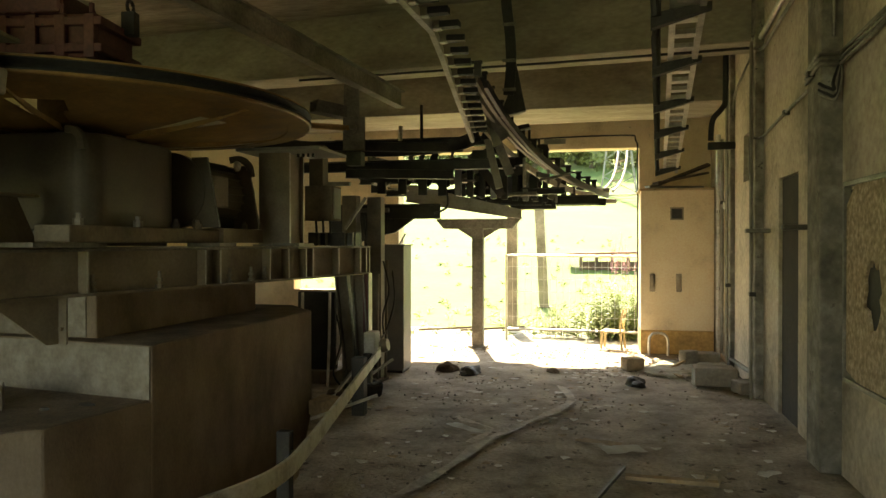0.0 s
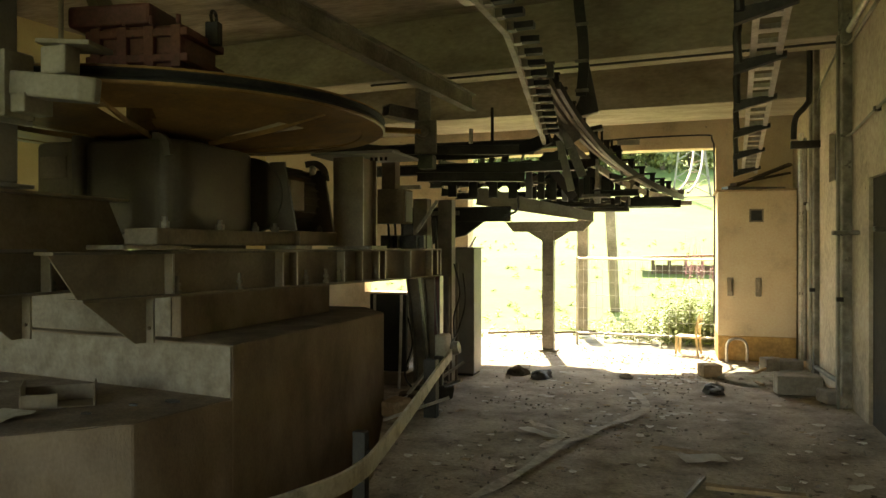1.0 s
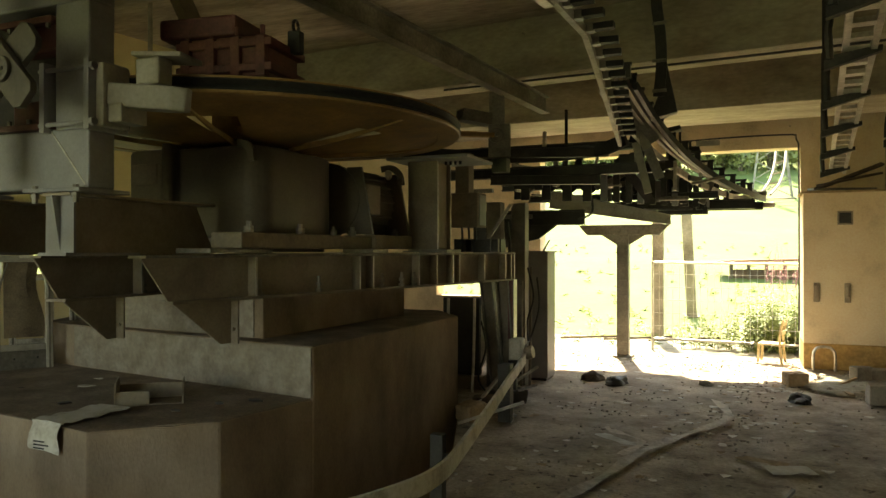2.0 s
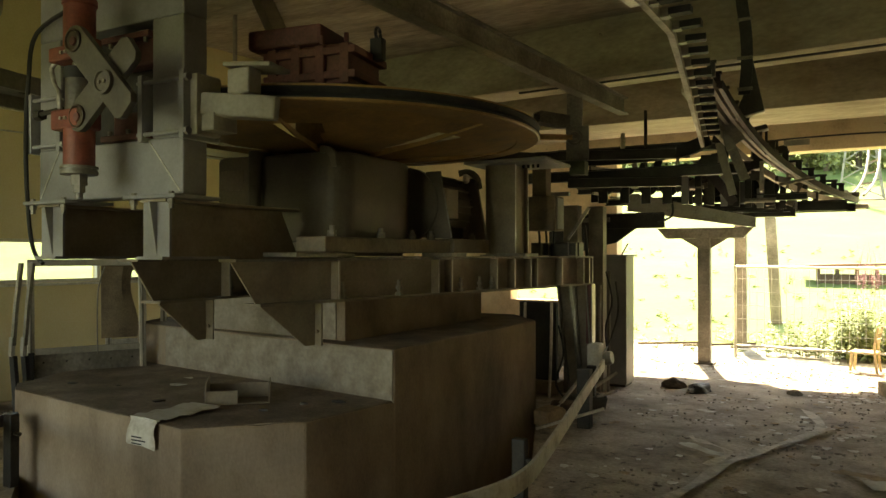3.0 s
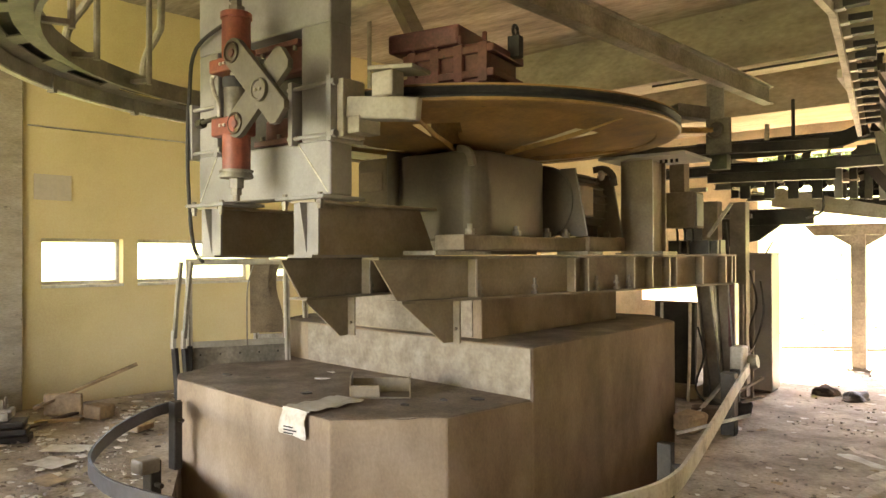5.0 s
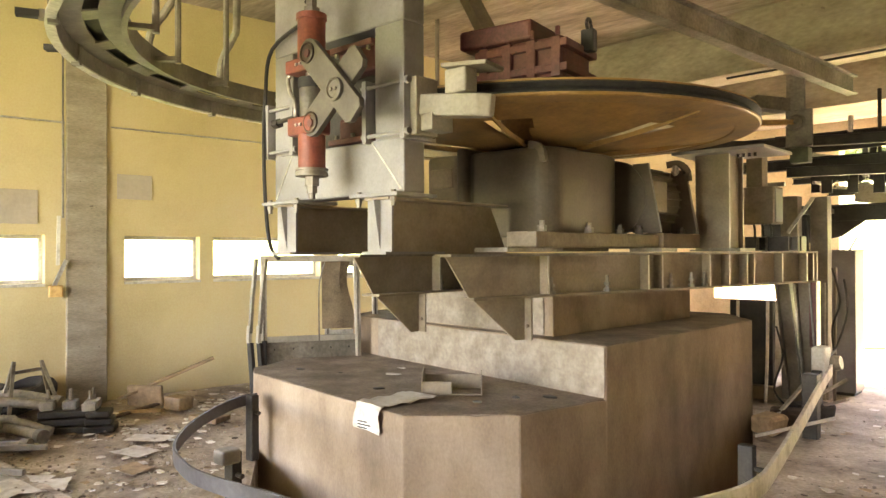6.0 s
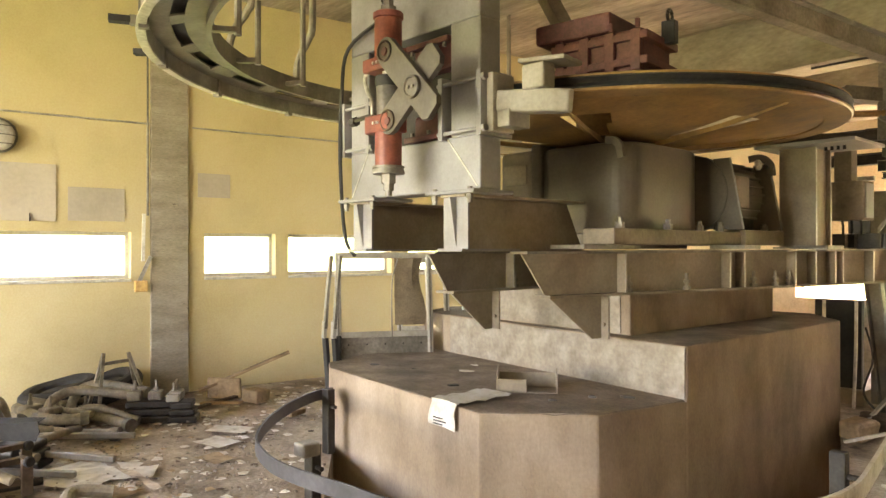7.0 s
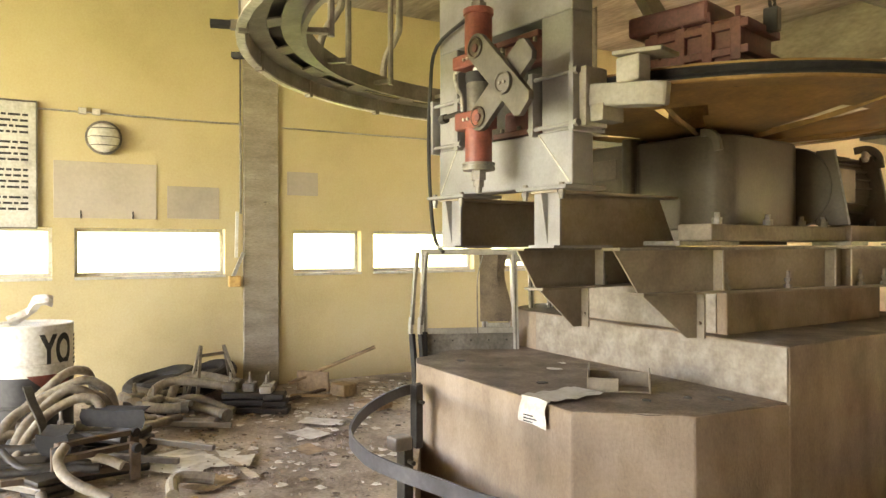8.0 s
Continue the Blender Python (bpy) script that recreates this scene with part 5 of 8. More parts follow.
def conveyor():
    """The launch conveyor towards the opening: rails, rollers, plates and cross beams."""
    t = thing("launch_conveyor", label="dark tangle of launch conveyor rails, tyres and brackets above the gateway", category="conveyor")
    rnd = random.Random(5)

    def piece(name, bm, mat, label="", smooth=False):
        return part(name, bm, mat, t, label, smooth)

    # rails leading out through the gateway; the first has bounced light in its colour
    for off, z, mat in ((0.0, 0.0, PALE_LIT), (0.1, 0.09, STEEL_RAIL), (0.2, 0.05, STEEL_RAIL), (0.29, 0.0, STEEL_DARK)):
        bm = B()
        pts = [(-1.12 + off, 6.5, 2.86 + z), (-1.03 + off, 7.3, 2.68 + z), (-0.82 + off, 8.3, 2.45 + z), (-0.5 + off, 9.4, 2.27 + z), (-0.2 + off, 10.4, 2.19 + z), (0.05 + off * 0.6, 11.0, 2.18 + z)]
        sweep(bm, smooth_line(pts, 6), rect_section(0.035, 0.07))
        piece("curved_rail", bm, mat)
    line = smooth_line([(-0.9, 6.5, 2.93), (-0.82, 7.3, 2.74), (-0.58, 8.3, 2.5), (-0.26, 9.4, 2.32), (0.04, 10.4, 2.22)], 6)
    for p in line[::2]:
        bm = B()
        box(bm, (p.x - 0.03, p.y - 0.03, p.z), (p.x + 0.03, p.y + 0.03, p.z + 0.12), 0.004)
        box(bm, (p.x - 0.16, p.y - 0.02, p.z + 0.11), (p.x + 0.04, p.y + 0.02, p.z + 0.135), 0.003)
        piece("rail_bracket", bm, STEEL_DARK)
    # cross beams of the deck
    for x0, x1, y, z0, z1, mat in ((-3.4, -0.75, 7.95, 2.28, 2.39, STEEL_DARK), (-3.3, -1.1, 8.6, 2.62, 2.72, STEEL_DARK), (-3.5, -1.78, 8.95, 1.79, 1.97, STEEL_DARK), (-2.6, -0.3, 9.4, 2.10, 2.18, STEEL_DARK), (-1.6, 0.1, 10.0, 2.0, 2.12, STEEL_DARK), (-1.3, 0.2, 10.7, 2.02, 2.12, STEEL_DARK), (-3.2, -1.2, 10.1, 2.32, 2.4, STEEL_DARK)):
        bm = B()
        ibeam(bm, (x0, y, z1), (x1, y, z1), z1 - z0, 0.12, 0.012, 0.012)
        piece("cross_beam", bm, mat)
    bm = B()
    sweep(bm, smooth_line([(-3.6, 7.2, 2.58), (-2.9, 7.5, 2.5), (-2.1, 7.75, 2.48), (-1.4, 7.8, 2.52), (-1.1, 7.7, 2.6)], 6), rect_section(0.05, 0.13))
    piece("curved_rail", bm, STEEL_DARK)
    # small tyres and their brackets
    for i in range(9):
        x, y = -2.3 + 0.2 * i, 8.3 + 0.16 * i
        bm = B()
        lathe(bm, [(0.03, -0.03), (0.1, -0.035), (0.115, 0), (0.1, 0.035), (0.03, 0.03), (0.03, -0.03)], 18, Matrix.Translation((x, y, 2.26)) @ pose(0, 0, 0, 90, 0, 35))
        ty = piece("conveyor_tyre", bm, RUBBER, "small black rubber drive tyre", True)
        bm = B()
        box(bm, (x - 0.05, y - 0.1, 2.05), (x + 0.05, y - 0.06, 2.32), 0.004)
        part("bracket", bm, STEEL_DARK, ty)
    for i in range(12):
        x, y = -1.45 + 0.11 * i, 8.4 + 0.17 * i
        h = 0.22 + 0.14 * rnd.random()
        bm = B()
        box(bm, (x - 0.035, y - 0.03, 2.02), (x + 0.035, y + 0.03, 2.02 + h), 0.004)
        piece("bracket_post", bm, STEEL_DARK if i % 3 else STEEL_GREY)
    # slanting plates
    for a, b, w, mat in (((-1.05, 7.3, 2.95), (-0.8, 7.6, 2.55), 0.10, STEEL_MID), ((-0.98, 7.6, 2.75), (-0.78, 7.8, 2.2), 0.09, STEEL_MID), ((-1.3, 8.4, 2.5), (-1.0, 8.8, 2.05), 0.1, STEEL_DARK), ((-1.6, 8.7, 2.2), (-1.25, 9.0, 2.42), 0.06, STEEL_MID), ((-0.5, 9.6, 2.05), (-0.35, 9.7, 2.4), 0.08, STEEL_MID)):
        bm = B()
        bar(bm, a, b, w, 0.02, (0, 1, 0))
        piece("slanting_plate", bm, mat)
    for x, y, z0 in ((-1.78, 8.0, 2.39),):
        bm = B()
        rod(bm, (x, y, z0), (x, y, 3.0), 0.018, 8)
        piece("hanger_rod", bm, STEEL_DARK)
    # the dark strap that hangs the launch rails, with its flag plate
    bm = B()
    sweep(bm, smooth_line([(-0.77, 7.3, CEIL), (-0.755, 7.3, 3.8), (-0.72, 7.3, 3.5), (-0.71, 7.3, 3.2), (-0.735, 7.3, 2.92)], 5), rect_section(0.10, 0.03), (0, 1, 0))
    strap = piece("hanging_strap", bm, STEEL_DARK)
    for z in (3.6, 3.25, 2.97):
        bm = B()
        box(bm, (-0.79, 7.265, z - 0.015), (-0.66, 7.283, z + 0.015), 0.003)
        part("strap_clip", bm, STEEL_MID, strap)

    def slab(name, pts, t, mat, edge=False):
        """A plate cut to an outline that stands across the hall."""
        bm = B()
        f = bm.faces.new([bm.verts.new(q) for q in pts])
        r = bmesh.ops.extrude_face_region(bm, geom=[f])
        bmesh.ops.translate(bm, verts=[v for v in r["geom"] if isinstance(v, bmesh.types.BMVert)], vec=(0, t, 0))
        ob = piece(name, bm, mat)
        if edge:
            bm = B()
            bar(bm, Vector(pts[0]) + V(0, t / 2, -0.006), Vector(pts[1]) + V(0, t / 2, -0.006), t + 0.03, 0.012)
            part("bright_edge", bm, GALVANISED, ob, "bright lower edge")
        return ob

    slab("flag_plate", [(-0.827, 7.3, 2.71), (-0.57, 7.3, 2.765), (-0.66, 7.3, 3.22), (-0.73, 7.3, 2.95)], 0.06, STEEL_DARK, True)
    slab("flag_plate", [(-0.906, 7.9, 2.63), (-0.585, 7.9, 2.70), (-0.6, 7.9, 2.74), (-0.9, 7.9, 2.69)], 0.08, STEEL_DARK, True)
    for x0, x1, y, z0, z1 in ((-0.77, -0.62, 8.3, 2.55, 2.755), (-0.68, -0.555, 8.8, 2.54, 2.70), (-0.61, -0.50, 9.3, 2.47, 2.65), (-0.60, -0.48, 9.8, 2.38, 2.555), (-0.52, -0.42, 10.2, 2.33, 2.47)):
        bm = B()
        box(bm, (x0, y - 0.02, z1 - 0.025), (x1, y + 0.02, z1), 0.003)
        box(bm, (x1 - 0.025, y - 0.02, z0), (x1, y + 0.02, z1 - 0.025), 0.003)
        piece("step_bracket", bm, STEEL_DARK)
    for a, b, w in (((-1.017, 7.6, 2.963), (-0.88, 7.6, 2.47), 0.085), ((-1.019, 7.8, 2.574), (-0.893, 7.8, 2.056), 0.075)):
        bm = B()
        bar(bm, a, b, w, 0.03, (0, 1, 0))
        piece("slanting_strip", bm, STEEL_RAIL)
    # hanging frame at the deck's end
    bm = B()
    for lo, hi in (((-0.50, 9.9, 1.94), (-0.445, 10.1, 2.21)), ((-0.62, 9.9, 1.98), (-0.58, 10.1, 2.21)), ((-1.04, 9.9, 1.94), (-0.5, 10.1, 1.99)), ((-1.3, 9.9, 2.01), (-0.58, 10.0, 2.05))):
        box(bm, lo, hi, 0.006)
    piece("end_frame", bm, STEEL_DARK)
    for x, y, z0, z1 in ((-0.955, 9.3, 2.066, 2.32), (-0.80, 9.5, 2.06, 2.36), (-0.70, 9.6, 2.05, 2.30), (-1.12, 9.1, 2.08, 2.34)):
        bm = B()
        box(bm, (x - 0.05, y - 0.04, z0), (x + 0.05, y + 0.04, z1), 0.01)
        piece("roller_case", bm, STEEL_GREY if x < -0.9 else STEEL_RAIL)
    bm = B()
    box(bm, (-0.22, 10.85, 2.245), (0.0, 10.98, 2.325), 0.01)
    piece("buffer_plate", bm, STEEL_DARK)
    bm = B()
    sweep(bm, smooth_line([(-0.5, 10.7, 2.42), (-0.36, 10.8, 2.36), (-0.2, 10.85, 2.30)], 5), rect_section(0.06, 0.03))
    piece("buffer_strap", bm, GALVANISED)
    # tapering girder, its bounced sunlight put into a pale colour, with a ledge along its top
    g = slab("pale_girder", [(-2.30, 9.28, 2.03), (-0.825, 9.28, 1.80), (-0.825, 9.28, 1.895), (-2.30, 9.28, 2.235)], 0.014, PALE_LIT)
    bm = B()
    bar(bm, (-2.30, 9.29, 2.24), (-0.825, 9.29, 1.90), 0.14, 0.012)
    bar(bm, (-2.30, 9.29, 2.025), (-0.825, 9.29, 1.795), 0.14, 0.012)
    part("girder_flange", bm, PALE_LIT, g)
    for k in range(9):
        f = 0.08 + 0.1 * k
        bm = B()
        box(bm, (-2.30 + 1.475 * f - 0.03, 9.25, 2.246 - 0.34 * f), (-2.30 + 1.475 * f + 0.03, 9.33, 2.256 - 0.34 * f))
        part("girder_slot", bm, STEEL_DARK, g, "dark slot in the ledge")
    bm = B()
    tube(bm, [(-1.72, 8.95, 2.2), (-1.68, 8.9, 2.05), (-1.7, 8.92, 1.92), (-1.85, 8.9, 1.85)], 0.014, 6)
    piece("cable", bm, BLACK)
    for x0, x1, z in ((-2.9, -2.4, 1.87), (-3.3, -2.9, 2.2)):
        bm = B()
        box(bm, (x0, 8.8, z), (x1, 8.86, z + 0.05), 0.004)
        piece("plate", bm, STEEL_MID)
    # bracket below the dark beam
    bm = B()
    f = bm.faces.new([bm.verts.new(p) for p in ((-3.2, 8.93, 1.8), (-2.1, 8.93, 1.8), (-2.35, 8.93, 1.62), (-2.7, 8.93, 1.55), (-3.2, 8.93, 1.3))])
    r = bmesh.ops.extrude_face_region(bm, geom=[f])
    bmesh.ops.translate(bm, verts=[v for v in r["geom"] if isinstance(v, bmesh.types.BMVert)], vec=(0, 0.04, 0))
    piece("gusset_plate", bm, STEEL_DARK)
    for i in range(46):
        x, y, z = rnd.uniform(-2.7, -0.4), rnd.uniform(7.9, 10.0), rnd.uniform(2.02, 2.62)
        L = rnd.uniform(0.1, 0.45)
        d = rnd.choice((V(1, 0, 0), V(0.3, 1, 0), V(0.2, 0.3, 1), V(0.8, 0.5, 0.2), V(0, 0.1, 1))) * L
        bm = B()
        if i % 3 == 0:
            rod(bm, V(x, y, z), V(x, y, z) + d, rnd.uniform(0.012, 0.025), 8)
            piece("linkage_rod", bm, STEEL_MID if i % 2 else GALVANISED, smooth=True)
        else:
            bar(bm, V(x, y, z), V(x, y, z) + d, rnd.uniform(0.03, 0.1), rnd.uniform(0.012, 0.03), (0.2, 1, 0.1))
            piece("bracket_plate", bm, STEEL_DARK if i % 4 else STEEL_MID)
    # far block of machinery outside
    for x, y, z, w in ((0.1, 11.0, 2.25, 0.3), (-0.1, 10.9, 2.12, 0.35), (0.2, 11.1, 2.1, 0.3)):
        bm = B()
        box(bm, (x - w / 2, y - 0.1, z - 0.03), (x + w / 2, y + 0.1, z + 0.03), 0.01)
        piece("end_plate", bm, STEEL_MID)
    bm = B()
    tube(bm, [(0.14, 11.2, 2.25), (0.28, 11.8, 2.45), (0.38, 12.4, 2.8), (0.45, 13.2, 3.5)], 0.018, 8)
    piece("outgoing_rail", bm, STEEL_MID, smooth=True)
    bm = B()
    tube(bm, [(0.30, 11.2, 2.25), (0.44, 11.8, 2.47), (0.53, 12.4, 2.85), (0.58, 13.2, 3.55)], 0.018, 8)
    piece("outgoing_rail", bm, STEEL_MID, smooth=True)
    for f, (a, b) in enumerate((((0.28, 11.8, 2.45), (0.44, 11.8, 2.47)), ((0.33, 12.1, 2.61), (0.485, 12.1, 2.65)), ((0.38, 12.4, 2.8), (0.53, 12.4, 2.85)), ((0.42, 12.8, 3.14), (0.56, 12.8, 3.19)))):
        bm = B()
        rod(bm, a, b, 0.012, 6)
        piece("rail_tie", bm, STEEL_MID)
    return t


conveyor()


def t_column(x, y, w, top, lean=0.0, cap=True):
    t = thing("steel_column", pose(x, y, hill(x, y) if y > 11.3 else 0), "weathered steel column carrying the launch deck", "column", "deck columns")
    bm = B()
    sweep(bm, [(0, 0, 0), (lean, 0, top)], rect_section(w, w * 0.9), (0, 1, 0))
    part("shaft", bm, STEEL_MID, t)
    bm = B()
    box(bm, (-w * 0.8, -w * 0.8, 0), (w * 0.8, w * 0.8, 0.02), 0.003)
    part("base_plate", bm, STEEL_MID, t)
    k = int(top / 0.19)
    for i in range(1, k):
        bm = B()
        box(bm, (lean * i / k - w * 0.36, -w * 0.46 - 0.012, top * i / k - 0.008), (lean * i / k + w * 0.36, -w * 0.46, top * i / k + 0.008))
        part("batten", bm, STEEL_MID, t)
    if cap:
        bm = B()
        f = bm.faces.new([bm.verts.new(p) for p in ((-0.62, -0.06, top + 0.14), (0.62, -0.06, top + 0.14), (0.5, -0.06, top), (-0.5, -0.06, top))])
        r = bmesh.ops.extrude_face_region(bm, geom=[f])
        bmesh.ops.translate(bm, verts=[v for v in r["geom"] if isinstance(v, bmesh.types.BMVert)], vec=(0, 0.12, 0))
        part("cap_beam", bm, STEEL_MID, t)
        for k in (-1, 1):
            bm = B()
            f = bm.faces.new([bm.verts.new(p) for p in ((k * 0.08, -0.01, top - 0.002), (k * 0.3, -0.01, top - 0.002), (k * 0.08, -0.01, top - 0.14))])
            r = bmesh.ops.extrude_face_region(bm, geom=[f])
            bmesh.ops.translate(bm, verts=[v for v in r["geom"] if isinstance(v, bmesh.types.BMVert)], vec=(0, 0.02, 0))
            part("gusset", bm, STEEL_MID, t)
    return t


t_column(-1.6, 10.65, 0.16, 1.70)
t_column(-1.43, 13.3, 0.18, 2.2, 0.0, False)
t_column(-1.1, 16.4, 0.2, 2.3, -0.12, False)


# ---- by the east wall and the gateway ----
def wall_cabinet():
    c = thing("utility_cabinet", label="tall cream painted utility cabinet with an ochre foot", category="cabinet")
    x0, x1, y0, y1 = 0.66, 1.60, 10.45, 11.19
    bm = B()
    box(bm, (x0, y0, 0.32), (x1, y1, 2.2), 0.008)
    part("body", bm, CREAM, c)
    bm = B()
    box(bm, (x0 + 0.002, y0 + 0.002, 0), (x1 - 0.002, y1, 0.318), 0.006)
    part("foot", bm, OCHRE, c, "ochre painted foot")
    bm = B()
    box(bm, (x0 - 0.03, y0 - 0.03, 2.2), (x1, y1, 2.225), 0.004)
    part("lid", bm, CARD, c)
    v = thing("vent_grille", label="small dark square vent in the cream cabinet", category="vent")
    bm = B()
    for a, b in (((1.04, y0 - 0.012, 1.80), (1.21, y0, 1.82)), ((1.04, y0 - 0.012, 1.95), (1.21, y0, 1.97)), ((1.04, y0 - 0.012, 1.82), (1.06, y0, 1.95)), ((1.19, y0 - 0.012, 1.82), (1.21, y0, 1.95))):
        box(bm, a, b, 0.002)
    part("frame", bm, STEEL_BEIGE, v)
    bm = B()
    box(bm, (1.058, y0 - 0.004, 1.818), (1.192, y0 + 0.0, 1.952))
    part("mesh", bm, BLACK, v)
    for x in (0.81, 1.15):
        h = part("door_handle", box(box(B(), (x - 0.035, y0 - 0.02, 0.84), (x + 0.035, y0, 1.08), 0.008), (x - 0.015, y0 - 0.055, 0.9), (x + 0.015, y0 - 0.02, 1.04), 0.006), STEEL_BEIGE, c, "recessed metal handle")
    bm = B()
    tube(bm, [(0.76, 10.3, 0.0), (0.76, 10.3, 0.2), (0.80, 10.3, 0.28), (0.88, 10.3, 0.3), (0.96, 10.3, 0.28), (1.0, 10.3, 0.2), (1.0, 10.3, 0.0)], 0.018, 8)
    solid("metal_hoop", bm, GALVANISED, "bent metal tube hoop standing before the cabinet", "hoop", smooth=True)
    for i, (a, b) in enumerate((((0.75, 10.6, 2.26), (1.5, 11.0, 2.27)), ((0.85, 10.5, 2.3), (1.55, 10.9, 2.46)), ((0.8, 10.9, 2.27), (1.55, 10.6, 2.55)))):
        bm = B()
        bar(bm, a, b, 0.14, 0.03)
        solid("loose_board", bm, WOOD_DARK if i else STEEL_MID, "loose dusty board lying on the cabinet", "board")
    return c


wall_cabinet()


def little_chair():
    c = thing("wooden_chair", pose(0.3, 10.85, 0, 0, 0, -12), "small yellow wooden chair standing in the gateway", "chair")
    bm = B()
    box(bm, (-0.15, -0.14, 0.235), (0.15, 0.14, 0.262), 0.01)
    part("seat", bm, CHAIR_WOOD, c)
    for x, y, t in ((-0.13, -0.12, 0.24), (-0.13, 0.12, 0.24)):
        bm = B()
        bar(bm, (x - 0.015, y, 0), (x, y, t), 0.03, 0.025, (0, 1, 0))
        part("leg", bm, CHAIR_WOOD, c)
    for y in (-0.12, 0.12):
        bm = B()
        sweep(bm, smooth_line([(0.15, y, 0), (0.125, y, 0.25), (0.13, y, 0.4), (0.17, y, 0.57)], 4), rect_section(0.025, 0.03), (0, 1, 0))
        part("leg", bm, CHAIR_WOOD, c)
    for z in (0.40, 0.52):
        bm = B()
        bar(bm, (0.145 if z < 0.5 else 0.158, -0.12, z), (0.145 if z < 0.5 else 0.158, 0.12, z), 0.015, 0.05)
        part("back_slat", bm, CHAIR_WOOD, c)
    return c


little_chair()


def low_cabinet():
    c = thing("metal_cabinet", label="waist-high pale metal control cabinet by the gateway", category="cabinet")
    bm = B()
    box(bm, (-2.32, 8.28, 0.03), (-2.06, 8.62, 1.46), 0.008)
    part("body", bm, STEEL_GREY, c)
    bm = B()
    box(bm, (-2.335, 8.26, 1.46), (-2.04, 8.64, 1.475), 0.004)
    part("top", bm, STEEL_GREY, c)
    bm = B()
    box(bm, (-2.3, 8.3, 0.0), (-2.08, 8.6, 0.03))
    part("plinth", bm, STEEL_DARK, c)
    bm = B()
    bar(bm, (-2.14, 8.4, 1.475), (-2.07, 8.4, 1.6), 0.03, 0.012)
    part("lever", bm, STEEL_MID, c)
    for x, r in ((-2.46, 0.02), (-2.52, 0.015), (-2.58, 0.02)):
        bm = B()
        tube(bm, [(x, 8.1, 0.0), (x, 8.1, 0.6), (x + 0.03, 8.12, 1.0), (x, 8.1, 1.6), (x - 0.02, 8.1, 1.8)], r, 8)
        solid("cable", bm, BLACK if r > 0.016 else GALVANISED, "cable running up beside the control cabinet", "cable", smooth=True)
    return c


low_cabinet()


def osb_board():
    """A chipboard panel with a ragged hole."""
    b = thing("chipboard_panel", label="chipboard panel with a ragged black hole nailed over an opening", category="panel")
    bm = B()
    y0, y1, z0, z1 = 3.9, 5.16, 0.66, 1.83
    cy, cz = 4.72, 1.21
    k = 22
    rnd = random.Random(3)
    hole = [(cy + 0.13 * math.cos(2 * math.pi * i / k) * (0.7 + 0.6 * rnd.random()), cz + 0.2 * math.sin(2 * math.pi * i / k) * (0.6 + 0.6 * rnd.random())) for i in range(k)]
    rim = []
    for i in range(k):
        c, s = math.cos(2 * math.pi * i / k), math.sin(2 * math.pi * i / k)
        f = min(((y1 - cy) if c > 0 else (cy - y0)) / max(abs(c), 1e-6), ((z1 - cz) if s > 0 else (cz - z0)) / max(abs(s), 1e-6))
        rim.append((cy + c * f, cz + s * f))
    fa = [bm.verts.new((RX - 0.03, *q)) for q in hole]
    fb = [bm.verts.new((RX - 0.03, *q)) for q in rim]
    ba = [bm.verts.new((RX - 0.012, *q)) for q in hole]
    bb = [bm.verts.new((RX - 0.012, *q)) for q in rim]
    for i in range(k):
        j = (i + 1) % k
        bm.faces.new((fa[i], fa[j], fb[j], fb[i]))
        bm.faces.new((fa[i], fa[j], ba[j], ba[i]))
        bm.faces.new((fb[i], fb[j], bb[j], bb[i]))
    part("board", bm, OSB, b)
    # thin black sheet paints the shade seen through the hole
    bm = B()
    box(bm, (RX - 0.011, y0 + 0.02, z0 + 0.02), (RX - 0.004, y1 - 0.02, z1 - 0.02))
    part("dark_backing", bm, RUBBER, b, "black sheet that paints the shade inside the hole")
    bm = B()
    for lo, hi in (((RX - 0.045, y0, z1), (RX, y1 + 0.03, z1 + 0.03)), ((RX - 0.045, y0, z0 - 0.03), (RX, y1 + 0.03, z0)), ((RX - 0.045, y1, z0), (RX, y1 + 0.03, z1))):
        box(bm, lo, hi, 0.004)
    part("frame", bm, STEEL_MID, b)
    return b


osb_board()


def conduit(points, r, mat, label, clips=()):
    bm = B()
    tube(bm, points, r, 8, True, 4)
    t = solid("conduit", bm, mat, label, "conduit", smooth=True)
    for p in clips:
        bm = B()
        box(bm, (p[0] - 0.02, p[1] - 0.025, p[2] - 0.02), (p[0] + 0.04, p[1] + 0.025, p[2] + 0.02), 0.004)
        part("clip", bm, STEEL_DARK, t)
    return t


X = RX - 0.03
conduit([(RX - 0.06, 5.315, 2.8), (RX - 0.06, 5.315, 4.1)], 0.012, STEEL_MID, "thin grey pipe rising on the pilaster")
conduit([(RX - 0.115, 7.66, 0.0), (RX - 0.115, 7.66, 3.4)], 0.014, STEEL_RAIL, "thin dark vertical pipe on the pilaster", [(RX - 0.115, 7.66, 1.6), (RX - 0.115, 7.66, 1.0)])
conduit([(RX - 0.09, 9.22, 0.1), (RX - 0.09, 9.22, 3.2)], 0.014, STEEL_RAIL, "thin dark vertical pipe on the pilaster", [(RX - 0.09, 9.22, 1.0)])
conduit([(X, 10.3, 0.0), (X, 10.3, 2.9)], 0.03, GALVANISED, "pale vertical pipe beside the cabinet", [(X, 10.3, 1.9), (X, 10.3, 0.9)])
conduit([(X, 10.0, 0.1), (X, 10.0, 2.8)], 0.022, STEEL_MID, "grey vertical pipe on the wall", [(X, 10.0, 2.0)])
PF = 5.325
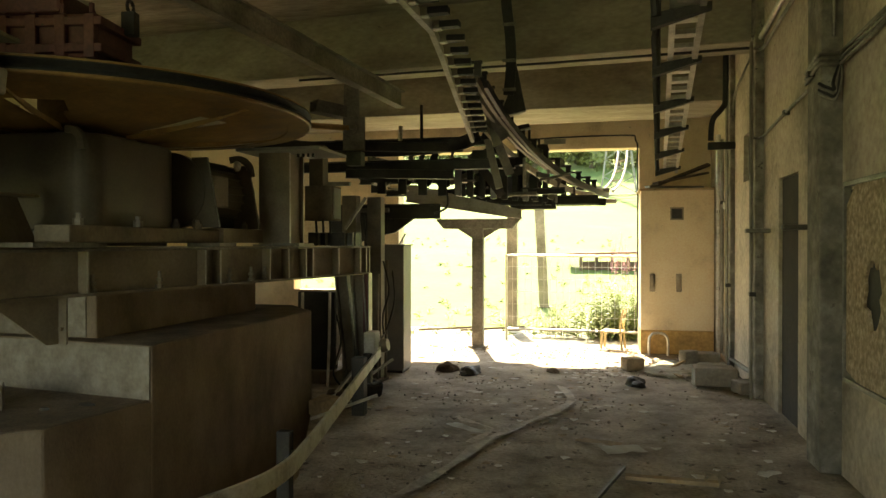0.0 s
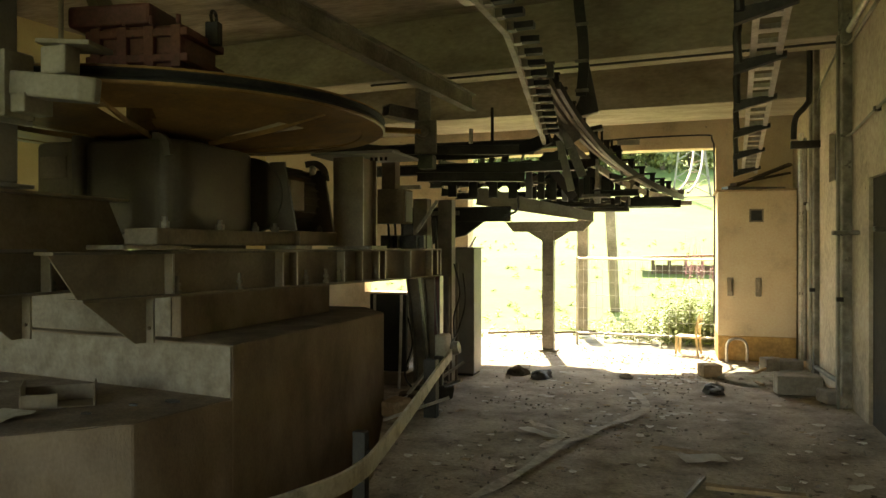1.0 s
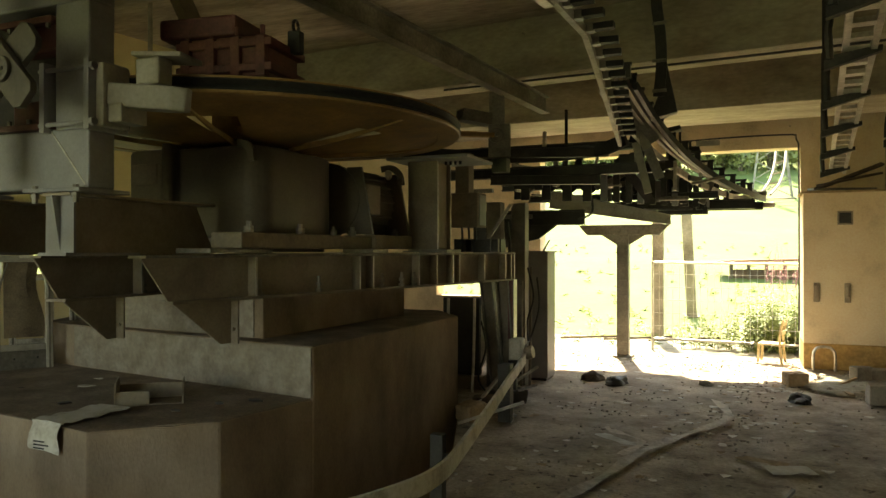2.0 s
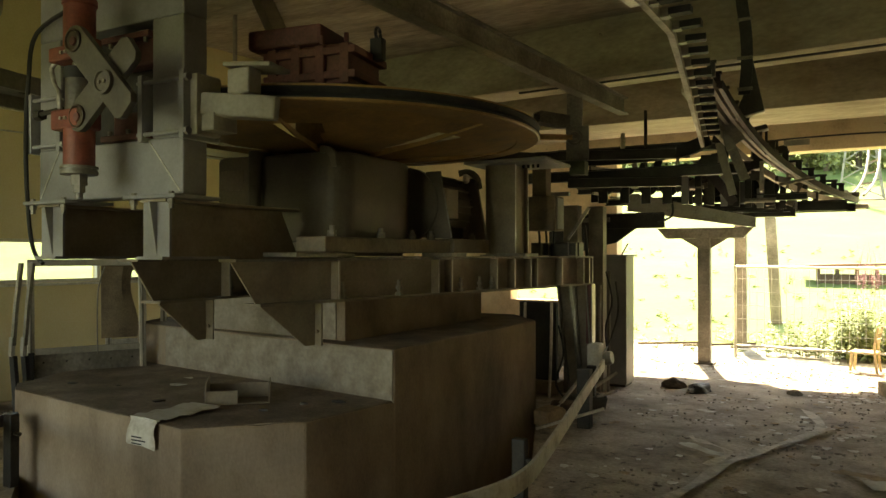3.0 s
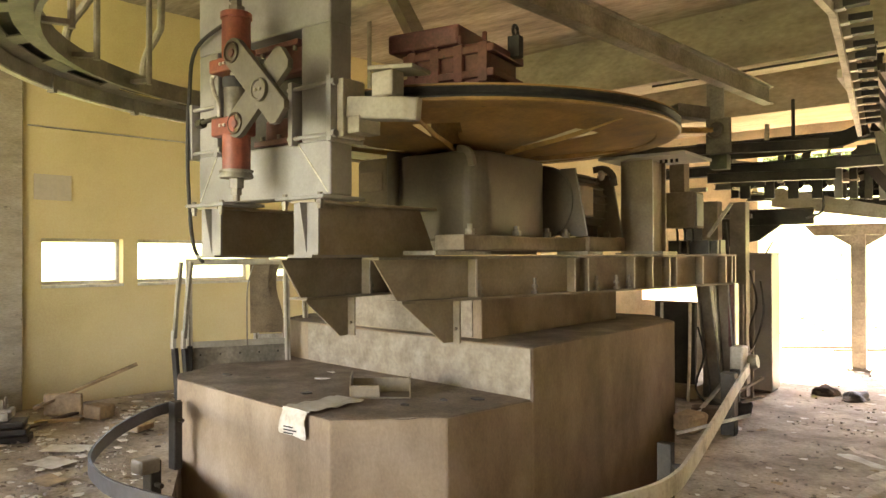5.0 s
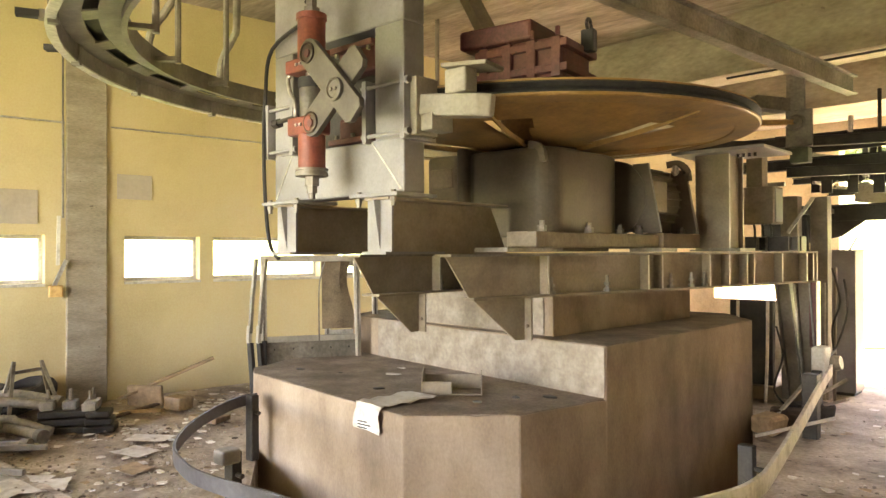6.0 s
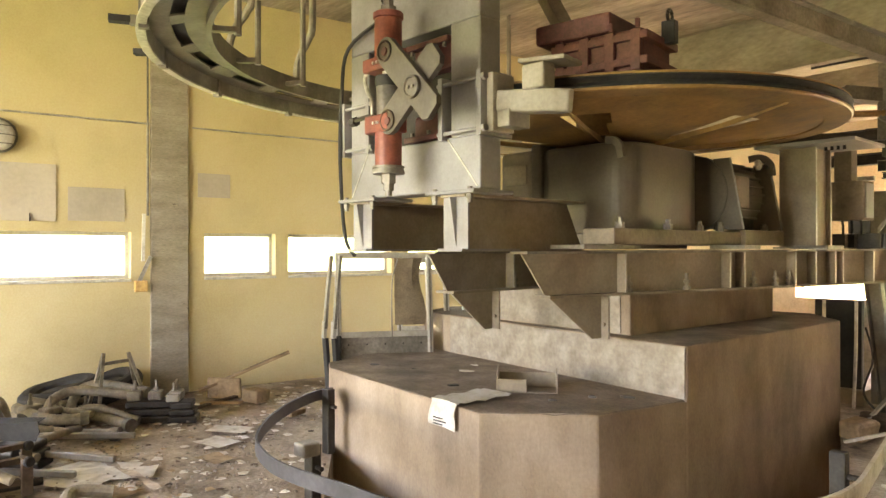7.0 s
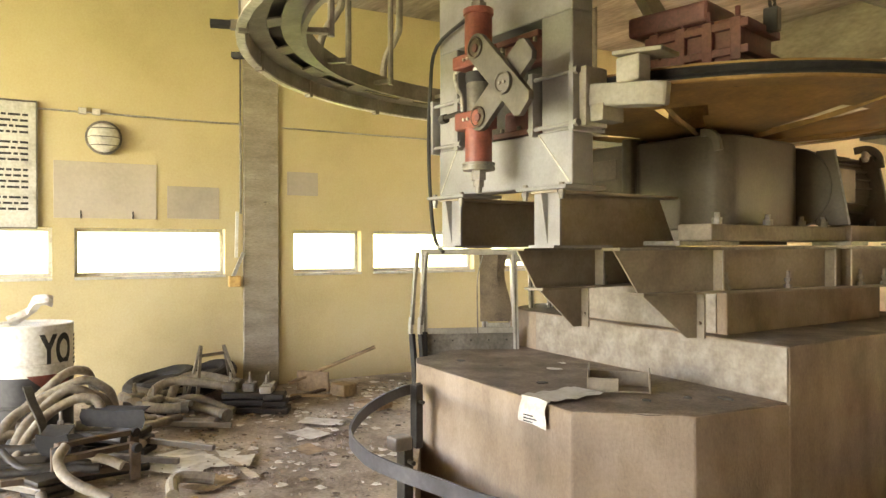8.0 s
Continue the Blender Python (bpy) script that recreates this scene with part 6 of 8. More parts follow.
for dz in (0.0, 0.035, 0.07):
    conduit([(X, -1.0, 2.98 + dz), (X, 4.5, 2.66 + dz), (X, 5.22, 2.62 + dz), (RX - 0.02, PF - 0.02, 2.62 + dz), (RX - 0.1, PF - 0.03, 2.62 + dz), (RX - 0.15, PF - 0.01, 2.62 + dz), (RX - 0.15, 5.45, 2.6 + dz), (RX - 0.15, 5.62, 2.56 + dz)], 0.012, STEEL_MID, "thin grey cable conduit along the wall", [(RX - 0.155, 5.5, 2.6 + dz)] if dz < 0.01 else ())
for k in range(4):
    bm = B()
    z = 2.39 + 0.02 * k
    tube(bm, [(RX - 0.02, PF - 0.01, 2.64), (RX - 0.03 - 0.015 * k, PF - 0.05, 2.5), (RX - 0.07, PF - 0.06, z), (RX - 0.12, PF - 0.05, z + 0.02), (RX - 0.15, PF - 0.015, z + 0.05)], 0.011, 8)
    solid("cable_loop", bm, BLACK if k % 2 else STEEL_MID, "loop of loose cable hanging on the pilaster", "cable", smooth=True)
conduit([(X, 5.7, 2.62), (X, 6.72, 2.56), (X, 7.6, 2.49), (RX - 0.1, 7.68, 2.49), (X, 8.12, 2.5)], 0.012, STEEL_MID, "thin grey conduit along the plaster", [(X, 6.72, 2.56)])
conduit([(X, 5.9, 3.46), (X, 7.0, 3.37), (X, 7.6, 3.32), (RX - 0.1, 7.66, 3.34)], 0.016, STEEL_MID, "thin grey conduit climbing to the ceiling")
conduit([(X, 6.0, 3.62), (X, 7.0, 3.52), (X, 7.66, 3.44)], 0.028, GALVANISED, "pale pipe under the ceiling")
conduit([(RX - 0.1, 7.7, 3.46), (X, 8.0, 3.42), (X, 8.6, 3.30), (X, 9.1, 3.18), (X, 9.2, 2.9)], 0.012, STEEL_MID, "thin grey conduit climbing to the ceiling")
conduit([(X, 8.05, 3.44), (0.2, 8.1, 3.42), (-1.6, 8.27, 3.43), (-3.4, 8.44, 3.44)], 0.014, STEEL_DARK, "dark cable under the ceiling beam")
conduit([(X, 9.8, 0.12), (X, 8.6, 0.16), (X, 7.9, 0.18), (X, 7.75, 0.05)], 0.025, STEEL_MID, "pipe along the foot of the wall")
conduit([(-1.22, END_Y - 0.02, 2.2), (-1.0, END_Y - 0.02, 2.95), (-0.85, END_Y - 0.02, 3.04), (0.45, END_Y - 0.02, 3.06), (0.62, END_Y - 0.02, 2.98), (0.65, END_Y - 0.02, 2.6), (0.65, END_Y - 0.02, 0.4)], 0.012, STEEL_DARK, "thin dark cable framing the gateway")
bm = B()
lathe(bm, [(0, 0), (0.05, 0), (0.05, 0.05), (0.03, 0.06), (0, 0.06)], 16, Matrix.Translation((RX, 9.72, 1.95)) @ pose(0, 0, 0, 0, -90, 0))
solid("bulkhead_lamp", bm, WHITE, "small pale wall lamp on the plaster", "lamp", smooth=True)
for y in (5.98, 7.4):
    bm = B()
    box(bm, (RX - 0.22, y - 0.03, 1.58), (RX, y + 0.03, 1.62), 0.012)
    solid("wall_bracket", bm, STEEL_MID, "stub of a broken bracket on the wall", "bracket")

# ---- on the window wall ----
def wall_things():
    s = thing("notice_board", wall_frame(-3.62, 1.64, 0.0), "white framed notice board with rows of small black print", "sign")
    bm = B()
    box(bm, (-0.46, 0.0, 0.0), (0.44, 0.03, 1.13), 0.004)
    part("board", bm, WHITE, s)
    bm = B()
    for a, b in (((-0.47, 0, -0.015), (0.45, 0.04, 0.0)), ((-0.47, 0, 1.13), (0.45, 0.04, 1.145)), ((0.44, 0, 0.0), (0.455, 0.04, 1.13)), ((-0.475, 0, 0.0), (-0.46, 0.04, 1.13))):
        box(bm, a, b, 0.003)
    part("frame", bm, STEEL_MID, s)
    rnd = random.Random(8)
    for i in range(16):
        z = 1.0 - 0.052 * i - 0.04 * (i // 4)
        if z < 0.15:
            break
        bm = B()
        x = 0.38
        while x > -0.4:
            w = 0.03 + 0.07 * rnd.random()
            box(bm, (max(x - w, -0.42), 0.03, z), (x, 0.033, z + 0.02))
            x -= w + 0.015
            if i % 4 == 3 and x < 0.15:
                break
        part("print_line", bm, LETTER, s, "line of black print as bars")
    for a, b, z0, z1, hooks in ((-3.04, -2.15, 1.73, 2.26, 2), (-2.05, -1.55, 1.74, 2.06, 0), (-0.84, -0.5, 2.01, 2.26, 0)):
        p = thing("wall_panel", wall_frame((a + b) / 2, z0, 0.0), "grey flat panel on the yellow wall", "panel")
        bm = B()
        box(bm, ((a - b) / 2, 0.0, 0), ((b - a) / 2, 0.012, z1 - z0), 0.002)
        part("sheet", bm, NOTICE_GREY, p)
        for k in range(hooks):
            bm = B()
            tube(bm, [(-0.22 + 0.45 * k, 0.015, 0.07), (-0.22 + 0.45 * k, 0.03, 0.0), (-0.22 + 0.45 * k, 0.06, 0.03)], 0.006, 6)
            part("hook", bm, STEEL_DARK, p)
    l = thing("bulkhead_lamp", wall_frame(-2.62, 2.49, 0.0) @ pose(0, 0, 0, -90, 0, 0), "round caged bulkhead lamp with dusty glass, unlit", "lamp")
    bm = B()
    lathe(bm, [(0, 0), (0.15, 0), (0.16, 0.02), (0.16, 0.05), (0.14, 0.055)], 32)
    part("base", bm, STEEL_MID, l, smooth=True)
    bm = B()
    lathe(bm, [(0.14, 0.05), (0.12, 0.1), (0.07, 0.13), (0, 0.14)], 32)
    part("globe", bm, WHITE, l, smooth=True)
    for k in range(3):
        bm = B()
        y = -0.08 + 0.08 * k
        tube(bm, [(-0.14, y, 0.05), (-0.1, y, 0.12), (0, y, 0.15), (0.1, y, 0.12), (0.14, y, 0.05)], 0.005, 6)
        part("cage_wire", bm, STEEL_MID, l)
    conduit([on_wall(-6, 2.73, 0.02), on_wall(-2.8, 2.72, 0.02), on_wall(-1.32, 2.72, 0.02)], 0.009, GALVANISED, "thin pale conduit along the yellow wall")
    conduit([on_wall(-0.9, 2.72, 0.02), on_wall(1, 2.72, 0.02), on_wall(4, 2.72, 0.02)], 0.008, GALVANISED, "thin conduit along the yellow wall")
    conduit([on_wall(-1.34, 2.74, 0.03), on_wall(-1.34, 2.2, 0.03), on_wall(-1.34, 1.8, 0.03)], 0.012, STEEL_MID, "thin vertical conduit beside the pilaster")
    conduit([on_wall(-1.34, 4.1, 0.03), on_wall(-1.34, 2.74, 0.03)], 0.01, STEEL_MID, "thin vertical conduit beside the pilaster")
    for sx in (-2.8, -2.68):
        bm = B()
        box(bm, (-0.035, 0, -0.03), (0.035, 0.04, 0.03), 0.006)
        solid("junction_box", bm, WHITE, "small pale junction box on the conduit", "junction box", m=wall_frame(sx, 2.73, 0.0))
    b = thing("window_opener", wall_frame(-1.38, 1.1, 0.03), "yellowed metal window lever mechanism beside the pilaster", "lever")
    bm = B()
    bar(bm, (-0.01, 0.02, 0.25), (0.0, 0.02, 0.72), 0.03, 0.02, (0, 1, 0))
    part("lever", bm, WHITE, b)
    bm = B()
    bar(bm, (0.06, 0.04, 0.3), (-0.06, 0.03, 0.02), 0.035, 0.02, (0, 1, 0))
    part("arm", bm, GALVANISED, b)
    bm = B()
    box(bm, (-0.09, 0.0, -0.05), (0.03, 0.06, 0.06), 0.01)
    part("mount", bm, OCHRE, b)


wall_things()


# ---- on the floor by the window wall ----
def oil_drum():
    d = thing("oil_drum", pose(-6.58, 0.76, 0, 0, 0, 58), "white and black oil drum with a red wedge and large letters", "drum")
    R = 0.29
    prof = [(0, 0.865), (R - 0.02, 0.865), (R - 0.015, 0.88), (R, 0.88), (R + 0.004, 0.87), (R, 0.86)]
    bm = B()
    lathe(bm, prof + [(R, 0.6), (R + 0.008, 0.59), (R + 0.008, 0.58), (R, 0.57), (R, 0.5)], 40)
    part("upper_shell", bm, WHITE, d, "white upper half", True)
    bm = B()
    lathe(bm, [(R, 0.5), (R, 0.3), (R + 0.008, 0.29), (R + 0.008, 0.28), (R, 0.27), (R, 0.01), (R - 0.02, 0), (0, 0)], 40)
    part("lower_shell", bm, BLACK, d, "black lower half", True)
    # a red wedge curved round the drum
    bm = B()
    n = 10
    base = radians(-70)
    up, lo = [], []
    for i in range(n + 1):
        a = base + radians(75) * i / n
        up.append(bm.verts.new(((R + 0.004) * math.cos(a), (R + 0.004) * math.sin(a), 0.515)))
        lo.append(bm.verts.new(((R + 0.004) * math.cos(a), (R + 0.004) * math.sin(a), 0.51 - 0.17 * (1 - abs(2 * i / n - 1)) - 0.001)))
    for i in range(n):
        bm.faces.new((up[i], up[i + 1], lo[i + 1], lo[i]))
    part("red_wedge", bm, RED, d, "red painted wedge")

    def letters(text, size, ang, z, name):
        cu = bpy.data.curves.new("lettering", "FONT")
        cu.body, cu.size, cu.extrude, cu.align_x = text, size, 0.001, "LEFT"
        cu.offset = 0.011
        tmp = new("lettering", cu)
        bpy.context.view_layer.update()
        me = bpy.data.meshes.new_from_object(tmp.evaluated_get(bpy.context.evaluated_depsgraph_get()))
        bpy.data.objects.remove(tmp)
        for v in me.vertices:
            a = radians(ang) + 0.55 * v.co.x / R
            r = R + 0.004 + v.co.z
            v.co = (r * math.cos(a), r * math.sin(a), z + v.co.y)
        me.materials.append(LETTER)
        o = new(name, me)
        o.parent = d
        o["label"] = "black printed letters"
        return o

    letters("YO", 0.31, -52, 0.59, "letters")
    for k in range(7):
        bm = B()
        a0 = radians(8)
        vs = []
        for da, z in ((0, 0.56 + 0.035 * k), (0.22, 0.56 + 0.035 * k), (0.22, 0.58 + 0.035 * k), (0, 0.58 + 0.035 * k)):
            vs.append(bm.verts.new(((R + 0.005) * math.cos(a0 + da), (R + 0.005) * math.sin(a0 + da), z)))
        bm.faces.new(vs)
        part("print_bar", bm, LETTER, d)
    bm = B()
    tube(bm, [(-0.16, -0.05, 0.87), (-0.05, 0.05, 0.95), (0.03, 0.02, 1.02), (0.1, 0.1, 1.03)], 0.042, 8)
    for v in bm.verts:
        v.co += 0.03 * noise.noise_vector(v.co * 14)
    solid("crumpled_bag", bm, PAPER, "crumpled pale plastic bag lying on the drum", "bag", m=pose(-6.58, 0.76, 0.02, 0, 0, 40))
    return d


oil_drum()


def bent_tube_pile():
    """A heap of dismantled chair hangers: bent pale tubes with dark clamps."""
    rnd = random.Random(11)

    def bent(pts, r=0.034, clamp=True, label="thick dusty pale bent steel tube from a dismantled chair", mat=TUBE):
        base = Vector(pts[0])
        base.z = 0
        t = thing("bent_tube", Matrix.Translation(base), label, "steel tube", "heap of bent tubes")
        bm = B()
        tube(bm, [Vector(q) - base for q in pts], r, 12, True, 7)
        tb = part("tube", bm, mat, t, smooth=True)
        if clamp:
            e, d = Vector(pts[0]) - base, (Vector(pts[1]) - Vector(pts[0])).normalized()
            bm = B()
            sweep(bm, [e - d * 0.01, e + d * 0.05], ring_section(r * 1.3, 12))
            part("end_collar", bm, STEEL_MID, tb, smooth=True)

    # the long hooked tubes that run from the grip block
    bent([(-6.50, 2.32, 0.22), (-6.70, 2.12, 0.25), (-6.86, 1.90, 0.27), (-6.84, 1.74, 0.22), (-6.74, 1.66, 0.12), (-6.70, 1.63, 0.04)], 0.04)
    bent([(-6.62, 2.42, 0.22), (-6.86, 2.24, 0.27), (-6.98, 2.08, 0.28), (-6.94, 1.94, 0.22), (-6.86, 1.86, 0.06)], 0.04)
    bent([(-6.17, 2.13, 0.06), (-6.58, 2.04, 0.07), (-6.9, 1.9, 0.08)], 0.042)
    bent([(-6.0, 1.98, 0.05), (-6.22, 1.77, 0.045), (-6.5, 1.57, 0.05), (-6.9, 1.4, 0.05)], 0.042)
    bent([(-6.42, 1.88, 0.12), (-6.46, 1.72, 0.12), (-6.6, 1.6, 0.13), (-7.0, 1.5, 0.16)], 0.042)
    bent([(-6.35, 2.25, 0.05), (-6.6, 1.98, 0.16), (-6.75, 1.8, 0.05)], 0.03)
    # the upright hoops
    bent([(-5.72, 0.42, 0.05), (-5.9, 0.53, 0.27), (-6.0, 0.71, 0.37), (-6.05, 0.87, 0.44), (-6.05, 1.04, 0.49), (-6.05, 1.17, 0.42), (-6.02, 1.22, 0.34), (-5.98, 1.27, 0.05)], 0.033)
    bent([(-5.72, 0.52, 0.05), (-5.83, 0.62, 0.24), (-5.93, 0.75, 0.34), (-5.98, 0.86, 0.42), (-5.98, 0.95, 0.45), (-5.98, 1.08, 0.39), (-5.95, 1.17, 0.32), (-5.90, 1.24, 0.05)], 0.033)
    bent([(-5.64, 0.54, 0.05), (-5.75, 0.64, 0.2), (-5.85, 0.77, 0.31), (-5.9, 0.9, 0.37), (-5.9, 1.01, 0.39), (-5.87, 1.1, 0.34), (-5.82, 1.18, 0.05)], 0.033)
    bent([(-5.95, 0.45, 0.05), (-6.05, 0.61, 0.28), (-6.08, 0.8, 0.45), (-6.15, 0.92, 0.53), (-6.23, 1.03, 0.54), (-6.27, 1.12, 0.46), (-6.3, 1.2, 0.05)], 0.033)
    bent([(-5.80, 0.40, 0.10), (-5.84, 0.49, 0.2), (-5.87, 0.62, 0.2), (-5.86, 0.74, 0.17), (-5.8, 0.84, 0.08)], 0.03)
    # the near tubes
    bent([(-5.07, 0.76, 0.27), (-5.0, 0.71, 0.22), (-4.84, 0.71, 0.17), (-4.76, 0.77, 0.12), (-4.71, 0.84, 0.08), (-4.65, 0.92, 0.04)], 0.03, False)
    bent([(-5.55, 0.62, 0.05), (-5.3, 0.78, 0.12), (-5.1, 0.95, 0.16), (-5.0, 1.06, 0.12)], 0.03)
    bent([(-5.6, 0.5, 0.1), (-5.2, 0.62, 0.05), (-4.8, 0.6, 0.04)], 0.03)
    for i in range(16):
        f = i / 15
        x, y = -5.2 - 1.7 * f + rnd.uniform(-0.25, 0.2), 0.5 + 1.25 * f + rnd.uniform(-0.25, 0.2)
        L, a = rnd.uniform(0.25, 0.5), radians(rnd.uniform(30, 110))
        d = V(math.cos(a), math.sin(a), 0)
        n = V(-d.y, d.x, 0) * rnd.uniform(-0.15, 0.15)
        z = rnd.uniform(0.04, 0.16)
        c = V(x, y, z)
        bent([c - d * L + V(0, 0, rnd.uniform(-0.02, 0.1)), c - d * L * 0.3 + n, c + d * L * 0.4 + n * 0.5, c + d * L], rnd.uniform(0.024, 0.036), i % 2 == 0, "dark oily bent steel tube lying in the heap" if i < 6 else "dusty bent steel tube lying in the heap", STEEL_DARK if i < 6 else TUBE)

    def grip(x, y, w, h, a, caps, label="dark oily cable grip block with bolts in the heap", mat=STEEL_DARK):
        g = thing("chair_grip", pose(x, y, 0, 0, 0, a), label, "cable grip", "dark grips in the heap")
        for k in range(3):
            bm = B()
            box(bm, (-w / 2 + 0.01 * k, -0.1, h * k / 4), (w / 2 - 0.02 * k, 0.1, h * (k + 0.86) / 4), 0.012)
            part("plate", bm, mat, g)
        for k in range(caps):
            u = -w * 0.34 + w * 0.68 * k / max(1, caps - 1)
            bm = B()
            box(bm, (u - 0.055, -0.075, h * 0.72), (u + 0.055, 0.075, h), 0.015)
            cap = part("cap", bm, STEEL_MID if k % 2 else STEEL_RAIL, g)
            bm = B()
            rod(bm, (u, 0, h), (u, 0, h + 0.09), 0.012, 8)
            bolt(bm, (u, 0, h), 0.022, 0.03)
            part("spring_bolt", bm, STEEL_RAIL, cap)

    grip(-6.45, 2.44, 0.5, 0.26, 58, 3)
    grip(-6.30, 2.62, 0.24, 0.24, 58, 1)
    grip(-5.78, 1.22, 0.46, 0.24, 49, 0, "black oily steel block under the sheet guard")
    grip(-5.72, 0.86, 0.26, 0.24, 10, 1)
    grip(-5.35, 0.55, 0.4, 0.22, 70, 0)
    grip(-5.05, 0.66, 0.24, 0.16, 20, 0)
    grip(-6.75, 1.62, 0.34, 0.2, 25, 2)
    grip(-6.9, 1.9, 0.3, 0.12, 80, 2, mat=STEEL_RAIL)
    # a black sheet guard on the tubes, bent along its top edge, and a smaller flap in front of it
    for m, w, h, label in ((pose(-5.72, 1.17, 0.2, 8, 0, 49), 0.46, 0.13, "black bent sheet metal guard lying on the tubes"), (pose(-5.27, 0.75, 0.17, 25, 0, 53), 0.2, 0.17, "small black torn rubber flap in the heap")):
        g = thing("sheet_guard", m, label, "metal guard", "black sheets in the heap")
        bm = B()
        prism(bm, [(-w / 2, 0.0), (w / 2 - 0.03, -0.01), (w / 2, h * 0.4), (w / 2 - 0.01, h), (w * 0.1, h * 0.86), (-w / 2, h * 0.97), (-w / 2 - 0.02, h * 0.5)], 0.0, 0.006, 0.0, pose(0, 0, 0, 90, 0, 0))
        plate = part("plate", bm, RUBBER, g)
        bm = B()
        box(bm, (-w / 2 + 0.01, 0.002, h * 0.8), (w / 2 - 0.02, 0.12, h * 0.8 + 0.006), 0.002)
        part("bent_lip", bm, RUBBER, plate)
    # the toppled seat frame at the front
    f = thing("seat_frame", pose(-5.05, 1.1, 0), "toppled brown dusty steel seat frame with square legs beside the heap", "seat frame")
    for a, b, w in (((-0.09, -0.38, 0.26), (-0.36, 0.12, 0.22), 0.045), ((0.01, -0.38, 0.2), (-0.17, 0.08, 0.18), 0.05), ((-0.06, -0.67, 0.1), (-0.04, 0.02, 0.08), 0.05), ((-0.1, -0.1, 0.11), (-0.36, -0.3, 0.12), 0.04)):
        bm = B()
        bar(bm, a, b, w, w * 0.7)
        part("rail", bm, WOOD_DARK, f)
    for x, y, h in ((-0.03, 0.055, 0.22), (-0.36, 0.125, 0.24), (-0.09, -0.38, 0.25)):
        bm = B()
        box(bm, (x - 0.022, y - 0.03, 0), (x + 0.022, y + 0.03, h), 0.004)
        leg = part("leg", bm, WOOD_DARK, f)
        bm = B()
        lathe(bm, [(0, 0), (0.03, 0), (0.034, 0.015), (0.028, 0.03), (0, 0.03)], 18, Matrix.Translation((x + 0.015, y, h - 0.02)) @ pose(0, 0, 0, 0, 90, 20))
        part("pivot_cap", bm, RUBBER, leg, smooth=True)
    bm = B()
    sweep(bm, smooth_line([(-5.86, 0.645, 0.50), (-5.83, 0.65, 0.51), (-5.68, 0.66, 0.44), (-5.5, 0.70, 0.3), (-5.42, 0.73, 0.03)], 5), rect_section(0.05, 0.02))
    solid("bent_strap", bm, STEEL_DARK, "dark bent steel strap standing in the heap", "steel strap")
    for x, y, z, L, a, q in ((-5.3, 1.25, 0.03, 0.5, 50, 3), (-5.55, 1.5, 0.04, 0.7, 40, 2), (-6.1, 1.75, 0.03, 0.8, 48, 0), (-5.15, 0.5, 0.03, 0.5, 30, 0)):
        bm = B()
        box(bm, (-L / 2, -0.02, -0.02), (L / 2, 0.02, 0.02), 0.006)
        solid("square_bar", bm, STEEL_RAIL, "dusty square steel bar in the heap", "steel bar", m=pose(x, y, z + 0.03, 0, q, a))
    for x, y, r, tilt in ((-7.42, 1.95, 0.27, 12), (-7.38, 2.28, 0.3, 16)):
        t = thing("tyre", pose(x, y, 0.14, tilt, 0, 0), "worn black rubber tyre lying by the wall", "tyre")
        bm = B()
        sweep(bm, [(r * math.cos(2 * math.pi * k / 32), r * math.sin(2 * math.pi * k / 32), 0.03) for k in range(32)], ring_section(0.085, 10), closed=True)
        part("tread", bm, RUBBER, t, smooth=True)
        bm = B()
        lathe(bm, [(0.06, 0.02), (r - 0.06, 0.0), (r - 0.06, 0.05), (0.06, 0.05), (0.06, 0.02)], 28)
        part("wheel_disc", bm, STEEL_DARK, t, smooth=True)
    s = thing("steel_trestle", label="thin pale steel trestle standing in the heap", category="trestle")
    for a, b in (((-7.05, 2.05, 0.0), (-6.86, 2.14, 0.56)), ((-6.86, 2.14, 0.56), (-6.62, 2.02, 0.0)), ((-7.0, 2.5, 0.0), (-6.95, 2.38, 0.54)), ((-6.95, 2.38, 0.54), (-6.78, 2.52, 0.0)), ((-6.86, 2.14, 0.47), (-6.95, 2.38, 0.47)), ((-6.98, 2.08, 0.2), (-6.97, 2.45, 0.2))):
        bm = B()
        bar(bm, a, b, 0.026, 0.026, (0, 1, 0))
        part("strut", bm, TUBE, s)


bent_tube_pile()


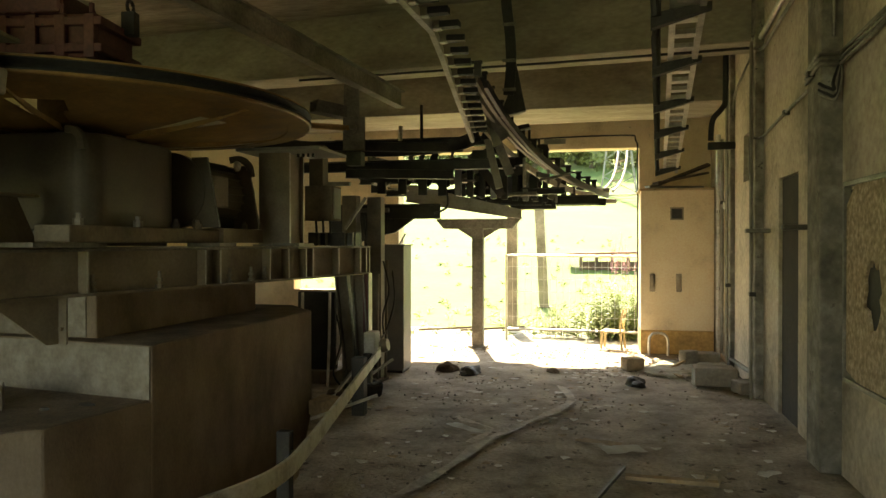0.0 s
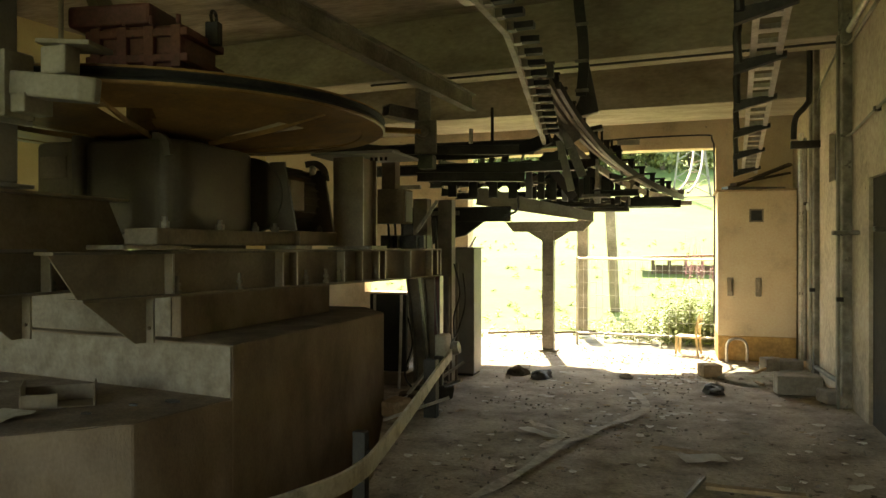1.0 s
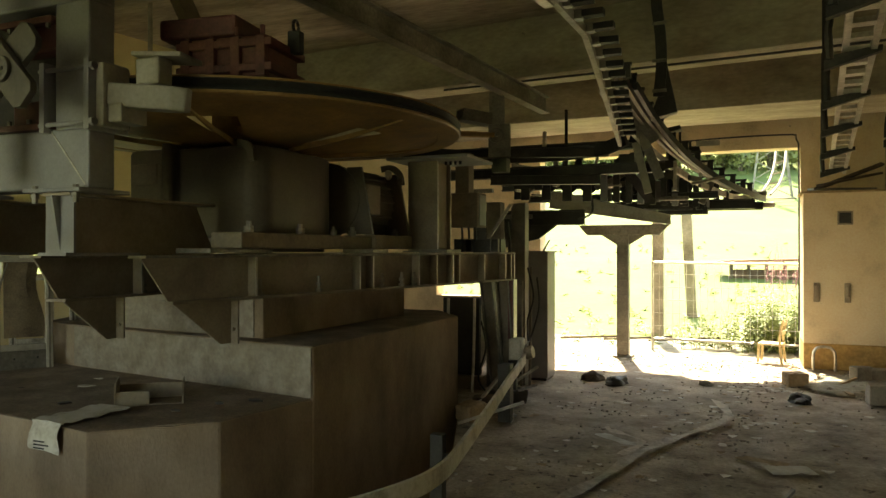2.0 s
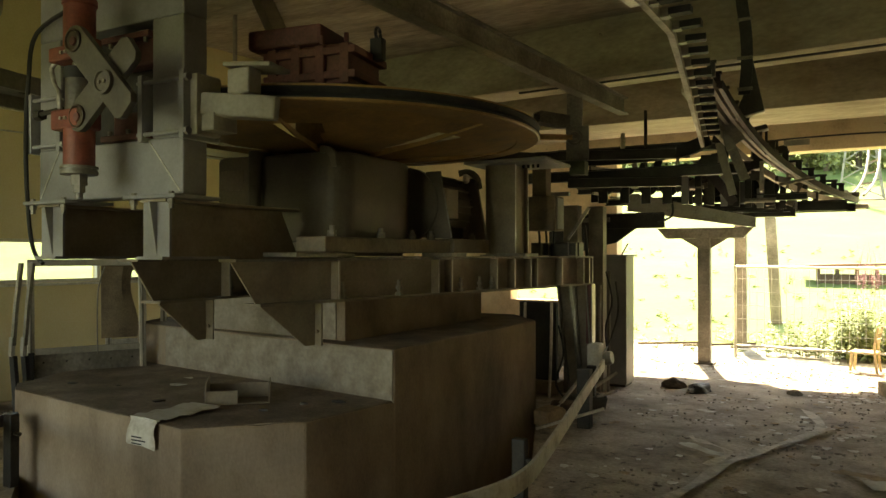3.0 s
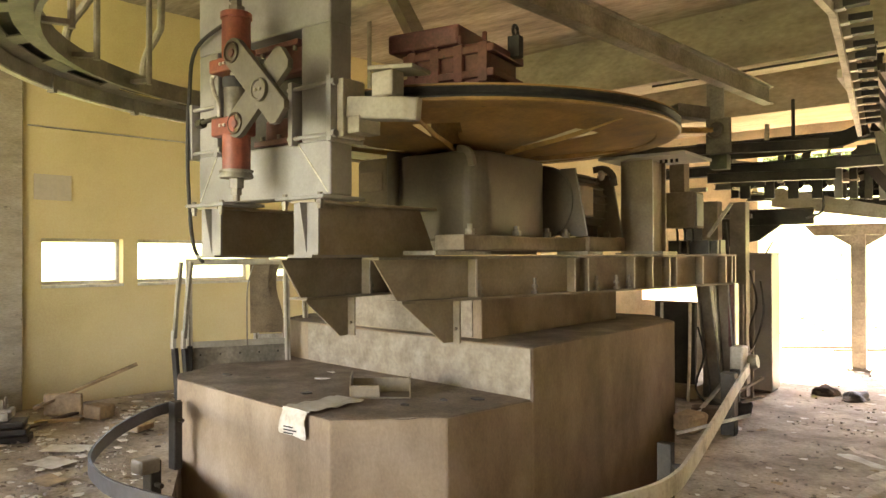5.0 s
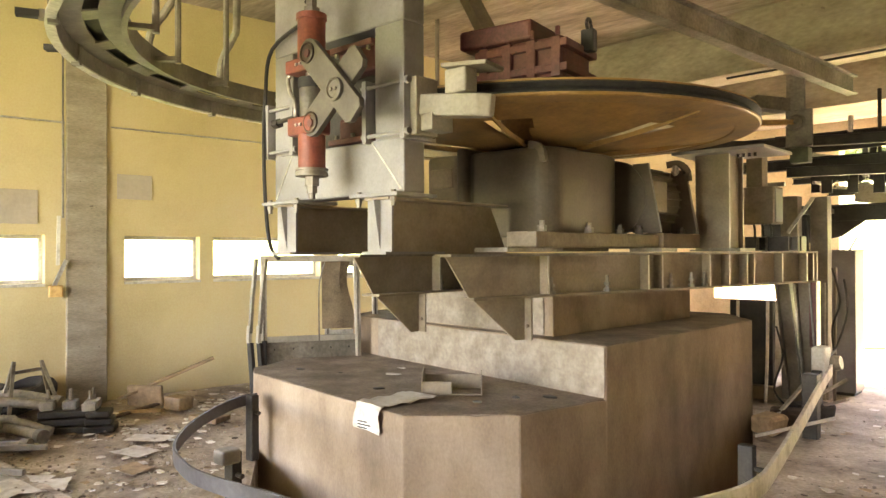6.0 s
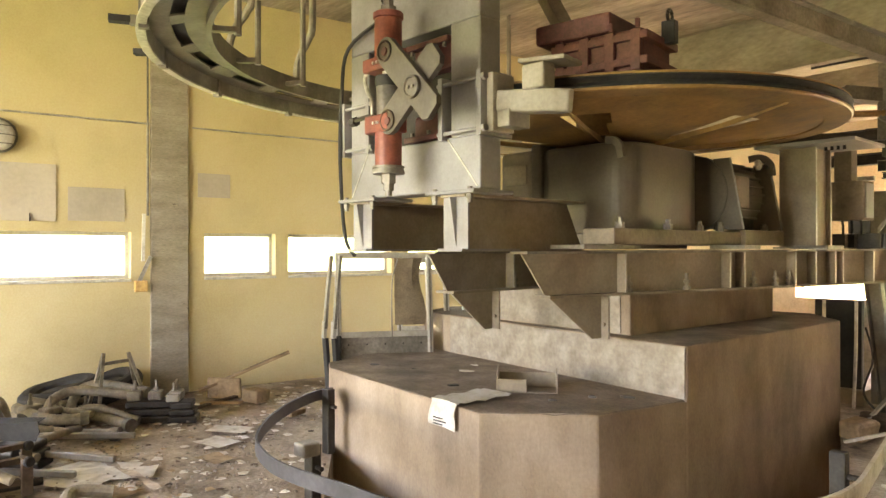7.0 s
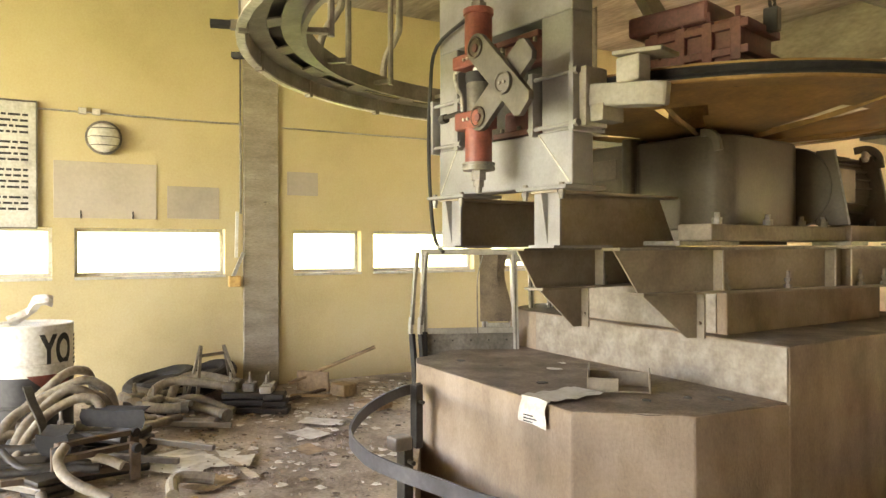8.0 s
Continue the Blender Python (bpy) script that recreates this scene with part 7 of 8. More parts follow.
def leaning_frames():
    def frame_of(x, y, a, lean, w, h, mat, lower, label):
        f = thing("cabin_door_frame", pose(x, y, 0, -lean, 0, a), label, "door frame", "leaning frames")
        t = 0.05
        for lo, hi in (((-w / 2, -0.02, 0), (-w / 2 + t, 0.02, h)), ((w / 2 - t, -0.02, 0), (w / 2, 0.02, h))):
            bm = B()
            box(bm, lo, (hi[0], hi[1], hi[2]), 0.006)
            st = part("stile", bm, mat, f)
            bm = B()
            box(bm, (lo[0] + t * 0.35, -0.026, 0.05), (lo[0] + t * 0.65, -0.0195, h - 0.05), 0.002)
            part("groove_bead", bm, STEEL_MID, st)
        for z, k in ((0.02, t), (0.70, t), (h - t, t)):
            bm = B()
            box(bm, (-w / 2 + t, -0.018, z), (w / 2 - t, 0.018, z + k), 0.005)
            part("rail", bm, mat, f)
        if lower:
            bm = B()
            box(bm, (-w / 2 + t, -0.008, 0.07), (w / 2 - t, 0.008, 0.70))
            pn = part("panel", bm, lower, f)
            for k in range(5):
                bm = B()
                bolt(bm, (-w / 2 + t + 0.06 + k * (w - 2 * t - 0.12) / 4, -0.008, 0.64), 0.008, 0.006, (0, -1, 0))
                part("rivet", bm, STEEL_DARK, pn)
        return f

    frame_of(-5.2, 3.95, 62, 5, 0.86, 1.44, FRAME_PALE, STEEL_MID, "pale aluminium cabin door frame leaning behind the foundation")
    frame_of(-5.32, 4.5, 58, 8, 0.5, 1.4, GALVANISED, STEEL_BEIGE, "bright aluminium cabin door frame leaning behind the foundation")
    frame_of(-5.22, 4.72, 58, 10, 0.4, 1.38, GALVANISED, None, "narrow bright aluminium frame leaning behind the foundation")
    # two cranked edge strips, dark below and pale above
    for k, (dx, dy) in enumerate(((0.0, 0.0), (0.07, 0.045))):
        s = thing("door_edge_strip", label="cranked aluminium door edge strip with a black lower half", category="strip", group="edge strips")
        base = V(-5.37 + dx, 3.44 + dy, 0)
        bm = B()
        sweep(bm, [base + V(0.0, 0.0, 0.80), base + V(0.01, 0.015, 1.1), base + V(0.03, 0.04, 1.41)], rect_section(0.032, 0.025), (0, 1, 0))
        part("upper_strip", bm, STEEL_MID, s)
        bm = B()
        sweep(bm, [base + V(-0.008, -0.008, 0.72), base + V(-0.004, -0.004, 0.86)], rect_section(0.036, 0.028), (0, 1, 0))
        part("pale_joint", bm, FRAME_PALE, s)
        bm = B()
        sweep(bm, [base + V(0.05, 0.02, 0.0), base + V(0.03, 0.008, 0.4), base + V(0.0, 0.0, 0.72)], rect_section(0.055, 0.03), (0, 1, 0))
        part("lower_strip", bm, RUBBER, s, "black lower half")
    bm = B()
    box(bm, (-0.022, -0.03, 0.0), (0.022, -0.021, 0.72), 0.004)
    solid("rubber_seal", bm, RUBBER, "black rubber seal on the leaning door frame's stile", "seal", m=pose(-5.2, 3.95, 0, -5, 0, 62) @ Matrix.Translation((-0.405, -0.01, 0.0)))
    # a hanging cloth with a cord
    bm = B()
    rows = []
    for j in range(9):
        z = 1.40 - 0.075 * j
        rows.append([bm.verts.new((0.10 + 0.085 * i * (1 - 0.12 * math.sin(j * 0.7)), 0.03 + 0.02 * math.sin(i * 2.1 + j * 0.25), z)) for i in range(4)])
    for r0, r1 in zip(rows, rows[1:]):
        for i in range(3):
            bm.faces.new((r0[i], r0[i + 1], r1[i + 1], r1[i]))
    r = bmesh.ops.extrude_face_region(bm, geom=bm.faces[:])
    bmesh.ops.translate(bm, verts=[v for v in r["geom"] if isinstance(v, bmesh.types.BMVert)], vec=(0, 0.004, 0))
    solid("hanging_cloth", bm, CLOTH, "dusty brown cloth hanging behind the leaning door frame", "cloth", m=pose(-5.2, 3.95, 0, -5, 0, 62), smooth=True)
    bm = B()
    tube(bm, [(0.12, -0.02, 1.38), (0.07, -0.024, 1.2), (0.06, -0.024, 0.95), (0.06, -0.026, 0.68)], 0.006, 6)
    solid("cord", bm, STEEL_MID, "thin pale cord hanging from the leaning door frame", "cord", m=pose(-5.2, 3.95, 0, -5, 0, 62), smooth=True)


leaning_frames()

# on the foundation
tub = thing("plastic_tub", pose(-3.26, 3.58, 0.563, 0, 0, 40), "pale cut-open plastic tub lying on the foundation", "tub")
bm = B()
for lo, hi in (((-0.19, -0.1, 0.0), (0.19, 0.1, 0.008)), ((-0.19, 0.092, 0.008), (0.19, 0.1, 0.10)), ((-0.19, -0.1, 0.008), (0.0, -0.092, 0.085))):
    box(bm, lo, hi, 0.003)
part("shell", bm, STEEL_BEIGE, tub)
for x, h in ((-0.19, 0.15), (0.182, 0.13)):
    bm = B()
    prism(bm, [(-0.1, 0.0), (0.1, 0.0), (0.11, h * 0.5), (0.085, h), (-0.08, h * 0.9), (-0.11, h * 0.5)], 0.0, 0.008, 0.0, Matrix.Translation((x, 0, 0.0)) @ pose(0, 0, 0, 90, 0, 90))
    part("end_wall", bm, STEEL_BEIGE, tub)
t = thing("newspaper", label="creased leaflet hanging over the foundation's edge", category="paper")
bm = B()
line = smooth_line([(-3.30, 3.35, 0.585), (-3.32, 3.15, 0.575), (-3.34, 2.98, 0.575), (-3.345, 2.935, 0.555), (-3.35, 2.925, 0.42)], 5)
rows = [[bm.verts.new(p + V(dx, 0.01 * math.sin(i + dx * 9) - 0.145 * dx, 0.006 * math.sin(i * 1.7 + dx * 20))) for dx in (-0.13, 0.0, 0.13)] for i, p in enumerate(line)]
for r0, r1 in zip(rows, rows[1:]):
    for i in range(2):
        bm.faces.new((r0[i], r0[i + 1], r1[i + 1], r1[i]))
part("sheet", bm, PAPER, t, smooth=True)
bm = B()
for k in range(3):
    box(bm, (-3.41 + 0.0 * k, 2.915, 0.47 - 0.018 * k), (-3.33 + 0.03 * (k % 2), 2.918, 0.477 - 0.018 * k))
part("print_bar", bm, LETTER, t)
for x, y, s in ((-4.77, 3.5, 0.05), (-4.2, 4.05, 0.06), (-4.05, 3.8, 0.08), (-2.85, 3.7, 0.04), (-2.7, 3.85, 0.05), (-3.7, 3.35, 0.05), (-4.4, 3.6, 0.03), (-2.95, 3.45, 0.035)):
    bm = B()
    rr = random.Random(int(abs(x) * 100))
    prism(bm, [(s * math.cos(k) * rr.uniform(0.3, 1.3), 0.6 * s * math.sin(k) * rr.uniform(0.3, 1.3)) for k in (0, 1, 2, 3, 4, 5)], 0.0, 0.003 + 0.012 * rr.random() ** 2)
    solid("scrap", bm, PAPER if s in (0.06, 0.08) else STEEL_DARK, "small scrap lying on the foundation", "scrap", "scraps on the foundation", m=pose(x, y, 0.562))

# ---- debris on the floor ----
def debris():
    rnd = random.Random(21)

    heaps = [(rnd.uniform(-7.0, -4.4), rnd.uniform(0.8, 4.6)) for k in range(22)] + [(rnd.uniform(-1.6, 1.4), rnd.uniform(3.8, 10.6)) for k in range(16)]

    def spot():
        while True:
            k = rnd.random()
            if rnd.random() < 0.55:
                c = rnd.choice(heaps)
                x, y = rnd.gauss(c[0], 0.22), rnd.gauss(c[1], 0.22)
                if (x > -5.2 and y > 2.8 and x < -2.2) or x > 1.5 or x < -7.3:
                    continue
                return x, y
            if k < 0.10:
                x, y = rnd.uniform(-2.8, 0.6), rnd.uniform(9.4, 11.1)
            elif k < 0.72:
                x, y = rnd.uniform(-7.3, -3.9), rnd.uniform(0.4, 5.0)
                if x > -5.2 and y > 2.8:
                    continue
            else:
                x, y = rnd.uniform(-1.9, 1.5), rnd.uniform(3.6, 10.9)
            return x, y

    for name, mat, count, lo, hi, label in (("paper_scraps", PAPER, 420, 0.012, 0.065, "torn paper scraps strewn over the floor"), ("rubble_crumbs", CONCRETE_RAW, 1900, 0.004, 0.016, "crumbs of plaster and stones strewn over the floor"), ("dirt_flakes", WOOD_DARK, 300, 0.006, 0.045, "dark flakes of dirt and leaves on the floor"), ("card_scraps", CARD, 160, 0.015, 0.06, "scraps of cardboard and wood on the floor")):
        verts, faces = [], []
        for i in range(count):
            x, y = spot()
            while in_recess(x, y):
                x, y = spot()
            s = rnd.uniform(lo, hi)
            n = rnd.choice((4, 5, 6))
            h = 0.0015 if name != "rubble_crumbs" else s * rnd.uniform(0.5, 1.0)
            a0, b0 = rnd.uniform(0, 6.28), len(verts)
            tilt = rnd.uniform(-0.25, 0.25)
            ring = [(x + s * rnd.uniform(0.5, 1.1) * math.cos(a0 + 6.28 * k / n), y + s * rnd.uniform(0.4, 1.0) * math.sin(a0 + 6.28 * k / n)) for k in range(n)]
            for px, py in ring:
                verts.append((px, py, 0.004 + abs((px - x) * tilt)))
            for px, py in ring:
                verts.append((x + (px - x) * 0.9, y + (py - y) * 0.9, 0.006 + abs((px - x) * tilt) + h))
            faces.append(list(range(b0 + n, b0 + 2 * n)))
            for k in range(n):
                faces.append([b0 + k, b0 + (k + 1) % n, b0 + n + (k + 1) % n, b0 + n + k])
        me = bpy.data.meshes.new(name)
        me.from_pydata(verts, [], faces)
        me.materials.append(mat)
        tagged(new(name, me), label, "debris", kind="stuff")

    def sheet(x, y, w, l, a, mat, label, name="paper_sheet"):
        bm = B()
        nx = 5
        g = [[bm.verts.new(((i / nx - 0.5) * w, (j / nx - 0.5) * l, 0.012 + 0.02 * abs(noise.noise(V(x + i * 0.7, y + j * 0.7, 2))))) for i in range(nx + 1)] for j in range(nx + 1)]
        for j in range(nx):
            for i in range(nx):
                bm.faces.new((g[j][i], g[j][i + 1], g[j + 1][i + 1], g[j + 1][i]))
        solid(name, bm, mat, label, "paper", m=pose(x, y, 0, 0, 0, a), smooth=True)

    sheet(-5.2, 1.55, 0.4, 0.55, 35, PAPER, "large crumpled pale sheet on the floor")
    sheet(-4.68, 1.5, 0.22, 0.3, 30, CARD, "flattened brown card beside the bent hose")
    sheet(-5.3, 1.5, 0.42, 0.34, 20, PAPER, "large flat pale sheet on the floor")
    sheet(-5.05, 1.75, 0.3, 0.25, 60, PAPER, "crumpled pale sheet on the floor")
    sheet(-5.4, 2.5, 0.3, 0.22, 15, PAPER, "torn newspaper on the floor")
    sheet(-5.7, 2.75, 0.34, 0.2, 40, PAPER, "torn newspaper on the floor")
    sheet(-5.0, 2.3, 0.26, 0.18, 10, CARD, "scrap of brown card on the floor")
    sheet(0.3, 5.6, 0.3, 0.2, 20, PAPER, "dusty torn sheet on the floor")
    sheet(0.15, 5.75, 0.3, 0.12, -20, CARD, "dusty torn card on the floor")
    sheet(-0.9, 5.95, 0.4, 0.1, -40, PAPER, "torn strip of paper on the floor")

    def ribbon(pts, w, label):
        bm = B()
        line = smooth_line(pts, 8)
        rows = []
        for i, p in enumerate(line):
            d = (line[min(i + 1, len(line) - 1)] - line[max(i - 1, 0)]).normalized()
            s = V(-d.y, d.x, 0.25 * math.sin(i * 0.7))
            rows.append((bm.verts.new(p + s * w / 2), bm.verts.new(p - s * w / 2)))
        for a, b in zip(rows, rows[1:]):
            bm.faces.new((a[0], a[1], b[1], b[0]))
        solid("barrier_tape", bm, TAPE, label, "tape", smooth=True)

    ribbon([(-1.25, 3.7, 0.02), (-0.98, 4.34, 0.03), (-0.8, 5.0, 0.025), (-0.68, 5.57, 0.03), (-0.45, 6.2, 0.025), (-0.2, 6.75, 0.03), (-0.13, 7.2, 0.03), (-0.27, 7.83, 0.02)], 0.075, "long crumpled pale tape across the floor")
    ribbon([(-0.8, 5.52, 0.02), (-0.7, 5.9, 0.03), (-0.95, 6.15, 0.03), (-1.05, 6.3, 0.02)], 0.06, "short crumpled pale tape on the floor")
    ribbon([(-5.77, 1.70, 0.10), (-5.74, 1.72, 0.03), (-5.45, 1.71, 0.03), (-5.2, 1.72, 0.02), (-4.9, 1.74, 0.03), (-4.6, 1.75, 0.02)], 0.055, "white tape twisting over the floor")
    for a, b, w, mat, label in (((0.12, 4.5, 0.01), (0.3, 5.1, 0.03), 0.02, STEEL_MID, "thin brush stick on the floor"), ((0.3, 4.95, 0.02), (0.85, 4.93, 0.02), 0.06, CARD, "narrow wooden lath on the floor"), ((-7.1, 3.1, 0.08), (-6.75, 3.9, 0.42), 0.1, WOOD, "wooden board propped by the wall"), ((-6.8, 3.0, 0.02), (-6.4, 3.2, 0.06), 0.06, WOOD, "broken wooden lath on the floor"), ((-6.5, 2.6, 0.02), (-6.9, 3.5, 0.03), 0.05, WOOD_DARK, "dark wooden lath on the floor"), ((1.0, 8.6, 0.02), (0.8, 9.2, 0.03), 0.05, CARD, "wooden lath in the rubble"), ((0.85, 8.95, 0.03), (1.15, 9.25, 0.12), 0.025, WOOD, "broken stick in the rubble")):
        bm = B()
        bar(bm, a, b, w, 0.022)
        solid("lath", bm, mat, label, "lath")
    for x, y, w, d, h, a, mat, label in ((-6.95, 3.3, 0.34, 0.05, 0.2, 40, CARD, "torn cardboard box by the wall"), (-6.6, 3.45, 0.22, 0.16, 0.12, 10, CARD, "small cardboard box by the wall"), (-5.95, 3.4, 0.3, 0.2, 0.05, 20, CARD, "flattened cardboard on the floor"), (1.3, 8.3, 0.42, 0.24, 0.2, 3, CONCRETE_RAW, "hollow concrete block by the wall"), (1.54, 7.95, 0.2, 0.2, 0.12, 20, CONCRETE_RAW, "broken concrete block by the wall"), (0.5, 9.1, 0.22, 0.18, 0.14, 25, CARD, "crushed cardboard box near the gateway"), (1.15, 9.3, 0.2, 0.12, 0.22, 40, CONCRETE_RAW, "tilted broken slab in the rubble"), (1.35, 9.6, 0.34, 0.2, 0.16, 15, CONCRETE_RAW, "broken slab in the rubble")):
        bm = B()
        box(bm, (-w / 2, -d / 2, 0), (w / 2, d / 2, h), 0.012)
        for v in bm.verts:
            v.co += 0.012 * noise.noise_vector(v.co * 9)
        solid("concrete_block" if mat is CONCRETE_RAW else "cardboard_box", bm, mat, label, "block" if mat is CONCRETE_RAW else "box", m=pose(x, y, 0.0, 0, 0, a))

    def lump(name, x, y, rx, ry, rz, mat, label, cat, seed):
        bm = B()
        bmesh.ops.create_icosphere(bm, subdivisions=3, radius=1.0)
        for v in bm.verts:
            k = 1 + 0.35 * noise.noise(v.co * 1.6 + V(seed, 0, 0)) + 0.12 * noise.noise(v.co * 5)
            v.co = V(v.co.x * rx * k, v.co.y * ry * k, max(-0.1, v.co.z) * rz * k)
        solid(name, bm, mat, label, cat, m=pose(x, y, 0.0, 0, 0, seed * 40))

    lump("rag", -1.62, 8.62, 0.14, 0.1, 0.09, WOOD_DARK, "dark crumpled rag on the floor", "rag", 1)
    lump("rag", -1.32, 8.5, 0.17, 0.11, 0.09, BLACK, "black crumpled rag on the floor", "rag", 2)
    lump("rag", 0.5, 8.15, 0.15, 0.09, 0.08, STEEL_DARK, "dark crumpled rag on the floor", "rag", 3)
    lump("stone", -0.4, 8.75, 0.07, 0.06, 0.05, CONCRETE_RAW, "pale stone on the floor", "stone", 4)
    for i in range(16):
        lump("rubble_stone", 0.75 + 0.8 * rnd.random(), 8.3 + 1.6 * rnd.random(), rnd.uniform(0.04, 0.1), rnd.uniform(0.04, 0.08), rnd.uniform(0.03, 0.09), CONCRETE_RAW, "broken lump of concrete rubble by the wall", "rubble", 5 + i)
    lump("rubble_mound", 1.2, 9.2, 0.55, 0.6, 0.07, GRAVEL, "low mound of rubble and dust by the wall", "rubble heap", 30)
    bm = B()
    tube(bm, [(-4.50, 1.22, 0.04), (-4.62, 1.25, 0.07), (-4.68, 1.31, 0.08), (-4.66, 1.40, 0.07), (-4.62, 1.50, 0.05)], 0.036, 10)
    solid("hose_bend", bm, TUBE, "thick pale bent hose lying on the floor", "hose", smooth=True)


debris()

# ---- beyond the gateway ----
def fence():
    f = thing("mesh_fence", label="temporary galvanised mesh fence panel outside the gateway", category="fence")
    for x in (-1.36, 0.9, 3.1):
        bm = B()
        rod(bm, (x, 11.95, -0.06), (x, 11.95, 1.32), 0.02, 8)
        part("post", bm, GALVANISED, f)
    for z in (1.3, 0.12):
        bm = B()
        rod(bm, (-1.36, 11.95, z), (3.1, 11.95, z - 0.04), 0.018, 8)
        part("rail", bm, GALVANISED, f)
    bm = B()
    for i in range(1, 44):
        rod(bm, (-1.36 + 0.1 * i, 11.95, 0.12), (-1.36 + 0.1 * i, 11.95, 1.28), 0.0025, 4)
    for i in range(1, 6):
        rod(bm, (-1.36, 11.95, 0.12 + 0.2 * i), (3.1, 11.95, 0.1 + 0.2 * i), 0.0025, 4)
    part("wire_mesh", bm, GALVANISED, f)


fence()


def pylon():
    p = thing("lattice_pylon", pose(1.05, 45, 4.3), "galvanised lattice lift pylon on a concrete base up the slope", "pylon")
    bm = B()
    box(bm, (-1.25, -0.6, -0.8), (1.25, 0.6, 0.12), 0.05)
    part("base", bm, CONCRETE, p)
    for sx in (-1, 1):
        for sy in (-0.4, 0.4):
            bm = B()
            bar(bm, (sx * 1.05, sy, 0.1), (sx * 0.40, sy * 0.6, 5.2), 0.10, 0.10)
            part("leg", bm, STEEL_MID, p)
    for k in range(5):
        z0, z1 = 0.2 + k, 1.2 + k
        w0, w1 = 1.05 - 0.13 * k, 0.92 - 0.13 * k
        for s in (-1, 1):
            bm = B()
            bar(bm, (-w0 * s, -0.4, z0), (w1 * s, -0.38, z1), 0.05, 0.05)
            part("brace", bm, STEEL_MID, p)


pylon()
hx, hy = 0.42, 22.5
h = thing("log_shelter", pose(hx, hy, hill(hx, hy) - 0.1), "low rusty-roofed wood shelter in the tall grass", "shelter")
hz = 0.55
bm = B()
bar(bm, (-1.3, 0, hz), (3, 0, hz + 0.12), 1.2, 0.06)
part("roof", bm, ROOF_RUST, h)
for i in range(9):
    bm = B()
    rod(bm, (-0.9 + 0.45 * i, -0.4, -0.2), (-0.9 + 0.45 * i, -0.4, hz), 0.05, 8)
    part("post", bm, WOOD_DARK, h)
bm = B()
box(bm, (-0.9, -0.3, -0.2), (2.9, 0.3, hz * 0.6), 0.05)
part("stacked_wood", bm, WOOD_DARK, h)


def leaf_mesh(name, mat, stems, label, category):
    """Weeds: many thin stems with narrow leaves, in one mesh."""
    verts, faces = [], []
    for x, y, z, hgt, seed, w in stems:
        r = random.Random(seed)
        lx, ly = r.uniform(-0.2, 0.2) * hgt, r.uniform(-0.2, 0.2) * hgt
        n = int(10 + hgt * 14)
        for k in range(n):
            f = (k + 1) / n
            cx, cy, cz = x + lx * f * f, y + ly * f * f, z + hgt * f
            a, L = r.uniform(0, 6.28), w * (1.1 - 0.7 * f) * r.uniform(0.7, 1.3)
            dx, dy = math.cos(a), math.sin(a)
            b = len(verts)
            q = 0.16 * L
            verts += [(cx, cy, cz), (cx + dx * L * 0.5 - dy * q, cy + dy * L * 0.5 + dx * q, cz + L * 0.25), (cx + dx * L, cy + dy * L, cz + L * r.uniform(-0.1, 0.3)), (cx + dx * L * 0.5 + dy * q, cy + dy * L * 0.5 - dx * q, cz + L * 0.25)]
            faces.append((b, b + 1, b + 2, b + 3))
        b = len(verts)
        verts += [(x - 0.006, y, z), (x + 0.006, y, z), (x + lx, y + ly, z + hgt)]
        faces.append((b, b + 1, b + 2))
    me = bpy.data.meshes.new(name)
    me.from_pydata(verts, [], faces)
    me.materials.append(mat)
    return tagged(new(name, me), label, category, kind="stuff")


wr = random.Random(4)
stems = []
for i in range(520):
    x = wr.uniform(-4.5, 4.0)
    y = 12.2 + 3.5 * wr.random() ** 1.5
    if x < -1.2 and wr.random() < 0.75:
        continue
    tall = 0.95 if 0.0 < x < 2.2 else (0.42 if x > -1.0 else 0.22)
    stems.append((x, y, hill(x, y), tall * wr.uniform(0.4, 1.1), i, 0.14))
for i in range(140):
    x, y = wr.gauss(0.45, 0.35), wr.gauss(12.5, 0.25)
    stems.append((x, y, -0.05, wr.uniform(0.4, 0.95), 900 + i, 0.16))
leaf_mesh("tall_weeds", LEAF, stems, "tall sunlit weeds and grasses outside the gateway", "weeds")
stems = []
for i in range(320):
    x, y = wr.uniform(-12, 12), 16 + 14 * wr.random() ** 1.3
    stems.append((x, y, hill(x, y) - 0.02, wr.uniform(0.06, 0.2), 3000 + i, 0.14))
leaf_mesh("meadow_grass", MEADOW, stems, "long grass on the sunlit slope", "grass")
spikes = []
for i in range(60):
    x, y = wr.uniform(0.3, 2.4), wr.uniform(17, 20)
    spikes.append((x, y, hill(x, y) + 0.4, wr.uniform(0.5, 1.0), 7000 + i, 0.08))
leaf_mesh("flower_spikes", FLOWER, spikes, "pink flower spikes in the meadow", "flowers")


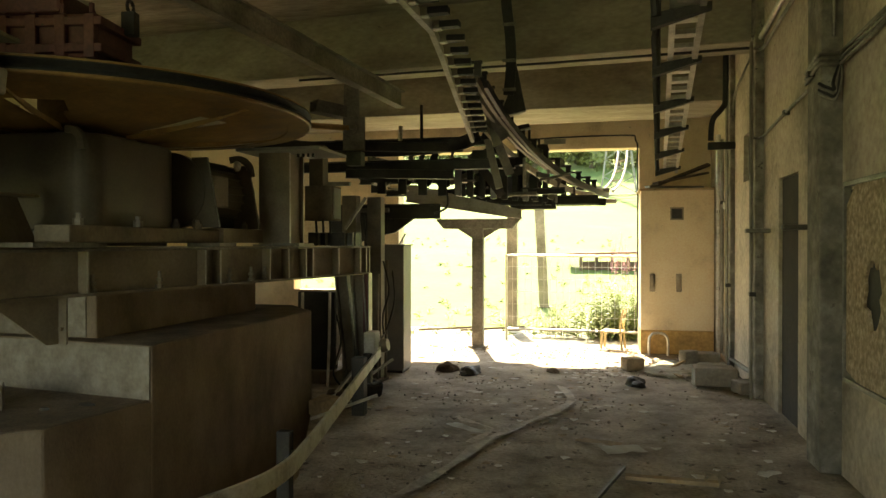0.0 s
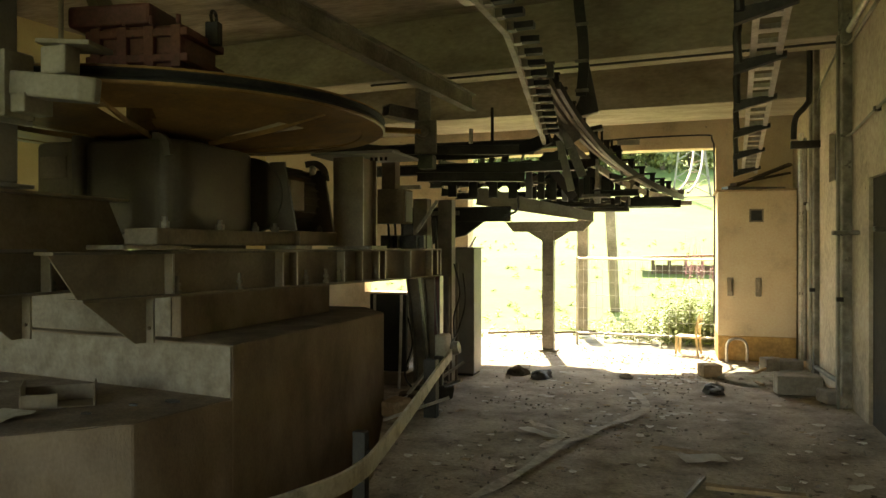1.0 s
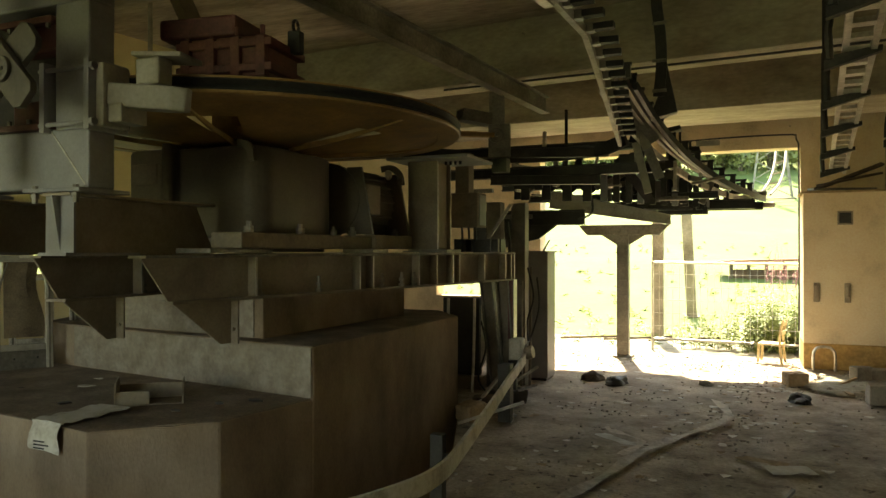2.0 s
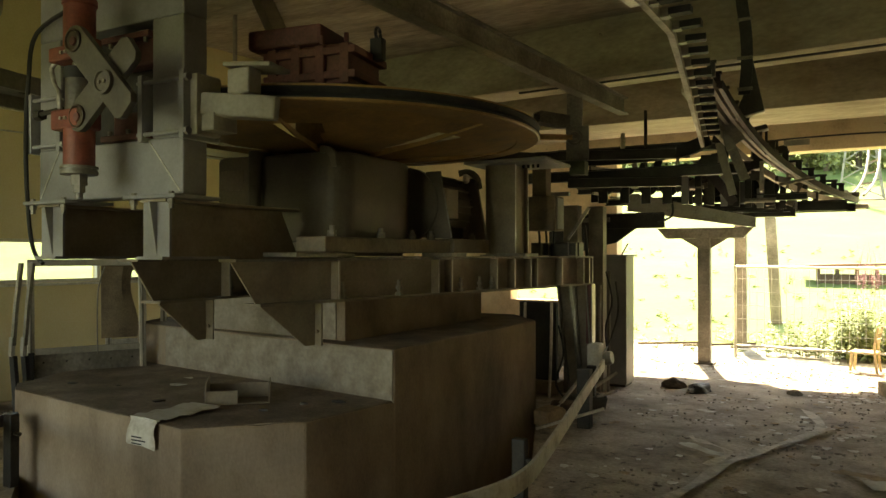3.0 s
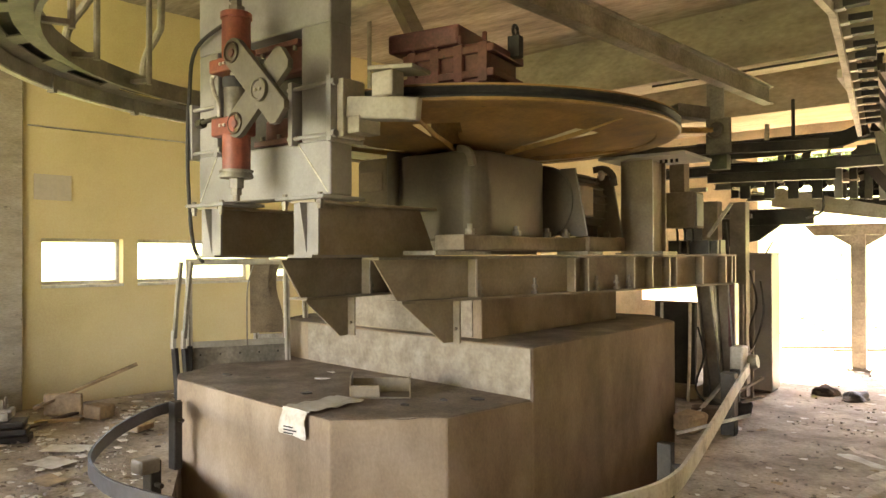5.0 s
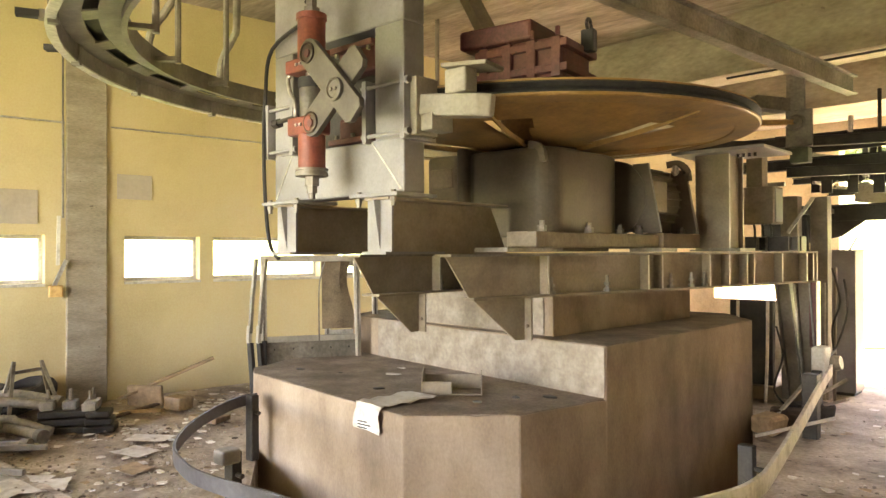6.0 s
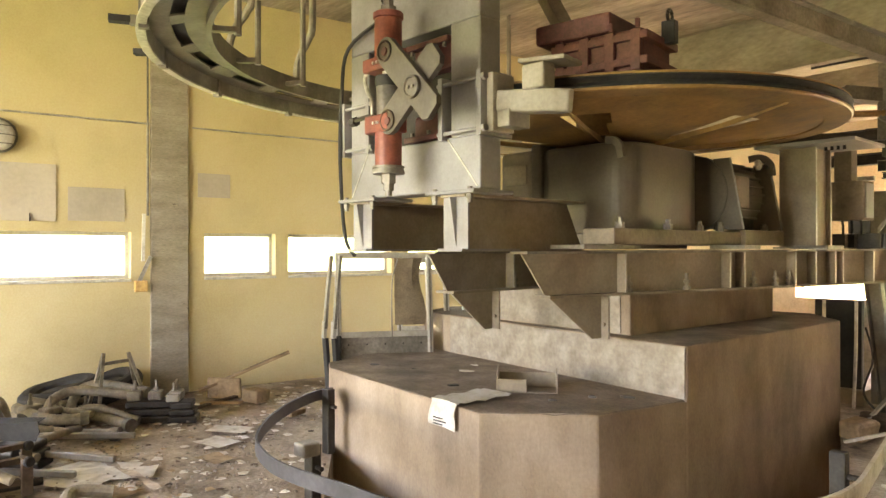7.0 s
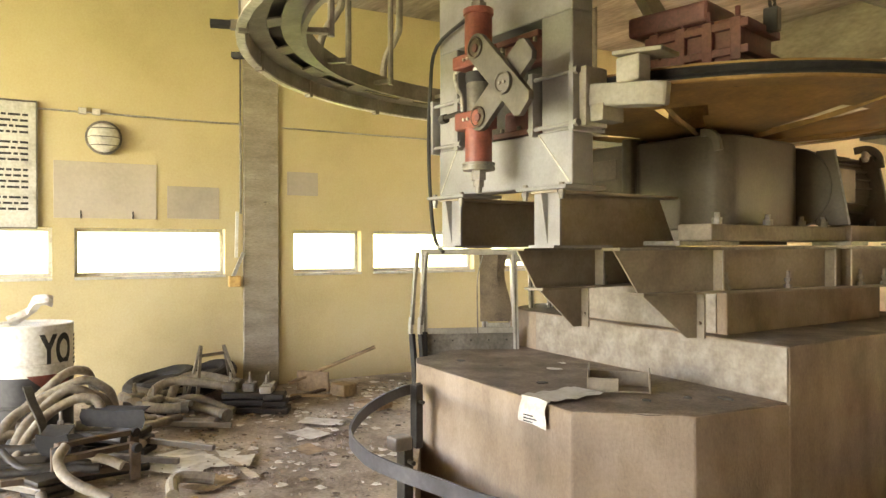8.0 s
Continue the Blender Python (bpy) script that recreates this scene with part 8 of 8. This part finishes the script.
def tree(x, y, hgt, seed):
    t = thing("tree", pose(x, y, hill(x, min(y, 95)) - 0.2), "leafy tree at the edge of the wood up the slope", "tree", "trees at the wood's edge")
    r = random.Random(seed)
    bm = B()
    base = [V(0, 0, 0), V(0.1, 0, hgt * 0.35), V(0, 0.1, hgt * 0.7), V(0.1, 0, hgt * 0.95)]
    for k, (a, b) in enumerate(zip(base, base[1:])):
        sweep(bm, [a, b], ring_section(0.22 * (1 - 0.28 * k), 7))
    for k in range(6):
        a = r.uniform(0, 6.28)
        z = hgt * r.uniform(0.25, 0.75)
        rod(bm, (0, 0, z), (math.cos(a) * hgt * 0.25, math.sin(a) * hgt * 0.25, z + hgt * 0.14), 0.05, 6)
    part("trunk", bm, BARK, t)
    verts, faces = [], []
    clumps = [(r.gauss(0, hgt * 0.16), r.gauss(0, hgt * 0.16), hgt * r.uniform(0.06, 1.0), hgt * r.uniform(0.09, 0.17)) for k in range(38)]
    for cx, cy, cz, cr in clumps:
        for k in range(46):
            d = V(r.gauss(0, 1), r.gauss(0, 1), r.gauss(0, 1)).normalized() * cr * r.uniform(0.5, 1.05)
            p = V(cx, cy, cz) + d
            s = r.uniform(0.1, 0.24)
            u = V(r.gauss(0, 1), r.gauss(0, 1), r.gauss(0, 1)).normalized()
            w = u.cross(d).normalized()
            b = len(verts)
            verts += [tuple(p + u * s), tuple(p + w * s * 0.6), tuple(p - u * s), tuple(p - w * s * 0.6)]
            faces.append((b, b + 1, b + 2, b + 3))
    me = bpy.data.meshes.new("crown")
    me.from_pydata(verts, [], faces)
    me.materials.append(LEAF_FAR)
    c = new("crown", me)
    c.parent = t
    return t


tr = random.Random(9)
protos = [tree(-6.0 + 4.0 * i, 60 + 2 * (i % 2), 6.5 + i % 3, 40 + i) for i in range(5)]
for i in range(34):
    x, y = -26 + 1.6 * i + tr.uniform(-0.6, 0.6), 59 + tr.uniform(0, 12)
    copy_thing(protos[i % 5], pose(x, y, hill(x, min(y, 95)) - 0.2, 0, 0, tr.uniform(0, 360)))
bm = B()
for i in range(7):
    x = -2.4 + 0.7 * i
    rod(bm, (x - 0.5, 12.3 + 0.1 * i, 0.02), (x + 0.6, 12.1 + 0.15 * (i % 3), 0.12), 0.02, 6)
solid("fallen_branches", bm, BARK, "dry sticks lying along the edge of the paving", "branches", kind="stuff")
